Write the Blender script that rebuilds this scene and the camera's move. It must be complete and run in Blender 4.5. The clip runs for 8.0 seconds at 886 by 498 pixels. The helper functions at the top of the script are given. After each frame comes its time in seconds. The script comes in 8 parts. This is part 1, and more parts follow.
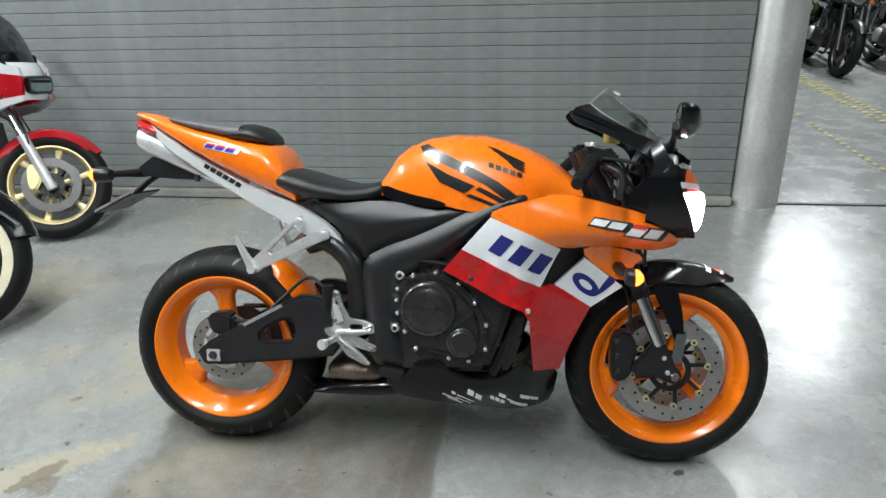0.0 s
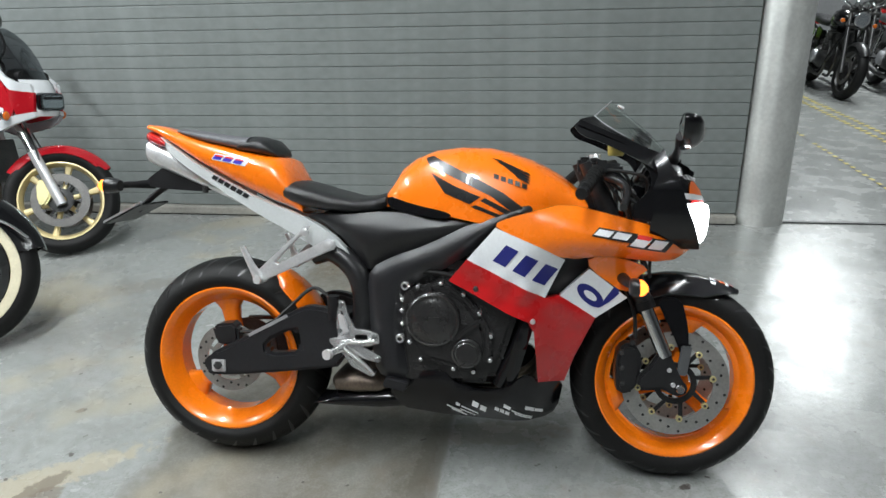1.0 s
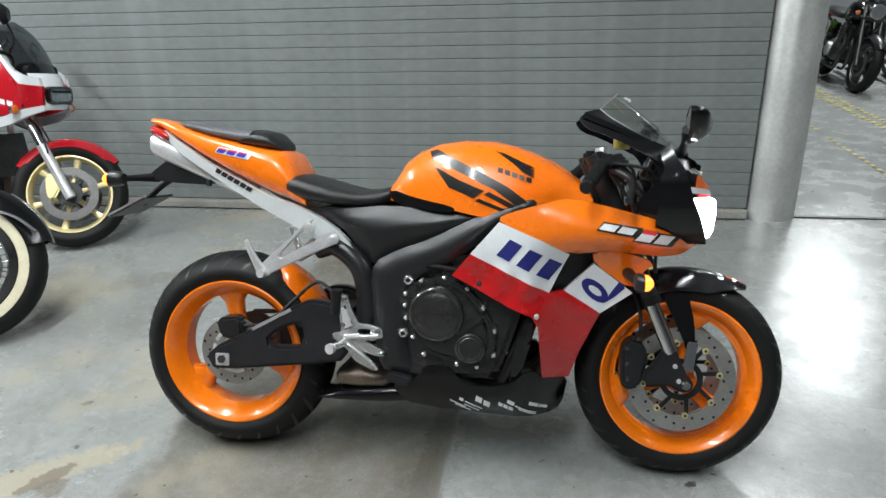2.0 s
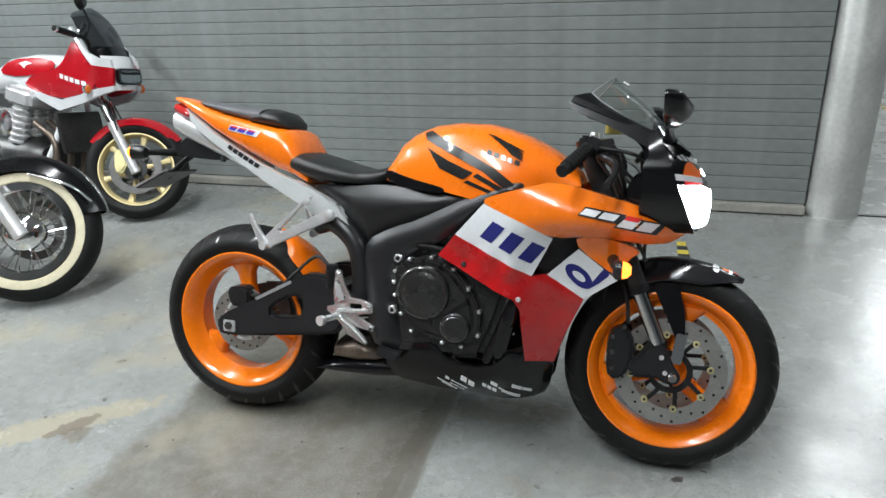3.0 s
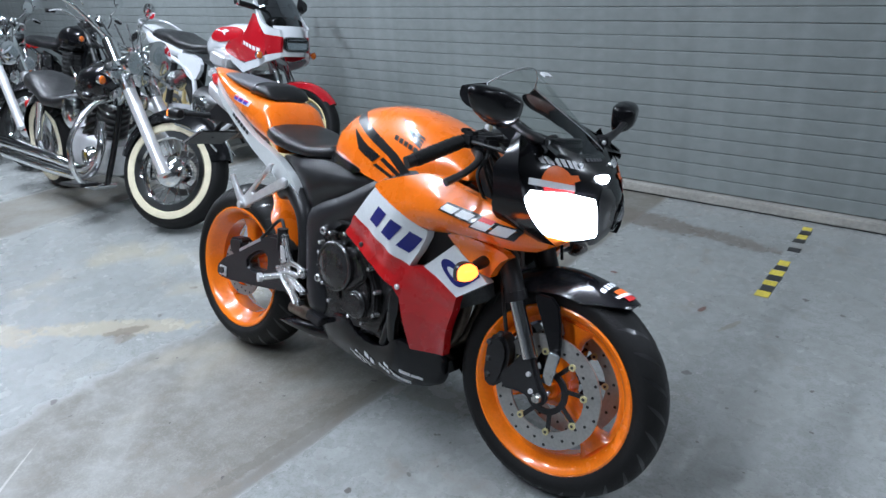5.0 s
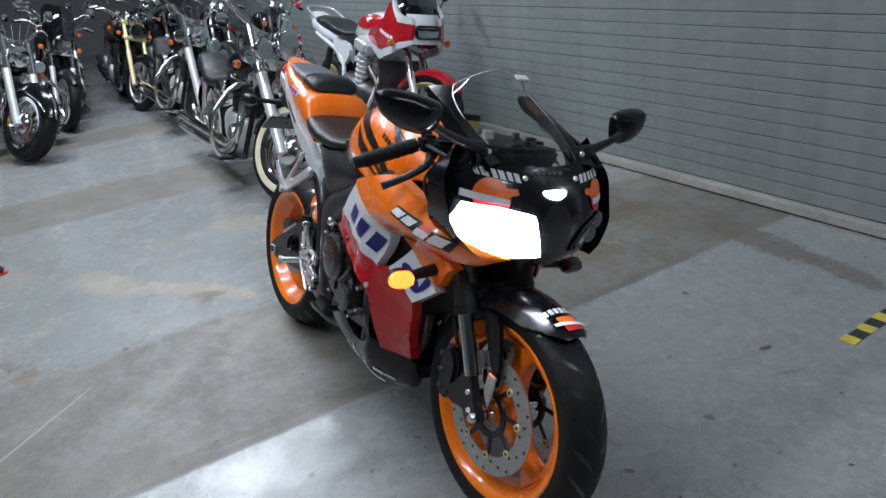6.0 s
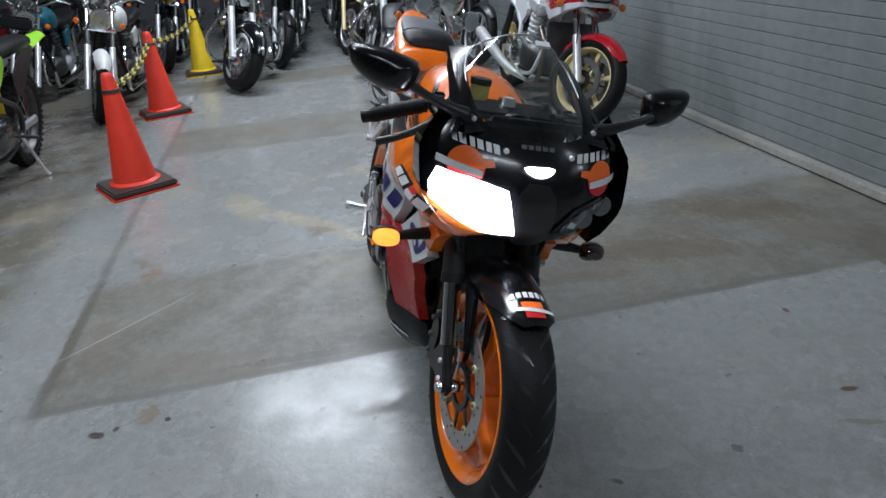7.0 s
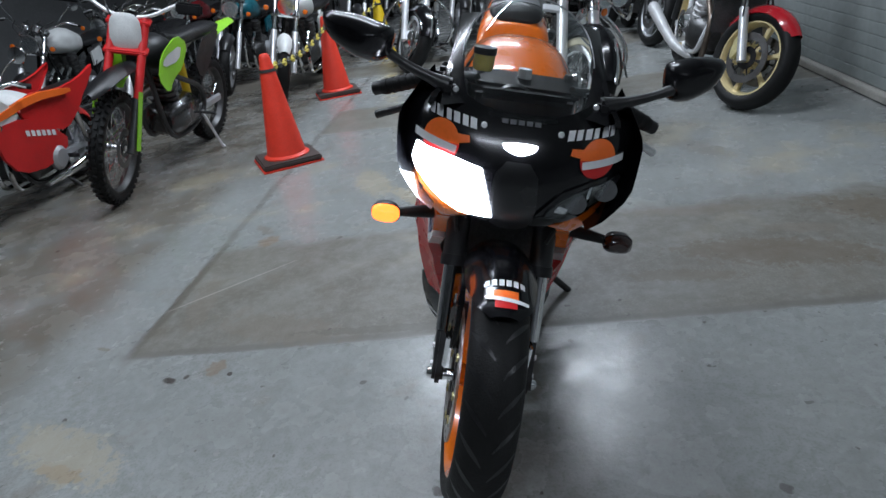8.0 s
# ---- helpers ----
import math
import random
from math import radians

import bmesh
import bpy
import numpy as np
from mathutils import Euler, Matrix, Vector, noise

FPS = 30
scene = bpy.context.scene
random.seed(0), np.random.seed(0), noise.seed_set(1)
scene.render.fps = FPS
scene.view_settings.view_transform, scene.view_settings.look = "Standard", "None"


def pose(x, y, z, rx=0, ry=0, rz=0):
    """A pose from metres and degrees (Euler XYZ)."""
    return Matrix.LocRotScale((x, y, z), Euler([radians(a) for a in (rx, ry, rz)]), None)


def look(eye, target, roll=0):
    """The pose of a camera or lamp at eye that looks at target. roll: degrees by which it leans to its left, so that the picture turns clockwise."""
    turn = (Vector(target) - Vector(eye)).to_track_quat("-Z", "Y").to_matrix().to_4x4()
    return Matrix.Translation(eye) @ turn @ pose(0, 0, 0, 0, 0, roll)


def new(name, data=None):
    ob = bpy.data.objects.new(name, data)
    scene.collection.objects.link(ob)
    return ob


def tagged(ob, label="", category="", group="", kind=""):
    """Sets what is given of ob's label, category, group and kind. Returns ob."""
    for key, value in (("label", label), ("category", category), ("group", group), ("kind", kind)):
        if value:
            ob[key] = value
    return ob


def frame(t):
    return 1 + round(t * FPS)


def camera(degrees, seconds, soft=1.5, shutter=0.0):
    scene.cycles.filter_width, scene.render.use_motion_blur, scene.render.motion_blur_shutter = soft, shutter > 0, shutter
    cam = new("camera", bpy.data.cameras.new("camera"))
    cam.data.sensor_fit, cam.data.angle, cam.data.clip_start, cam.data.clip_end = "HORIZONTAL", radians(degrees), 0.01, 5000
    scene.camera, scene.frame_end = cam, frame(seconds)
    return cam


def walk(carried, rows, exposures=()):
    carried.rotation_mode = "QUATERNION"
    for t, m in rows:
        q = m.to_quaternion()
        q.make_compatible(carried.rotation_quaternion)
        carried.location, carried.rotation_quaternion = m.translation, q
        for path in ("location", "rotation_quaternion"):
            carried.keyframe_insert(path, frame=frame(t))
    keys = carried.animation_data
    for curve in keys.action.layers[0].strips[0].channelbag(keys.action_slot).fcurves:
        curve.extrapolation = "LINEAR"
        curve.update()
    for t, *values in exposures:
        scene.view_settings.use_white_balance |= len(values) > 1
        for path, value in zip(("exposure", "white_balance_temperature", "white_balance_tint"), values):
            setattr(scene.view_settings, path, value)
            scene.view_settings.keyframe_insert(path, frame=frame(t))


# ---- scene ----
cam = camera(64.8, 8.0)
PATH = [
    (0, (0.96, -1.812, 1.479), (0.709, 0.004, 0.68), -1.7),
    (0.5, (0.963, -1.822, 1.47), (0.702, 0.005, 0.698), -1.6),
    (1, (0.962, -1.835, 1.451), (0.695, 0.004, 0.713), -1.6),
    (2.5, (1.026, -1.811, 1.439), (0.658, 0.0, 0.676), -2.2),
    (3, (1.27, -1.797, 1.424), (0.725, -0.035, 0.651), -2.5),
    (3.5, (1.47, -1.723, 1.43), (0.741, -0.039, 0.634), -3.3),
    (4, (1.7, -1.616, 1.414), (0.84, 0.009, 0.627), -3.4),
    (4.2, (1.806, -1.558, 1.406), (0.88, 0.032, 0.621), -3.2),
    (4.5, (1.999, -1.467, 1.41), (0.961, 0.051, 0.623), -2.3),
    (4.7, (2.103, -1.401, 1.412), (0.987, 0.054, 0.613), -3.1),
    (5.8, (2.492, -0.867, 1.381), (0.952, 0.133, 0.589), -6.3),
    (6, (2.58, -0.761, 1.382), (0.981, 0.138, 0.586), -6.2),
    (6.5, (2.717, -0.527, 1.367), (0.994, 0.085, 0.557), -6.0),
    (7, (2.755, -0.266, 1.33), (0.969, 0.058, 0.491), -5.0),
    (7.5, (2.792, 0.029, 1.31), (0.975, 0.029, 0.476), -6.4),
    (8, (2.719, 0.202, 1.233), (0.909, -0.048, 0.419), -8.6),
]
EXPOSURES = [(0.0, 0.74, 6500, 9), (2.5, 0.72, 6500, 9), (3.5, 0.76, 6450, 10.5), (4.5, 0.82, 5700, 12), (6.0, 0.20, 5950, 13), (7.0, 0.05, 6000, 13), (8.0, 0.06, 5900, 12)]
walk(cam, [(t, look(eye, target, roll)) for t, eye, target, roll in PATH], EXPOSURES)

# ---- world and lamps ----
world = bpy.data.worlds.new("world")
scene.world = world
world.use_nodes = True
world.node_tree.nodes["Background"].inputs[0].default_value = (0.55, 0.6, 0.65, 1)
world.node_tree.nodes["Background"].inputs[1].default_value = 0.15


def strip_lamp(name, x, y, z, length, width, watts, along_y=True, colour=(0.93, 0.98, 1.0)):
    data = bpy.data.lights.new(name, "AREA")
    data.shape, data.size, data.size_y, data.energy, data.color = "RECTANGLE", width, length, watts, colour
    ob = new(name, data)
    ob.matrix_world = pose(x, y, z, 0, 0, 0 if along_y else 90)
    return ob


# second, third and last are unseen fill lamps, added to balance bike and floor
LAMPS = [(-4.42, -0.05, 3.98, 2.5, 0.16, 175), (-0.9, -0.3, 3.98, 2.5, 0.16, 90), (0.3, -2.7, 3.98, 2.5, 0.16, 80), (-9.0, 0.5, 3.98, 2.5, 0.16, 30),
         (5.25, 8.7, 3.98, 2.6, 0.35, 185), (3.4, 5.4, 3.98, 2.4, 0.3, 70), (4.6, 0.6, 3.98, 2.5, 0.16, 60)]
for k, (x, y, z, length, width, watts) in enumerate(LAMPS):
    strip_lamp("tube_or_fill_light", x, y, z, length, width, watts)

# ---- materials ----
def material(name, base, rough=0.5, metal=0.0, vary=0.12, scale=14.0, bump=0.0, bump_scale=90.0, coat=0.0, rough_vary=0.1, dirt=None, emit=None, spec=0.5, alpha=1.0, transmission=0.0):
    m = bpy.data.materials.new(name)
    m.use_nodes = True
    nt = m.node_tree
    b = nt.nodes["Principled BSDF"]
    tc = nt.nodes.new("ShaderNodeTexCoord")
    n1 = nt.nodes.new("ShaderNodeTexNoise")
    n1.inputs["Scale"].default_value, n1.inputs["Detail"].default_value = scale, 6
    n2 = nt.nodes.new("ShaderNodeTexNoise")
    n2.inputs["Scale"].default_value, n2.inputs["Detail"].default_value = scale * 9, 3
    nt.links.new(tc.outputs["Object"], n1.inputs["Vector"])
    nt.links.new(tc.outputs["Object"], n2.inputs["Vector"])
    add = nt.nodes.new("ShaderNodeMath")
    add.operation = "ADD"
    nt.links.new(n1.outputs[0], add.inputs[0])
    nt.links.new(n2.outputs[0], add.inputs[1])
    ramp = nt.nodes.new("ShaderNodeMapRange")
    ramp.inputs[1].default_value, ramp.inputs[2].default_value = 0.7, 1.3
    ramp.inputs[3].default_value, ramp.inputs[4].default_value = 1 - vary, 1 + vary
    nt.links.new(add.outputs[0], ramp.inputs[0])
    mix = nt.nodes.new("ShaderNodeVectorMath")
    mix.operation = "SCALE"
    mix.inputs[0].default_value = base[:3]
    nt.links.new(ramp.outputs[0], mix.inputs["Scale"])
    nt.links.new(mix.outputs[0], b.inputs["Base Color"])
    if rough_vary:
        r2 = nt.nodes.new("ShaderNodeMapRange")
        r2.inputs[1].default_value, r2.inputs[2].default_value = 0.35, 0.65
        r2.inputs[3].default_value, r2.inputs[4].default_value = max(0.02, rough * (1 - rough_vary)), min(1, rough * (1 + rough_vary))
        nt.links.new(n1.outputs[0], r2.inputs[0])
        nt.links.new(r2.outputs[0], b.inputs["Roughness"])
    else:
        b.inputs["Roughness"].default_value = rough
    b.inputs["Metallic"].default_value = metal
    b.inputs["Specular IOR Level"].default_value = spec
    b.inputs["Coat Weight"].default_value = coat
    b.inputs["Coat Roughness"].default_value = 0.06
    b.inputs["Transmission Weight"].default_value = transmission
    b.inputs["Alpha"].default_value = alpha
    if emit:
        b.inputs["Emission Color"].default_value = (*emit[0], 1)
        b.inputs["Emission Strength"].default_value = emit[1]
    if bump:
        n3 = nt.nodes.new("ShaderNodeTexNoise")
        n3.inputs["Scale"].default_value, n3.inputs["Detail"].default_value = bump_scale, 4
        nt.links.new(tc.outputs["Object"], n3.inputs["Vector"])
        bp = nt.nodes.new("ShaderNodeBump")
        bp.inputs["Strength"].default_value, bp.inputs["Distance"].default_value = bump, 0.004
        nt.links.new(n3.outputs[0], bp.inputs["Height"])
        nt.links.new(bp.outputs[0], b.inputs["Normal"])
    return m


M = {
    "orange": material("orange_paint", (0.95, 0.19, 0.004), 0.28, coat=0.8, vary=0.05),
    "orange_rim": material("orange_wheel_paint", (0.95, 0.21, 0.004), 0.25, coat=0.9, vary=0.08),
    "white": material("white_paint", (0.72, 0.74, 0.76), 0.22, coat=0.9, vary=0.05),
    "red": material("red_paint", (0.48, 0.008, 0.010), 0.27, coat=0.45, vary=0.04),
    "candy": material("candy_red_paint", (0.45, 0.006, 0.014), 0.25, coat=0.9, vary=0.08),
    "navy": material("navy_decal", (0.018, 0.022, 0.16), 0.35, vary=0.05),
    "decal_black": material("black_decal", (0.012, 0.012, 0.013), 0.3, vary=0.1, coat=0.3),
    "decal_white": material("white_decal", (0.75, 0.76, 0.77), 0.35, vary=0.06),
    "decal_red": material("red_decal", (0.6, 0.02, 0.02), 0.35, vary=0.06),
    "decal_orange": material("orange_decal", (0.95, 0.17, 0.02), 0.35, vary=0.06),
    "decal_blue": material("blue_decal", (0.05, 0.04, 0.45), 0.35, vary=0.06),
    "gloss_black": material("gloss_black_paint", (0.005, 0.005, 0.006), 0.18, spec=0.35, coat=0.15, vary=0.2),
    "satin_black": material("satin_black_paint", (0.014, 0.014, 0.015), 0.33, vary=0.2, bump=0.1, bump_scale=300),
    "frame_black": material("cast_frame_black", (0.016, 0.016, 0.018), 0.34, vary=0.2, bump=0.15, bump_scale=400),
    "plastic": material("black_plastic", (0.009, 0.009, 0.010), 0.42, spec=0.35, vary=0.25, bump=0.15, bump_scale=500),
    "engine": material("engine_black", (0.020, 0.019, 0.019), 0.26, coat=0.55, vary=0.3, bump=0.10, bump_scale=350),
    "rubber": material("tyre_rubber", (0.008, 0.008, 0.008), 0.58, spec=0.25, vary=0.25, bump=0.25, bump_scale=220),
    "vinyl": material("seat_vinyl", (0.012, 0.012, 0.013), 0.34, spec=0.5, vary=0.2, bump=0.3, bump_scale=700),
    "vinyl_grey": material("seat_vinyl_grey", (0.10, 0.10, 0.11), 0.45, vary=0.2, bump=0.3, bump_scale=700),
    "alu": material("brushed_aluminium", (0.80, 0.80, 0.81), 0.32, metal=0.6, vary=0.1, bump=0.05),
    "polished": material("polished_aluminium", (0.86, 0.86, 0.86), 0.20, metal=0.85, vary=0.12, bump=0.04),
    "alu_paint": material("silver_paint", (0.50, 0.51, 0.53), 0.38, metal=0.6, vary=0.06, coat=0.3),
    "chrome": material("chrome", (0.78, 0.79, 0.80), 0.08, metal=1.0, vary=0.05),
    "steel": material("disc_steel", (0.46, 0.45, 0.43), 0.34, metal=0.8, vary=0.15, bump=0.08),
    "dark_steel": material("dark_steel", (0.10, 0.10, 0.10), 0.45, metal=0.9, vary=0.25),
    "gold": material("gold_wheel_paint", (0.80, 0.67, 0.36), 0.35, metal=0.3, vary=0.1, coat=0.3),
    "brass": material("brass", (0.74, 0.66, 0.34), 0.35, metal=0.5, vary=0.15),
    "cream": material("cream_whitewall", (0.72, 0.66, 0.48), 0.55, vary=0.1),
    "bronze": material("bronze_muffler", (0.20, 0.16, 0.13), 0.4, metal=0.8, vary=0.3),
    "amber": material("amber_lens", (0.75, 0.16, 0.01), 0.2, vary=0.1, coat=0.5),
    "amber_lit": material("lit_amber_lens", (0.9, 0.25, 0.02), 0.2, vary=0.0, emit=((1.0, 0.17, 0.02), 3.2)),
    "smoke": material("smoked_lens", (0.03, 0.012, 0.01), 0.15, vary=0.1, coat=0.8),
    "red_lens": material("red_lens", (0.4, 0.01, 0.01), 0.15, vary=0.1, coat=0.8),
    "cone_red": material("cone_red_plastic", (0.75, 0.045, 0.02), 0.5, vary=0.12, bump=0.05),
    "cone_yellow": material("cone_yellow_plastic", (0.72, 0.50, 0.01), 0.5, vary=0.12, bump=0.05),
    "cone_base": material("cone_base_rubber", (0.05, 0.035, 0.03), 0.75, vary=0.25, bump=0.2),
    "green": material("lime_plastic", (0.28, 0.62, 0.02), 0.4, vary=0.08),
    "dirt_white": material("white_plastic", (0.62, 0.63, 0.62), 0.45, vary=0.1),
    "dirt_red": material("red_plastic", (0.55, 0.015, 0.015), 0.42, vary=0.1),
    "blue": material("blue_paint", (0.02, 0.05, 0.25), 0.3, coat=0.5, vary=0.1),
    "teal": material("teal_paint", (0.01, 0.12, 0.16), 0.3, coat=0.6, vary=0.1),
    "maroon": material("maroon_paint", (0.16, 0.008, 0.012), 0.3, coat=0.6, vary=0.1),
    "cable": material("black_cable", (0.012, 0.012, 0.012), 0.5, vary=0.2),
    "tape_yellow": material("yellow_tape", (0.55, 0.45, 0.06), 0.5, vary=0.25),
    "tape_black": material("black_tape", (0.03, 0.03, 0.03), 0.5, vary=0.25),
    "fluid": material("brake_fluid_plastic", (0.62, 0.52, 0.14), 0.3, vary=0.1),
    "lamp_lit": material("lit_headlamp", (0.9, 0.9, 0.9), 0.2, vary=0.0, emit=((0.93, 0.96, 1.0), 40.0)),
    "reflector": material("lamp_reflector", (0.75, 0.76, 0.78), 0.12, metal=1.0, vary=0.1),
    "dull_disc": material("dull_disc_steel", (0.17, 0.165, 0.16), 0.42, metal=0.8, vary=0.2),
    "pale_grey": material("pale_grey_paint", (0.52, 0.54, 0.54), 0.32, coat=0.4, vary=0.06),
    "dark_chrome": material("dark_chrome", (0.20, 0.20, 0.21), 0.14, metal=1.0, vary=0.2),
    "rail_metal": material("worn_rail_metal", (0.40, 0.385, 0.35), 0.42, metal=0.25, vary=0.2, scale=6),
    "grey_metal": material("galvanised", (0.36, 0.37, 0.37), 0.4, metal=0.7, vary=0.15),
}


def clear(name, tint, rough=0.02, gloss=(0.08, 0.5)):
    """Thin clear plastic or glass: mostly see-through, with a glossy coat."""
    m = bpy.data.materials.new(name)
    m.use_nodes = True
    nt = m.node_tree
    nt.nodes.remove(nt.nodes["Principled BSDF"])
    out = nt.nodes["Material Output"]
    tr = nt.nodes.new("ShaderNodeBsdfTransparent")
    tr.inputs[0].default_value = (*tint, 1)
    gl = nt.nodes.new("ShaderNodeBsdfGlossy")
    gl.inputs["Roughness"].default_value = rough
    gl.inputs["Color"].default_value = (0.9, 0.95, 1.0, 1)
    lw = nt.nodes.new("ShaderNodeLayerWeight")
    lw.inputs[0].default_value = 0.3
    fr = nt.nodes.new("ShaderNodeMapRange")
    fr.inputs[3].default_value, fr.inputs[4].default_value = gloss
    nt.links.new(lw.outputs["Facing"], fr.inputs[0])
    mx = nt.nodes.new("ShaderNodeMixShader")
    nt.links.new(fr.outputs[0], mx.inputs[0])
    nt.links.new(tr.outputs[0], mx.inputs[1])
    nt.links.new(gl.outputs[0], mx.inputs[2])
    nt.links.new(mx.outputs[0], out.inputs[0])
    return m


M["screen"] = clear("clear_screen", (0.90, 0.92, 0.90), gloss=(0.03, 0.35))
M["screen_dark"] = clear("smoked_screen", (0.10, 0.10, 0.11))
M["glass"] = clear("lamp_glass", (0.92, 0.94, 0.95), gloss=(0.03, 0.3))


def floor_material():
    """Sealed grey concrete with tan worn bands, dark spots and a soft sheen."""
    m = bpy.data.materials.new("sealed_concrete")
    m.use_nodes = True
    nt = m.node_tree
    L = nt.links.new
    b = nt.nodes["Principled BSDF"]
    geo = nt.nodes.new("ShaderNodeNewGeometry")
    sep = nt.nodes.new("ShaderNodeSeparateXYZ")
    L(geo.outputs["Position"], sep.inputs[0])

    def noise_tex(scale, detail=5, rough=0.55):
        n = nt.nodes.new("ShaderNodeTexNoise")
        n.inputs["Scale"].default_value, n.inputs["Detail"].default_value, n.inputs["Roughness"].default_value = scale, detail, rough
        L(geo.outputs["Position"], n.inputs["Vector"])
        return n.outputs[0]

    def math_node(op, a, c, clamp=False):
        n = nt.nodes.new("ShaderNodeMath")
        n.operation, n.use_clamp = op, clamp
        for i, v in ((0, a), (1, c)):
            if isinstance(v, (int, float)):
                n.inputs[i].default_value = v
            else:
                L(v, n.inputs[i])
        return n.outputs[0]

    def ramp(v, lo, hi, a, c):
        n = nt.nodes.new("ShaderNodeMapRange")
        n.interpolation_type = "SMOOTHSTEP"
        for i, q in enumerate((lo, hi, a, c)):
            n.inputs[i + 1].default_value = q
        L(v, n.inputs[0])
        return n.outputs[0]

    def mix(fac, a, c):
        n = nt.nodes.new("ShaderNodeMix")
        n.data_type = "RGBA"
        L(fac, n.inputs[0])
        for i, v in ((6, a), (7, c)):
            if isinstance(v, tuple):
                n.inputs[i].default_value = (*v, 1)
            else:
                L(v, n.inputs[i])
        return n.outputs[2]

    big, mid, fine, grit = noise_tex(0.9), noise_tex(5, 6, 0.6), noise_tex(34, 5, 0.6), noise_tex(120, 3)
    wob = math_node("MULTIPLY", math_node("SUBTRACT", noise_tex(2.3), 0.5), 0.05)
    x = math_node("ADD", sep.outputs[0], wob)
    y = math_node("ADD", sep.outputs[1], wob)

    def between(v, lo, hi, soft):
        return math_node("MULTIPLY", ramp(v, lo - soft, lo + soft, 0, 1), ramp(v, hi - soft, hi + soft, 1, 0))

    base = mix(ramp(big, 0.3, 0.7, 0, 1), (0.225, 0.235, 0.228), (0.275, 0.285, 0.275))
    base = mix(ramp(mid, 0.35, 0.72, 0, 0.45), base, (0.20, 0.203, 0.19))
    base = mix(ramp(fine, 0.36, 0.68, 0, 0.5), base, (0.315, 0.325, 0.318))
    base = mix(ramp(grit, 0.46, 0.70, 0, 0.45), base, (0.15, 0.15, 0.137))
    swirl = nt.nodes.new("ShaderNodeTexNoise")
    swirl.inputs["Scale"].default_value, swirl.inputs["Detail"].default_value, swirl.inputs["Distortion"].default_value = 15, 5, 1.6
    L(geo.outputs["Position"], swirl.inputs["Vector"])
    base = mix(ramp(swirl.outputs[0], 0.46, 0.70, 0, 0.38), base, (0.335, 0.345, 0.34))
    base = mix(ramp(swirl.outputs[0], 0.30, 0.48, 0.34, 0), base, (0.175, 0.178, 0.165))
    # tan bands where the old coating has worn
    bands = math_node("MULTIPLY", math_node("MULTIPLY", ramp(math_node("ADD", x, math_node("MULTIPLY", math_node("SUBTRACT", mid, 0.5), 0.22)), -0.33, -0.20, 0, 1), ramp(x, 0.665, 0.705, 1, 0)), between(y, -1.28, 6.0, 0.02))
    bands = math_node("MAXIMUM", bands, math_node("MULTIPLY", between(x, -3.05, -2.3, 0.03), between(y, -1.28, 6.0, 0.02)))
    bands = math_node("MAXIMUM", bands, math_node("MULTIPLY", between(x, -5.3, -4.6, 0.05), between(y, -3.0, 6.0, 0.05)))
    band_col = mix(ramp(noise_tex(3.2), 0.3, 0.7, 0, 1), (0.118, 0.106, 0.082), (0.178, 0.168, 0.140))
    streak = noise_tex(22, 6, 0.7)
    band_col = mix(ramp(streak, 0.40, 0.66, 0, 0.55), band_col, (0.235, 0.228, 0.205))
    band_col = mix(ramp(grit, 0.42, 0.62, 0.35, 0), band_col, (0.085, 0.08, 0.068))
    base = mix(math_node("MULTIPLY", bands, ramp(mid, 0.25, 0.62, 0.62, 0.97)), base, band_col)
    side_band = math_node("MULTIPLY", between(y, -3.4, -1.62, 0.14), between(x, -7.0, 1.25, 0.3))
    base = mix(math_node("MULTIPLY", side_band, ramp(noise_tex(2.4, 7, 0.65), 0.32, 0.58, 0.4, 0.95)), base, mix(ramp(mid, 0.35, 0.65, 0, 1), (0.115, 0.10, 0.078), (0.165, 0.15, 0.125)))
    # saw-cut edge lines
    line = math_node("MULTIPLY", between(y, -1.30, -1.26, 0.008), between(x, -7.0, 0.685, 0.02))
    line = math_node("MAXIMUM", line, math_node("MULTIPLY", between(x, 0.65, 0.69, 0.008), between(y, -1.3, 1.6, 0.02)))
    base = mix(math_node("MULTIPLY", line, 0.55), base, (0.12, 0.112, 0.10))
    # yellowish film and brown stains
    mott = ramp(noise_tex(4.2, 8, 0.7), 0.50, 0.70, 0, 0.5)
    base = mix(math_node("MULTIPLY", mott, bands), base, (0.12, 0.098, 0.07))
    film = math_node("MULTIPLY", ramp(noise_tex(1.7, 3), 0.52, 0.66, 0, 0.5), between(x, -1.6, 0.0, 0.2))
    base = mix(film, base, (0.36, 0.32, 0.23))
    stain = math_node("MULTIPLY", ramp(noise_tex(2.8, 8, 0.7), 0.56, 0.72, 0, 0.6), ramp(sep.outputs[1], 2.2, 2.6, 1, 0.15))
    base = mix(stain, base, (0.17, 0.145, 0.115))
    # single marks: place, half length, half width, turn, strength, colour
    warp = noise_tex(30, 4, 0.65)

    def blob(base, bx, by, lx, ly, turn, strength, colour, ragged=0.8):
        dx, dy = math_node("SUBTRACT", sep.outputs[0], bx), math_node("SUBTRACT", sep.outputs[1], by)
        ca, sa = math.cos(radians(turn)), math.sin(radians(turn))
        u = math_node("DIVIDE", math_node("ADD", math_node("MULTIPLY", dx, ca), math_node("MULTIPLY", dy, sa)), lx)
        v = math_node("DIVIDE", math_node("SUBTRACT", math_node("MULTIPLY", dy, ca), math_node("MULTIPLY", dx, sa)), ly)
        d = math_node("ADD", math_node("MULTIPLY", u, u), math_node("MULTIPLY", v, v))
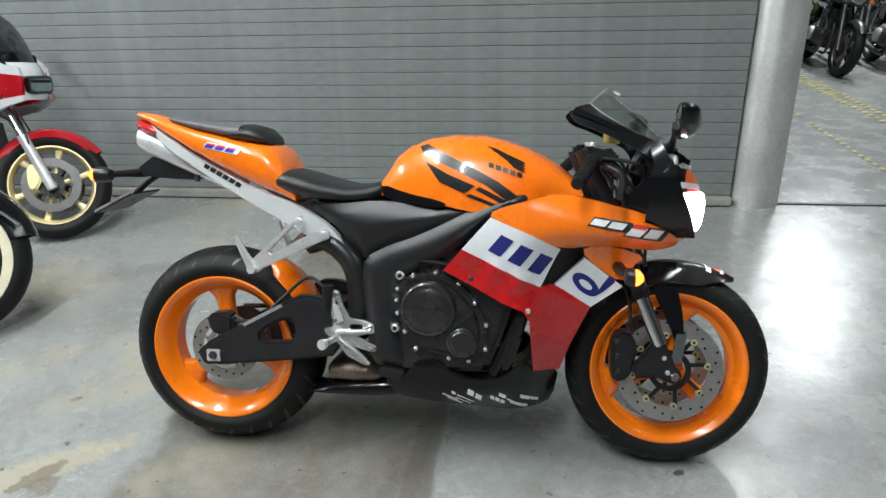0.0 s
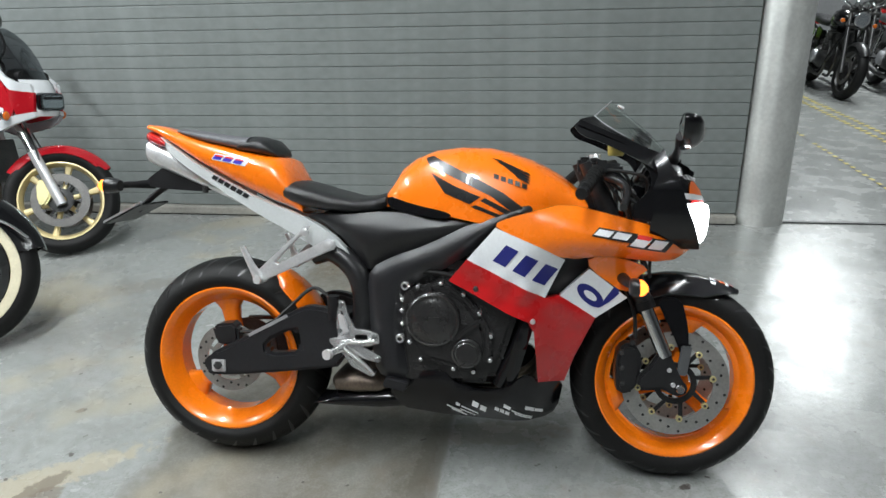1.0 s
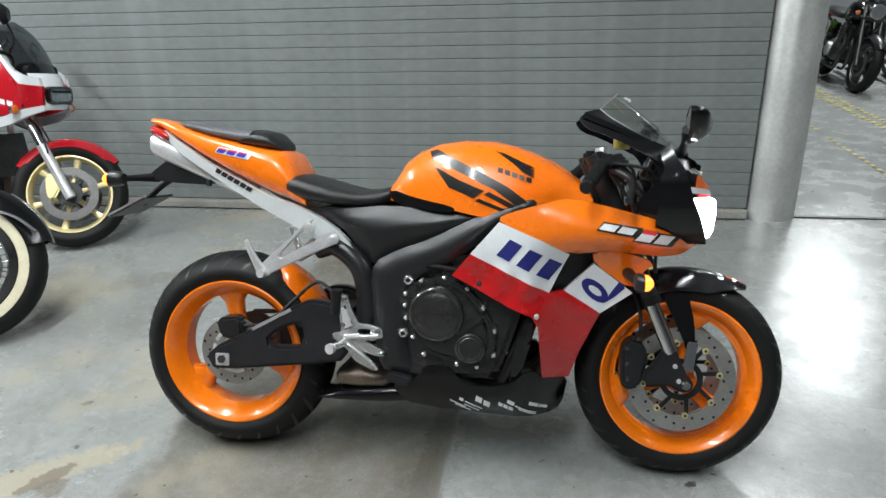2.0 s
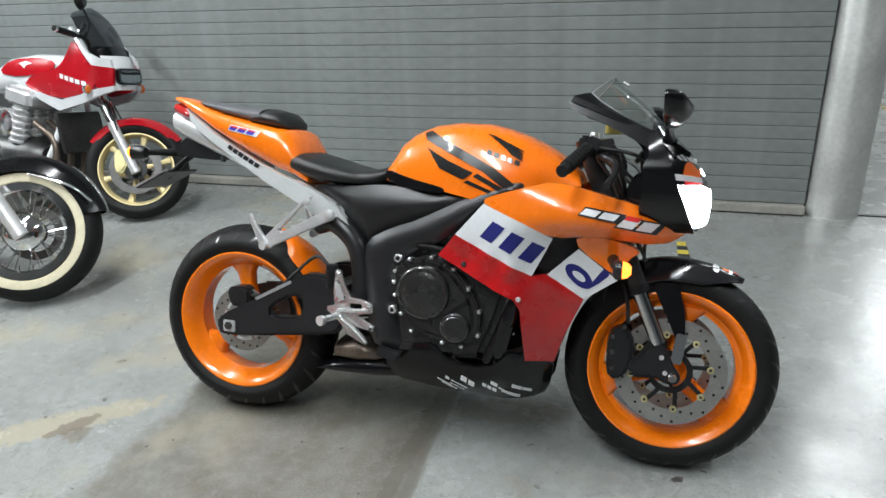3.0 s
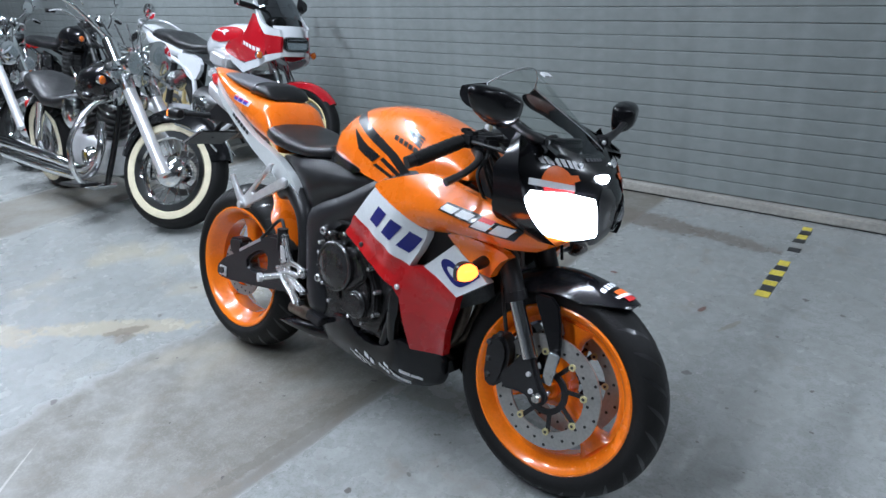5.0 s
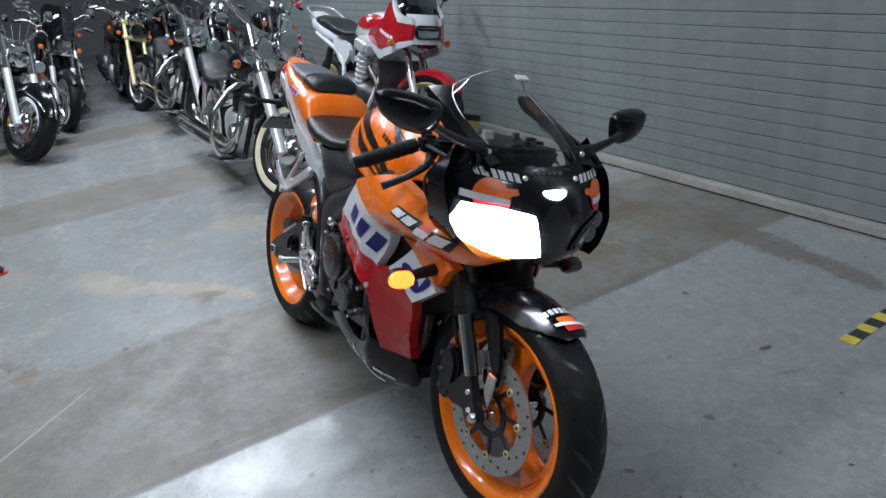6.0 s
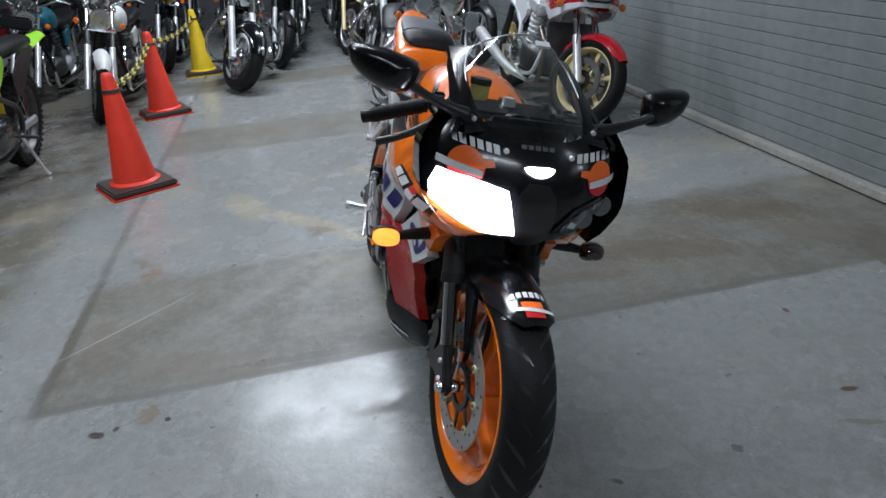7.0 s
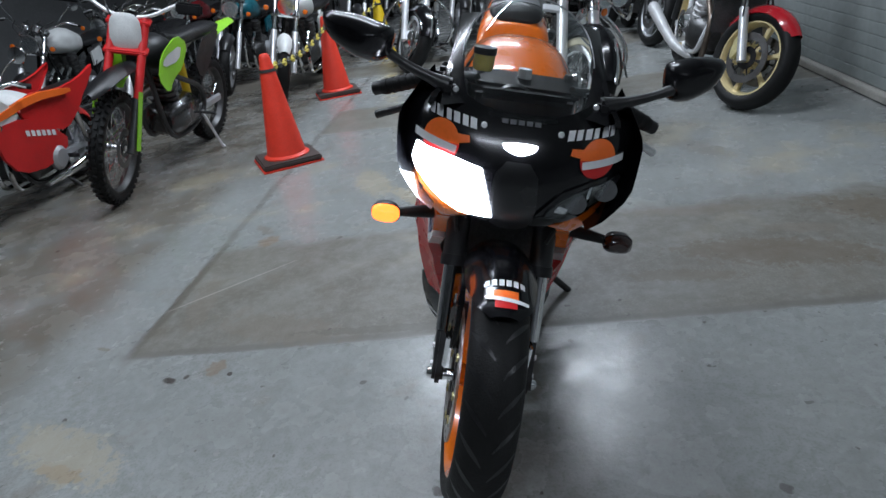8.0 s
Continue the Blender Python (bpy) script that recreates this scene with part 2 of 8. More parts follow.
        d = math_node("ADD", d, math_node("MULTIPLY", math_node("SUBTRACT", warp, 0.5), ragged * 4))
        return mix(ramp(d, 0.55, 1.1, strength, 0), base, colour)
    brown, dark, film_col, rust = (0.16, 0.135, 0.105), (0.05, 0.04, 0.035), (0.40, 0.35, 0.25), (0.20, 0.13, 0.07)
    for bx, by, lx, ly, turn, strength, colour, ragged in (
            (-0.62, -0.30, 0.42, 0.07, 38, 0.6, film_col, 0.7), (-1.05, -0.66, 0.28, 0.10, 20, 0.5, film_col, 0.8), (-0.54, -0.28, 0.10, 0.035, 55, 0.8, brown, 1.0), (-0.50, -0.32, 0.05, 0.045, 0, 0.7, brown, 1.0),
            (-0.67, 0.11, 0.022, 0.016, 20, 0.8, brown, 0.6), (0.845, -1.045, 0.030, 0.018, 60, 0.9, dark, 0.6), (0.83, -0.99, 0.016, 0.011, 0, 0.8, dark, 0.6), (0.83, -0.835, 0.014, 0.010, 30, 0.9, dark, 0.6),
            (0.79, -0.9, 0.05, 0.035, 0, 0.5, rust, 1.0), (-0.31, -1.06, 0.07, 0.05, 0, 0.55, rust, 1.0), (-0.46, -1.12, 0.09, 0.03, 40, 0.5, brown, 1.0), (-0.27, -0.69, 0.015, 0.012, 0, 0.9, dark, 0.6),
            (1.335, 1.17, 0.028, 0.012, 80, 0.85, (0.09, 0.03, 0.02), 0.8), (1.47, 1.1, 0.06, 0.014, 70, 0.6, brown, 0.8), (0.89, 1.285, 0.018, 0.012, 0, 0.9, (0.09, 0.03, 0.02), 0.6), (1.465, 0.72, 0.022, 0.014, 30, 0.6, dark, 1.2),
            (1.485, 0.37, 0.022, 0.010, 60, 0.7, dark, 1.2), (1.42, -0.08, 0.022, 0.014, 40, 0.9, dark, 0.8), (0.09, 1.25, 0.16, 0.05, 80, 0.5, brown, 1.0), (0.36, 1.815, 0.22, 0.12, 60, 0.55, brown, 1.0),
            # the patch at (0.86, 0.13) paints in the bike's shade along with a stain
            (0.745, 1.925, 0.34, 0.10, -8, 0.75, (0.13, 0.11, 0.09), 0.8), (1.18, 1.885, 0.26, 0.06, -10, 0.7, (0.13, 0.11, 0.09), 0.8), (0.86, 0.13, 0.24, 0.07, 8, 0.5, brown, 0.8), (0.55, -0.75, 0.30, 0.10, 70, 0.45, brown, 1.0),
            (0.30, -1.15, 0.25, 0.06, 10, 0.4, brown, 1.0), (1.275, -1.175, 0.10, 0.03, 70, 0.6, rust, 1.0), (1.19, -1.215, 0.26, 0.10, 60, 0.45, film_col, 1.0), (0.60, -1.42, 0.04, 0.012, 70, 0.7, brown, 1.0), (0.28, 1.11, 0.40, 0.12, 75, 0.6, (0.12, 0.092, 0.06), 1.0), (0.015, 1.675, 0.35, 0.14, 60, 0.6, (0.12, 0.092, 0.06), 1.0), (0.405, 0.73, 0.22, 0.05, 80, 0.5, (0.12, 0.092, 0.06), 1.0), (-0.185, 0.92, 0.30, 0.06, 85, 0.5, brown, 1.0), (0.62, -0.2, 0.5, 0.03, 88, 0.6, (0.10, 0.09, 0.07), 0.8), (0.2, -1.27, 0.5, 0.025, 0, 0.6, (0.10, 0.09, 0.07), 0.8), (1.96, -0.505, 0.30, 0.20, 0, 0.35, rust, 1.2), (-2.7, -0.5, 0.3, 0.15, 80, 0.5, brown, 1.0), (-1.03, 1.155, 0.25, 0.08, 30, 0.35, brown, 1.0)):
        base = blob(base, bx, by, lx, ly, turn, strength, colour, ragged)
    base = blob(base, 0.16, -1.08, 0.36, 0.006, 132, 0.5, (0.42, 0.40, 0.36), 0.25)
    spots = ramp(noise_tex(21, 2, 0.4), 0.725, 0.75, 0, 0.8)
    base = mix(spots, base, (0.055, 0.045, 0.04))
    L(base, b.inputs["Base Color"])
    ro = math_node("ADD", ramp(mid, 0.3, 0.7, 0.19, 0.32), math_node("MULTIPLY", bands, 0.22))
    ro = math_node("ADD", ro, math_node("MULTIPLY", stain, 0.12))
    L(ro, b.inputs["Roughness"])
    b.inputs["Specular IOR Level"].default_value = 0.55
    bp = nt.nodes.new("ShaderNodeBump")
    bp.inputs["Strength"].default_value, bp.inputs["Distance"].default_value = 0.24, 0.003
    L(math_node("ADD", fine, math_node("MULTIPLY", grit, 0.4)), bp.inputs["Height"])
    L(bp.outputs[0], b.inputs["Normal"])
    return m


M["floor"] = floor_material()
M["shutter"] = material("grey_shutter_paint", (0.215, 0.235, 0.230), 0.7, vary=0.12, scale=1.6, metal=0.0, spec=0.12, bump=0.05, bump_scale=25)
M["column"] = material("stainless_column", (0.58, 0.59, 0.57), 0.4, metal=0.6, vary=0.12, scale=5)
M["wall"] = material("grey_wall_paint", (0.22, 0.225, 0.23), 0.7, vary=0.1, scale=2)
M["ceiling"] = material("ceiling_board", (0.40, 0.41, 0.41), 0.8, vary=0.1, scale=3)

# ---- building tools ----
def mesh_object(name, verts, faces, mat, parent=None, label="", smooth=True, sharp=35):
    me = bpy.data.meshes.new(name)
    me.from_pydata([tuple(v) for v in verts], [], [tuple(f) for f in faces])
    me.update()
    bm = bmesh.new()
    bm.from_mesh(me)
    bmesh.ops.remove_doubles(bm, verts=bm.verts, dist=1e-5)
    bmesh.ops.recalc_face_normals(bm, faces=bm.faces)
    bm.to_mesh(me)
    bm.free()
    return finish(name, me, mat, parent, label, smooth, sharp)


def finish(name, me, mat, parent, label, smooth=True, sharp=35):
    if mat:
        me.materials.append(M[mat] if isinstance(mat, str) else mat)
    if smooth:
        me.polygons.foreach_set("use_smooth", [True] * len(me.polygons))
        me.set_sharp_from_angle(angle=radians(sharp))
    ob = new(name, me)
    ob.parent = parent
    if label:
        ob["label"] = label
    return ob


def part(name, bm, mat, parent, label="", smooth=True, sharp=35):
    me = bpy.data.meshes.new(name)
    bm.to_mesh(me)
    bm.free()
    return finish(name, me, mat, parent, label, smooth, sharp)


def thing(name, m, label, category, group="", kind=""):
    ob = new(name)
    ob.empty_display_size = 0.1
    ob.matrix_world = m
    return tagged(ob, label, category, group, kind)


def spl(x, xs, ys):
    """Smooth curve through knots."""
    if x <= xs[0]:
        return ys[0]
    if x >= xs[-1]:
        return ys[-1]
    i = max(k for k in range(len(xs) - 1) if xs[k] <= x)

    def slope(k):
        if k == 0 or k == len(xs) - 1:
            return 0.0 if len(xs) > 2 else (ys[1] - ys[0]) / (xs[1] - xs[0])
        a, c = (ys[k] - ys[k - 1]) / (xs[k] - xs[k - 1]), (ys[k + 1] - ys[k]) / (xs[k + 1] - xs[k])
        return 0.0 if a * c <= 0 else 2 * a * c / (a + c)
    h = xs[i + 1] - xs[i]
    t = (x - xs[i]) / h
    return ((1 + 2 * t) * (1 - t) ** 2 * ys[i] + t * (1 - t) ** 2 * h * slope(i) + t * t * (3 - 2 * t) * ys[i + 1] + t * t * (t - 1) * h * slope(i + 1))


def soften(pts, rounds=2, closed=True):
    """Chaikin corner cutting of an outline."""
    for _ in range(rounds):
        out, n = [], len(pts)
        rng = range(n) if closed else range(n - 1)
        for i in rng:
            a, c = np.array(pts[i], float), np.array(pts[(i + 1) % n], float)
            out += [a * 0.78 + c * 0.22, a * 0.22 + c * 0.78]
        pts = out if closed else [np.array(pts[0], float)] + out + [np.array(pts[-1], float)]
    return pts


def curve_pts(pts, n=8):
    """Catmull-Rom points through pts."""
    p = [Vector(q) for q in pts]
    p = [p[0] * 2 - p[1]] + p + [p[-1] * 2 - p[-2]]
    out = []
    for i in range(1, len(p) - 2):
        for k in range(n):
            t = k / n
            out.append(0.5 * ((2 * p[i]) + (p[i + 1] - p[i - 1]) * t + (2 * p[i - 1] - 5 * p[i] + 4 * p[i + 1] - p[i + 2]) * t * t + (3 * p[i] - p[i - 1] - 3 * p[i + 1] + p[i + 2]) * t ** 3))
    return out + [p[-2]]


def loft(name, rings, mat, parent, label="", caps=True, closed=True, sharp=40, m=None):
    n = len(rings[0])
    verts = [m @ Vector(p) if m else p for r in rings for p in r]
    faces = []
    for i in range(len(rings) - 1):
        for j in range(n if closed else n - 1):
            k = (j + 1) % n
            faces.append((i * n + j, i * n + k, (i + 1) * n + k, (i + 1) * n + j))
    if caps and closed:
        faces += [tuple(range(n))[::-1], tuple(range((len(rings) - 1) * n, len(rings) * n))]
    return mesh_object(name, verts, faces, mat, parent, label, sharp=sharp)


def tube(name, pts, radius, mat, parent, label="", segs=10, n=6, m=None):
    """A round bar along a smooth path; radius a number or one per given point."""
    path = curve_pts(pts, n) if len(pts) > 2 else [Vector(q) for q in pts]
    count = len(path)
    rad = [radius] * count if isinstance(radius, (int, float)) else [float(np.interp(i / (count - 1), np.linspace(0, 1, len(radius)), radius)) for i in range(count)]
    rings, side = [], None
    for i, p in enumerate(path):
        d = (path[min(i + 1, count - 1)] - path[max(i - 1, 0)]).normalized()
        if side is None:
            side = d.orthogonal().normalized()
        side = (side - d * side.dot(d)).normalized()
        up = d.cross(side)
        rings.append([p + (side * math.cos(a) + up * math.sin(a)) * rad[i] for a in np.linspace(0, 2 * math.pi, segs, endpoint=False)])
    return loft(name, rings, mat, parent, label, m=m)


def lathe(name, profile, mat, parent, label="", segs=48, m=None, sharp=35, closed=False):
    """Turns (radius, y) points round the y axis."""
    prof = list(profile) + ([profile[0]] if closed else [])
    rings = [[(r * math.cos(a), y, r * math.sin(a)) for a in np.linspace(0, 2 * math.pi, segs, endpoint=False)] for r, y in prof]
    return loft(name, rings, mat, parent, label, caps=not closed, sharp=sharp, m=m)


def prism(name, outline, v0, v1, mat, parent, label="", bevel=0.0, m=None, round_corners=0, sharp=35, holes=()):
    """An outline in x and z, given depth from y = v0 to v1, with bevelled edges."""
    if round_corners:
        outline = soften(outline, round_corners)
    bm = bmesh.new()
    loops = [[bm.verts.new((q[0], v0, q[1])) for q in o] for o in (outline, *holes)]
    if holes:
        edges = [bm.edges.new((lp[i], lp[(i + 1) % len(lp)])) for lp in loops for i in range(len(lp))]
        bmesh.ops.triangle_fill(bm, edges=edges, use_beauty=True)
    else:
        bm.faces.new(loops[0])
    ret = bmesh.ops.extrude_face_region(bm, geom=list(bm.faces))
    bmesh.ops.translate(bm, verts=[q for q in ret["geom"] if isinstance(q, bmesh.types.BMVert)], vec=(0, v1 - v0, 0))
    bmesh.ops.recalc_face_normals(bm, faces=bm.faces)
    if bevel:
        sharp_edges = [e for e in bm.edges if len(e.link_faces) == 2 and e.calc_face_angle(0) > 0.9]
        bmesh.ops.bevel(bm, geom=sharp_edges, offset=bevel, segments=2, affect="EDGES", clamp_overlap=True)
    if m:
        bmesh.ops.transform(bm, matrix=m, verts=bm.verts)
    return part(name, bm, mat, parent, label, sharp=sharp)


def box(name, size, at, mat, parent, label="", bevel=0.004, m=None, turn=(0, 0, 0)):
    bm = bmesh.new()
    bmesh.ops.create_cube(bm, size=1, matrix=pose(*at, *turn) @ Matrix.Diagonal((*size, 1)))
    if bevel:
        bmesh.ops.bevel(bm, geom=list(bm.edges), offset=bevel, segments=2, affect="EDGES", clamp_overlap=True)
    if m:
        bmesh.ops.transform(bm, matrix=m, verts=bm.verts)
    return part(name, bm, mat, parent, label)


def panel(name, outline, depth, mat, parent, label="", thick=0.004, step=0.035, lift=0.0, side=-1, smooth_rounds=1, m=None):
    """A shell over an outline in x and z; depth(x, z) gives its distance from the middle plane. side -1: right, 1: left."""
    if smooth_rounds:
        outline = soften(outline, smooth_rounds)
    bm = bmesh.new()
    bm.faces.new([bm.verts.new((float(q[0]), 0, float(q[1]))) for q in outline])
    for axis in (0, 2):
        lo, hi = min(q[axis // 2] for q in outline), max(q[axis // 2] for q in outline)
        for c in np.arange(math.ceil(lo / step) * step, hi, step):
            co, no = [0, 0, 0], [0, 0, 0]
            co[axis], no[axis] = c, 1
            bmesh.ops.bisect_plane(bm, geom=list(bm.verts) + list(bm.edges) + list(bm.faces), plane_co=co, plane_no=no)
    bmesh.ops.triangulate(bm, faces=[f for f in bm.faces if len(f.verts) > 4])
    for v in bm.verts:
        v.co.y = side * (depth(v.co.x, v.co.z) + lift)
    bm.normal_update()
    for f in bm.faces:
        if f.normal.y * side < 0:
            f.normal_flip()
    if thick:
        rim = [e for e in bm.edges if len(e.link_faces) == 1]
        ret = bmesh.ops.extrude_edge_only(bm, edges=rim)
        verts = [q for q in ret["geom"] if isinstance(q, bmesh.types.BMVert)]
        bmesh.ops.translate(bm, verts=verts, vec=(0, -side * thick, 0))
    if m:
        bmesh.ops.transform(bm, matrix=m, verts=bm.verts)
    return part(name, bm, mat, parent, label, sharp=50)


def pillow(outline, base, height=0.016, reach=0.022, rounds=1):
    """A depth that swells from the outline's edges inwards."""
    q = np.array(soften(outline, rounds) if rounds else outline, float)
    a, b = q, np.roll(q, -1, axis=0)
    ab = b - a
    size = (ab ** 2).sum(axis=1)

    def depth(x, z):
        p = np.array((x, z))
        t = np.clip(((p - a) * ab).sum(axis=1) / size, 0, 1)
        d = np.sqrt((((a + ab * t[:, None]) - p) ** 2).sum(axis=1)).min()
        return base(x, z) - height + height * (1 - math.exp(-(d / reach) ** 1.4))
    return depth


def sellipse(cy, cz, ry, rz, n=24, power=2.4):
    """A squarish ring in y and z."""
    out = []
    for a in np.linspace(0, 2 * math.pi, n, endpoint=False):
        c, s = math.cos(a), math.sin(a)
        out.append((cy + ry * math.copysign(abs(c) ** (2 / power), c), cz + rz * math.copysign(abs(s) ** (2 / power), s)))
    return out


def body_loft(name, stations, mat, parent, label="", n=28, m=None, sharp=45):
    """Stations of (x, z low, z high, half width, power): a body along x, round in cross-section."""
    rings = []
    for x, lo, hi, hw, power in stations:
        rings.append([(x, y, z) for y, z in sellipse(0, (lo + hi) / 2, hw, (hi - lo) / 2, n, power)])
    return loft(name, rings, mat, parent, label, m=m, sharp=sharp)

# ---- the place ----
def setting(name, size, at, mat, label, bevel=0.0):
    ob = box(name, size, at, mat, None, bevel=bevel)
    return tagged(ob, label, "", "", "structure")


WALL_Y, HALL_END = 2.32, 13.0
setting("floor", (24.0, 22.0, 0.2), (-2.0, 3.0, -0.1), "floor", "grey sealed concrete floor with tan worn bands and stains")["category"] = "floor"
setting("ceiling", (24.0, 22.0, 0.2), (-2.0, 3.0, 4.2), "ceiling", "plain grey ceiling board with tube lights")["category"] = "ceiling"
setting("wall_south", (24.0, 0.2, 4.1), (-2.0, -8.1, 2.05), "wall", "plain grey painted wall")["category"] = "wall"
setting("wall_west", (0.2, 22.0, 4.1), (-14.1, 3.0, 2.05), "wall", "plain grey painted wall")["category"] = "wall"
setting("wall_east", (0.2, 22.0, 4.1), (10.1, 3.0, 2.05), "wall", "plain grey painted wall")["category"] = "wall"
setting("wall_hall", (24.0, 0.2, 4.1), (-2.0, HALL_END + 0.1, 2.05), "wall", "plain grey wall of the further hall")["category"] = "wall"
setting("wall_pier", (3.6, 0.25, 4.1), (8.2, WALL_Y + 0.13, 2.05), "wall", "plain grey pier beside the opening")["category"] = "wall"

# roller shutter: each slat is a rounded strip with a groove below it
shutter = thing("shutter_wall", pose(0, WALL_Y, 0), "grey painted steel roller shutter with narrow horizontal slats", "roller shutter", kind="structure")
SLAT, X0, X1 = 0.0735, -13.9, 2.13
slat_prof = [(0.045, 0.0), (0.003, 0.0), (0.0006, 0.0012), (0.0, 0.003), (-0.0004, 0.035), (0.0, 0.0675), (0.001, 0.0695), (0.004, 0.0708), (0.007, 0.0714), (0.007, SLAT), (0.045, SLAT)]
verts, faces = [], []
for xx in (X0, X1):
    verts += [(xx, yy, zz) for yy, zz in slat_prof]
k = len(slat_prof)
for i in range(k):
    faces.append((i, (i + 1) % k, k + (i + 1) % k, k + i))
slat = mesh_object("slat", verts, faces, "shutter", shutter, sharp=12)
slat.location = (0, 0, 0.059)
for i in range(1, 55):
    s = slat.copy()
    scene.collection.objects.link(s)
    s.parent = shutter
    s.location = (0, random.uniform(-0.0012, 0.0012), 0.059 + i * SLAT)
box("bottom_rail", (X1 - X0, 0.075, 0.046), ((X0 + X1) / 2, -0.0125, 0.031), "rail_metal", shutter, "pale metal bottom rail with a worn edge", bevel=0.005)
# thin black strip that puts in the shade of the gap below the rail
box("gap_shade", (X1 - X0, 0.066, 0.008), ((X0 + X1) / 2, -0.006, 0.004), "tape_black", shutter, "black strip standing for the shaded gap under the rail", bevel=0.002)

column = tagged(lathe("column", [(0.152, 0.0), (0.150, 0.004), (0.150, 4.1), (0.0, 4.1)], "column", None, segs=64, m=pose(2.275, 2.40, 0, 90)), "round brushed stainless steel clad column on the floor", "column", "", "structure")
track = setting("door_track", (4.2, 0.03, 0.008), (4.5, WALL_Y + 0.03, 0.004), "tape_black", "dark steel floor track across the opening")
track["category"] = "door track"

# ---- the orange sports motorcycle ----
bike = thing("sports_motorcycle", pose(0, -0.018, 0, -14.5), "orange, white and red faired sports motorcycle with lit headlamp", "motorcycle")
REAR, FRONT = Vector((0, 0, 0.3183)), Vector((1.37, 0, 0.3029))
RAKE, STEER = 22.5, 3.0
steer_axis = Vector((-math.sin(radians(RAKE)), 0, math.cos(radians(RAKE))))
steer_at = FRONT - Vector((math.cos(radians(RAKE)), 0, math.sin(radians(RAKE)))) * 0.03
ST = Matrix.Translation(steer_at) @ Matrix.Rotation(radians(STEER), 4, steer_axis) @ Matrix.Translation(-steer_at)


def tyre_profile(outer, width, rim):
    """Half-round tread, side walls down to the rim: (radius, y), closed."""
    h, prof = width / 2, []
    crown = outer - h * 0.82
    for a in np.linspace(-78, 78, 15):
        prof.append((crown + h * 0.82 * math.cos(radians(a)) - 0.0 * abs(a), h * math.sin(radians(a)) / math.sin(radians(78))))
    prof += [(rim + 0.030, h * 0.97), (rim + 0.015, h * 0.86), (rim + 0.005, h * 0.76), (rim + 0.005, -h * 0.76), (rim + 0.015, -h * 0.86), (rim + 0.030, -h * 0.97)]
    return prof


def tread(hub, outer, width, W):
    """Slim curved rain grooves, dark, sunk into the shoulders of the tread."""
    h = width / 2
    crown = outer - h * 0.82
    verts, faces = [], []
    for k in range(26):
        for s in (-1, 1):
            base = 2 * math.pi * (k + (0.5 if s > 0 else 0)) / 26
            n0 = len(verts)
            for i in range(7):
                t = i / 6
                ang = radians(8 + 58 * t)
                phi = base + 0.20 * t ** 0.8
                r = crown + h * 0.82 * math.cos(ang) + 0.0006
                y = s * h * math.sin(ang) / math.sin(radians(78))
                wid = 0.0075 * math.sin(math.pi * (0.12 + 0.8 * t)) / outer
                for d in (-wid, wid):
                    verts.append(W @ Vector((r * math.cos(phi + d), y, r * math.sin(phi + d))))
            faces += [(n0 + 2 * i, n0 + 2 * i + 1, n0 + 2 * i + 3, n0 + 2 * i + 2) for i in range(6)]
    tagged(mesh_object("tread_groove", verts, faces, "decal_black", hub, "rain grooves of the tread"), kind="stuff")


def sport_wheel(name, centre, outer, width, rim_r, rim_w, m, spoke_angles, disc_r, discs, label):
    W = m @ Matrix.Translation(centre)
    h = rim_w / 2
    hub = lathe(name, [(0.0, -0.058), (0.020, -0.058), (0.026, -0.05), (0.026, -0.035), (0.047, -0.03), (0.040, 0.0), (0.047, 0.03), (0.026, 0.035), (0.026, 0.05), (0.0, 0.05)], "orange_rim", bike, label, segs=32, m=W)
    lathe("tyre", tyre_profile(outer, width, rim_r), "rubber", hub, "black road tyre with worn tread", segs=96, m=W, closed=True, sharp=60)
    tread(hub, outer, width, W)
    rim = [(rim_r + 0.015, -h), (rim_r + 0.014, -h + 0.007), (rim_r - 0.002, -h + 0.012), (rim_r - 0.014, -h + 0.03), (rim_r - 0.028, -h * 0.35), (rim_r - 0.028, h * 0.35),
           (rim_r - 0.014, h - 0.03), (rim_r - 0.002, h - 0.012), (rim_r + 0.014, h - 0.007), (rim_r + 0.015, h), (rim_r + 0.010, h + 0.002), (rim_r + 0.002, h - 0.002), (rim_r - 0.010, h - 0.014),
           (rim_r - 0.020, h - 0.036), (rim_r - 0.034, h * 0.35), (rim_r - 0.034, -h * 0.35), (rim_r - 0.020, -h + 0.036), (rim_r - 0.010, -h + 0.014), (rim_r + 0.002, -h + 0.002), (rim_r + 0.010, -h - 0.002)]
    lathe("rim", rim, "orange_rim", hub, "orange painted deep alloy rim", segs=96, m=W, closed=True)
    for a in spoke_angles:
        rings = []
        for r, wid, dep in ((0.036, 0.034, 0.036), (0.07, 0.026, 0.030), (0.11, 0.024, 0.026), (0.15, 0.030, 0.025), (rim_r - 0.05, 0.042, 0.026), (rim_r - 0.028, 0.062, 0.028)):
            rings.append([(r, y, z) for y, z in sellipse(0, 0, dep, wid / 1.0, 14, 3.2)])
        spoke = loft("spoke", rings, "orange_rim", hub, "broad orange cast spoke", m=W @ pose(0, 0, 0, 0, -a, 0))
    for y in discs:
        brake_disc(hub, W, y, disc_r, name == "front_wheel")
    return hub


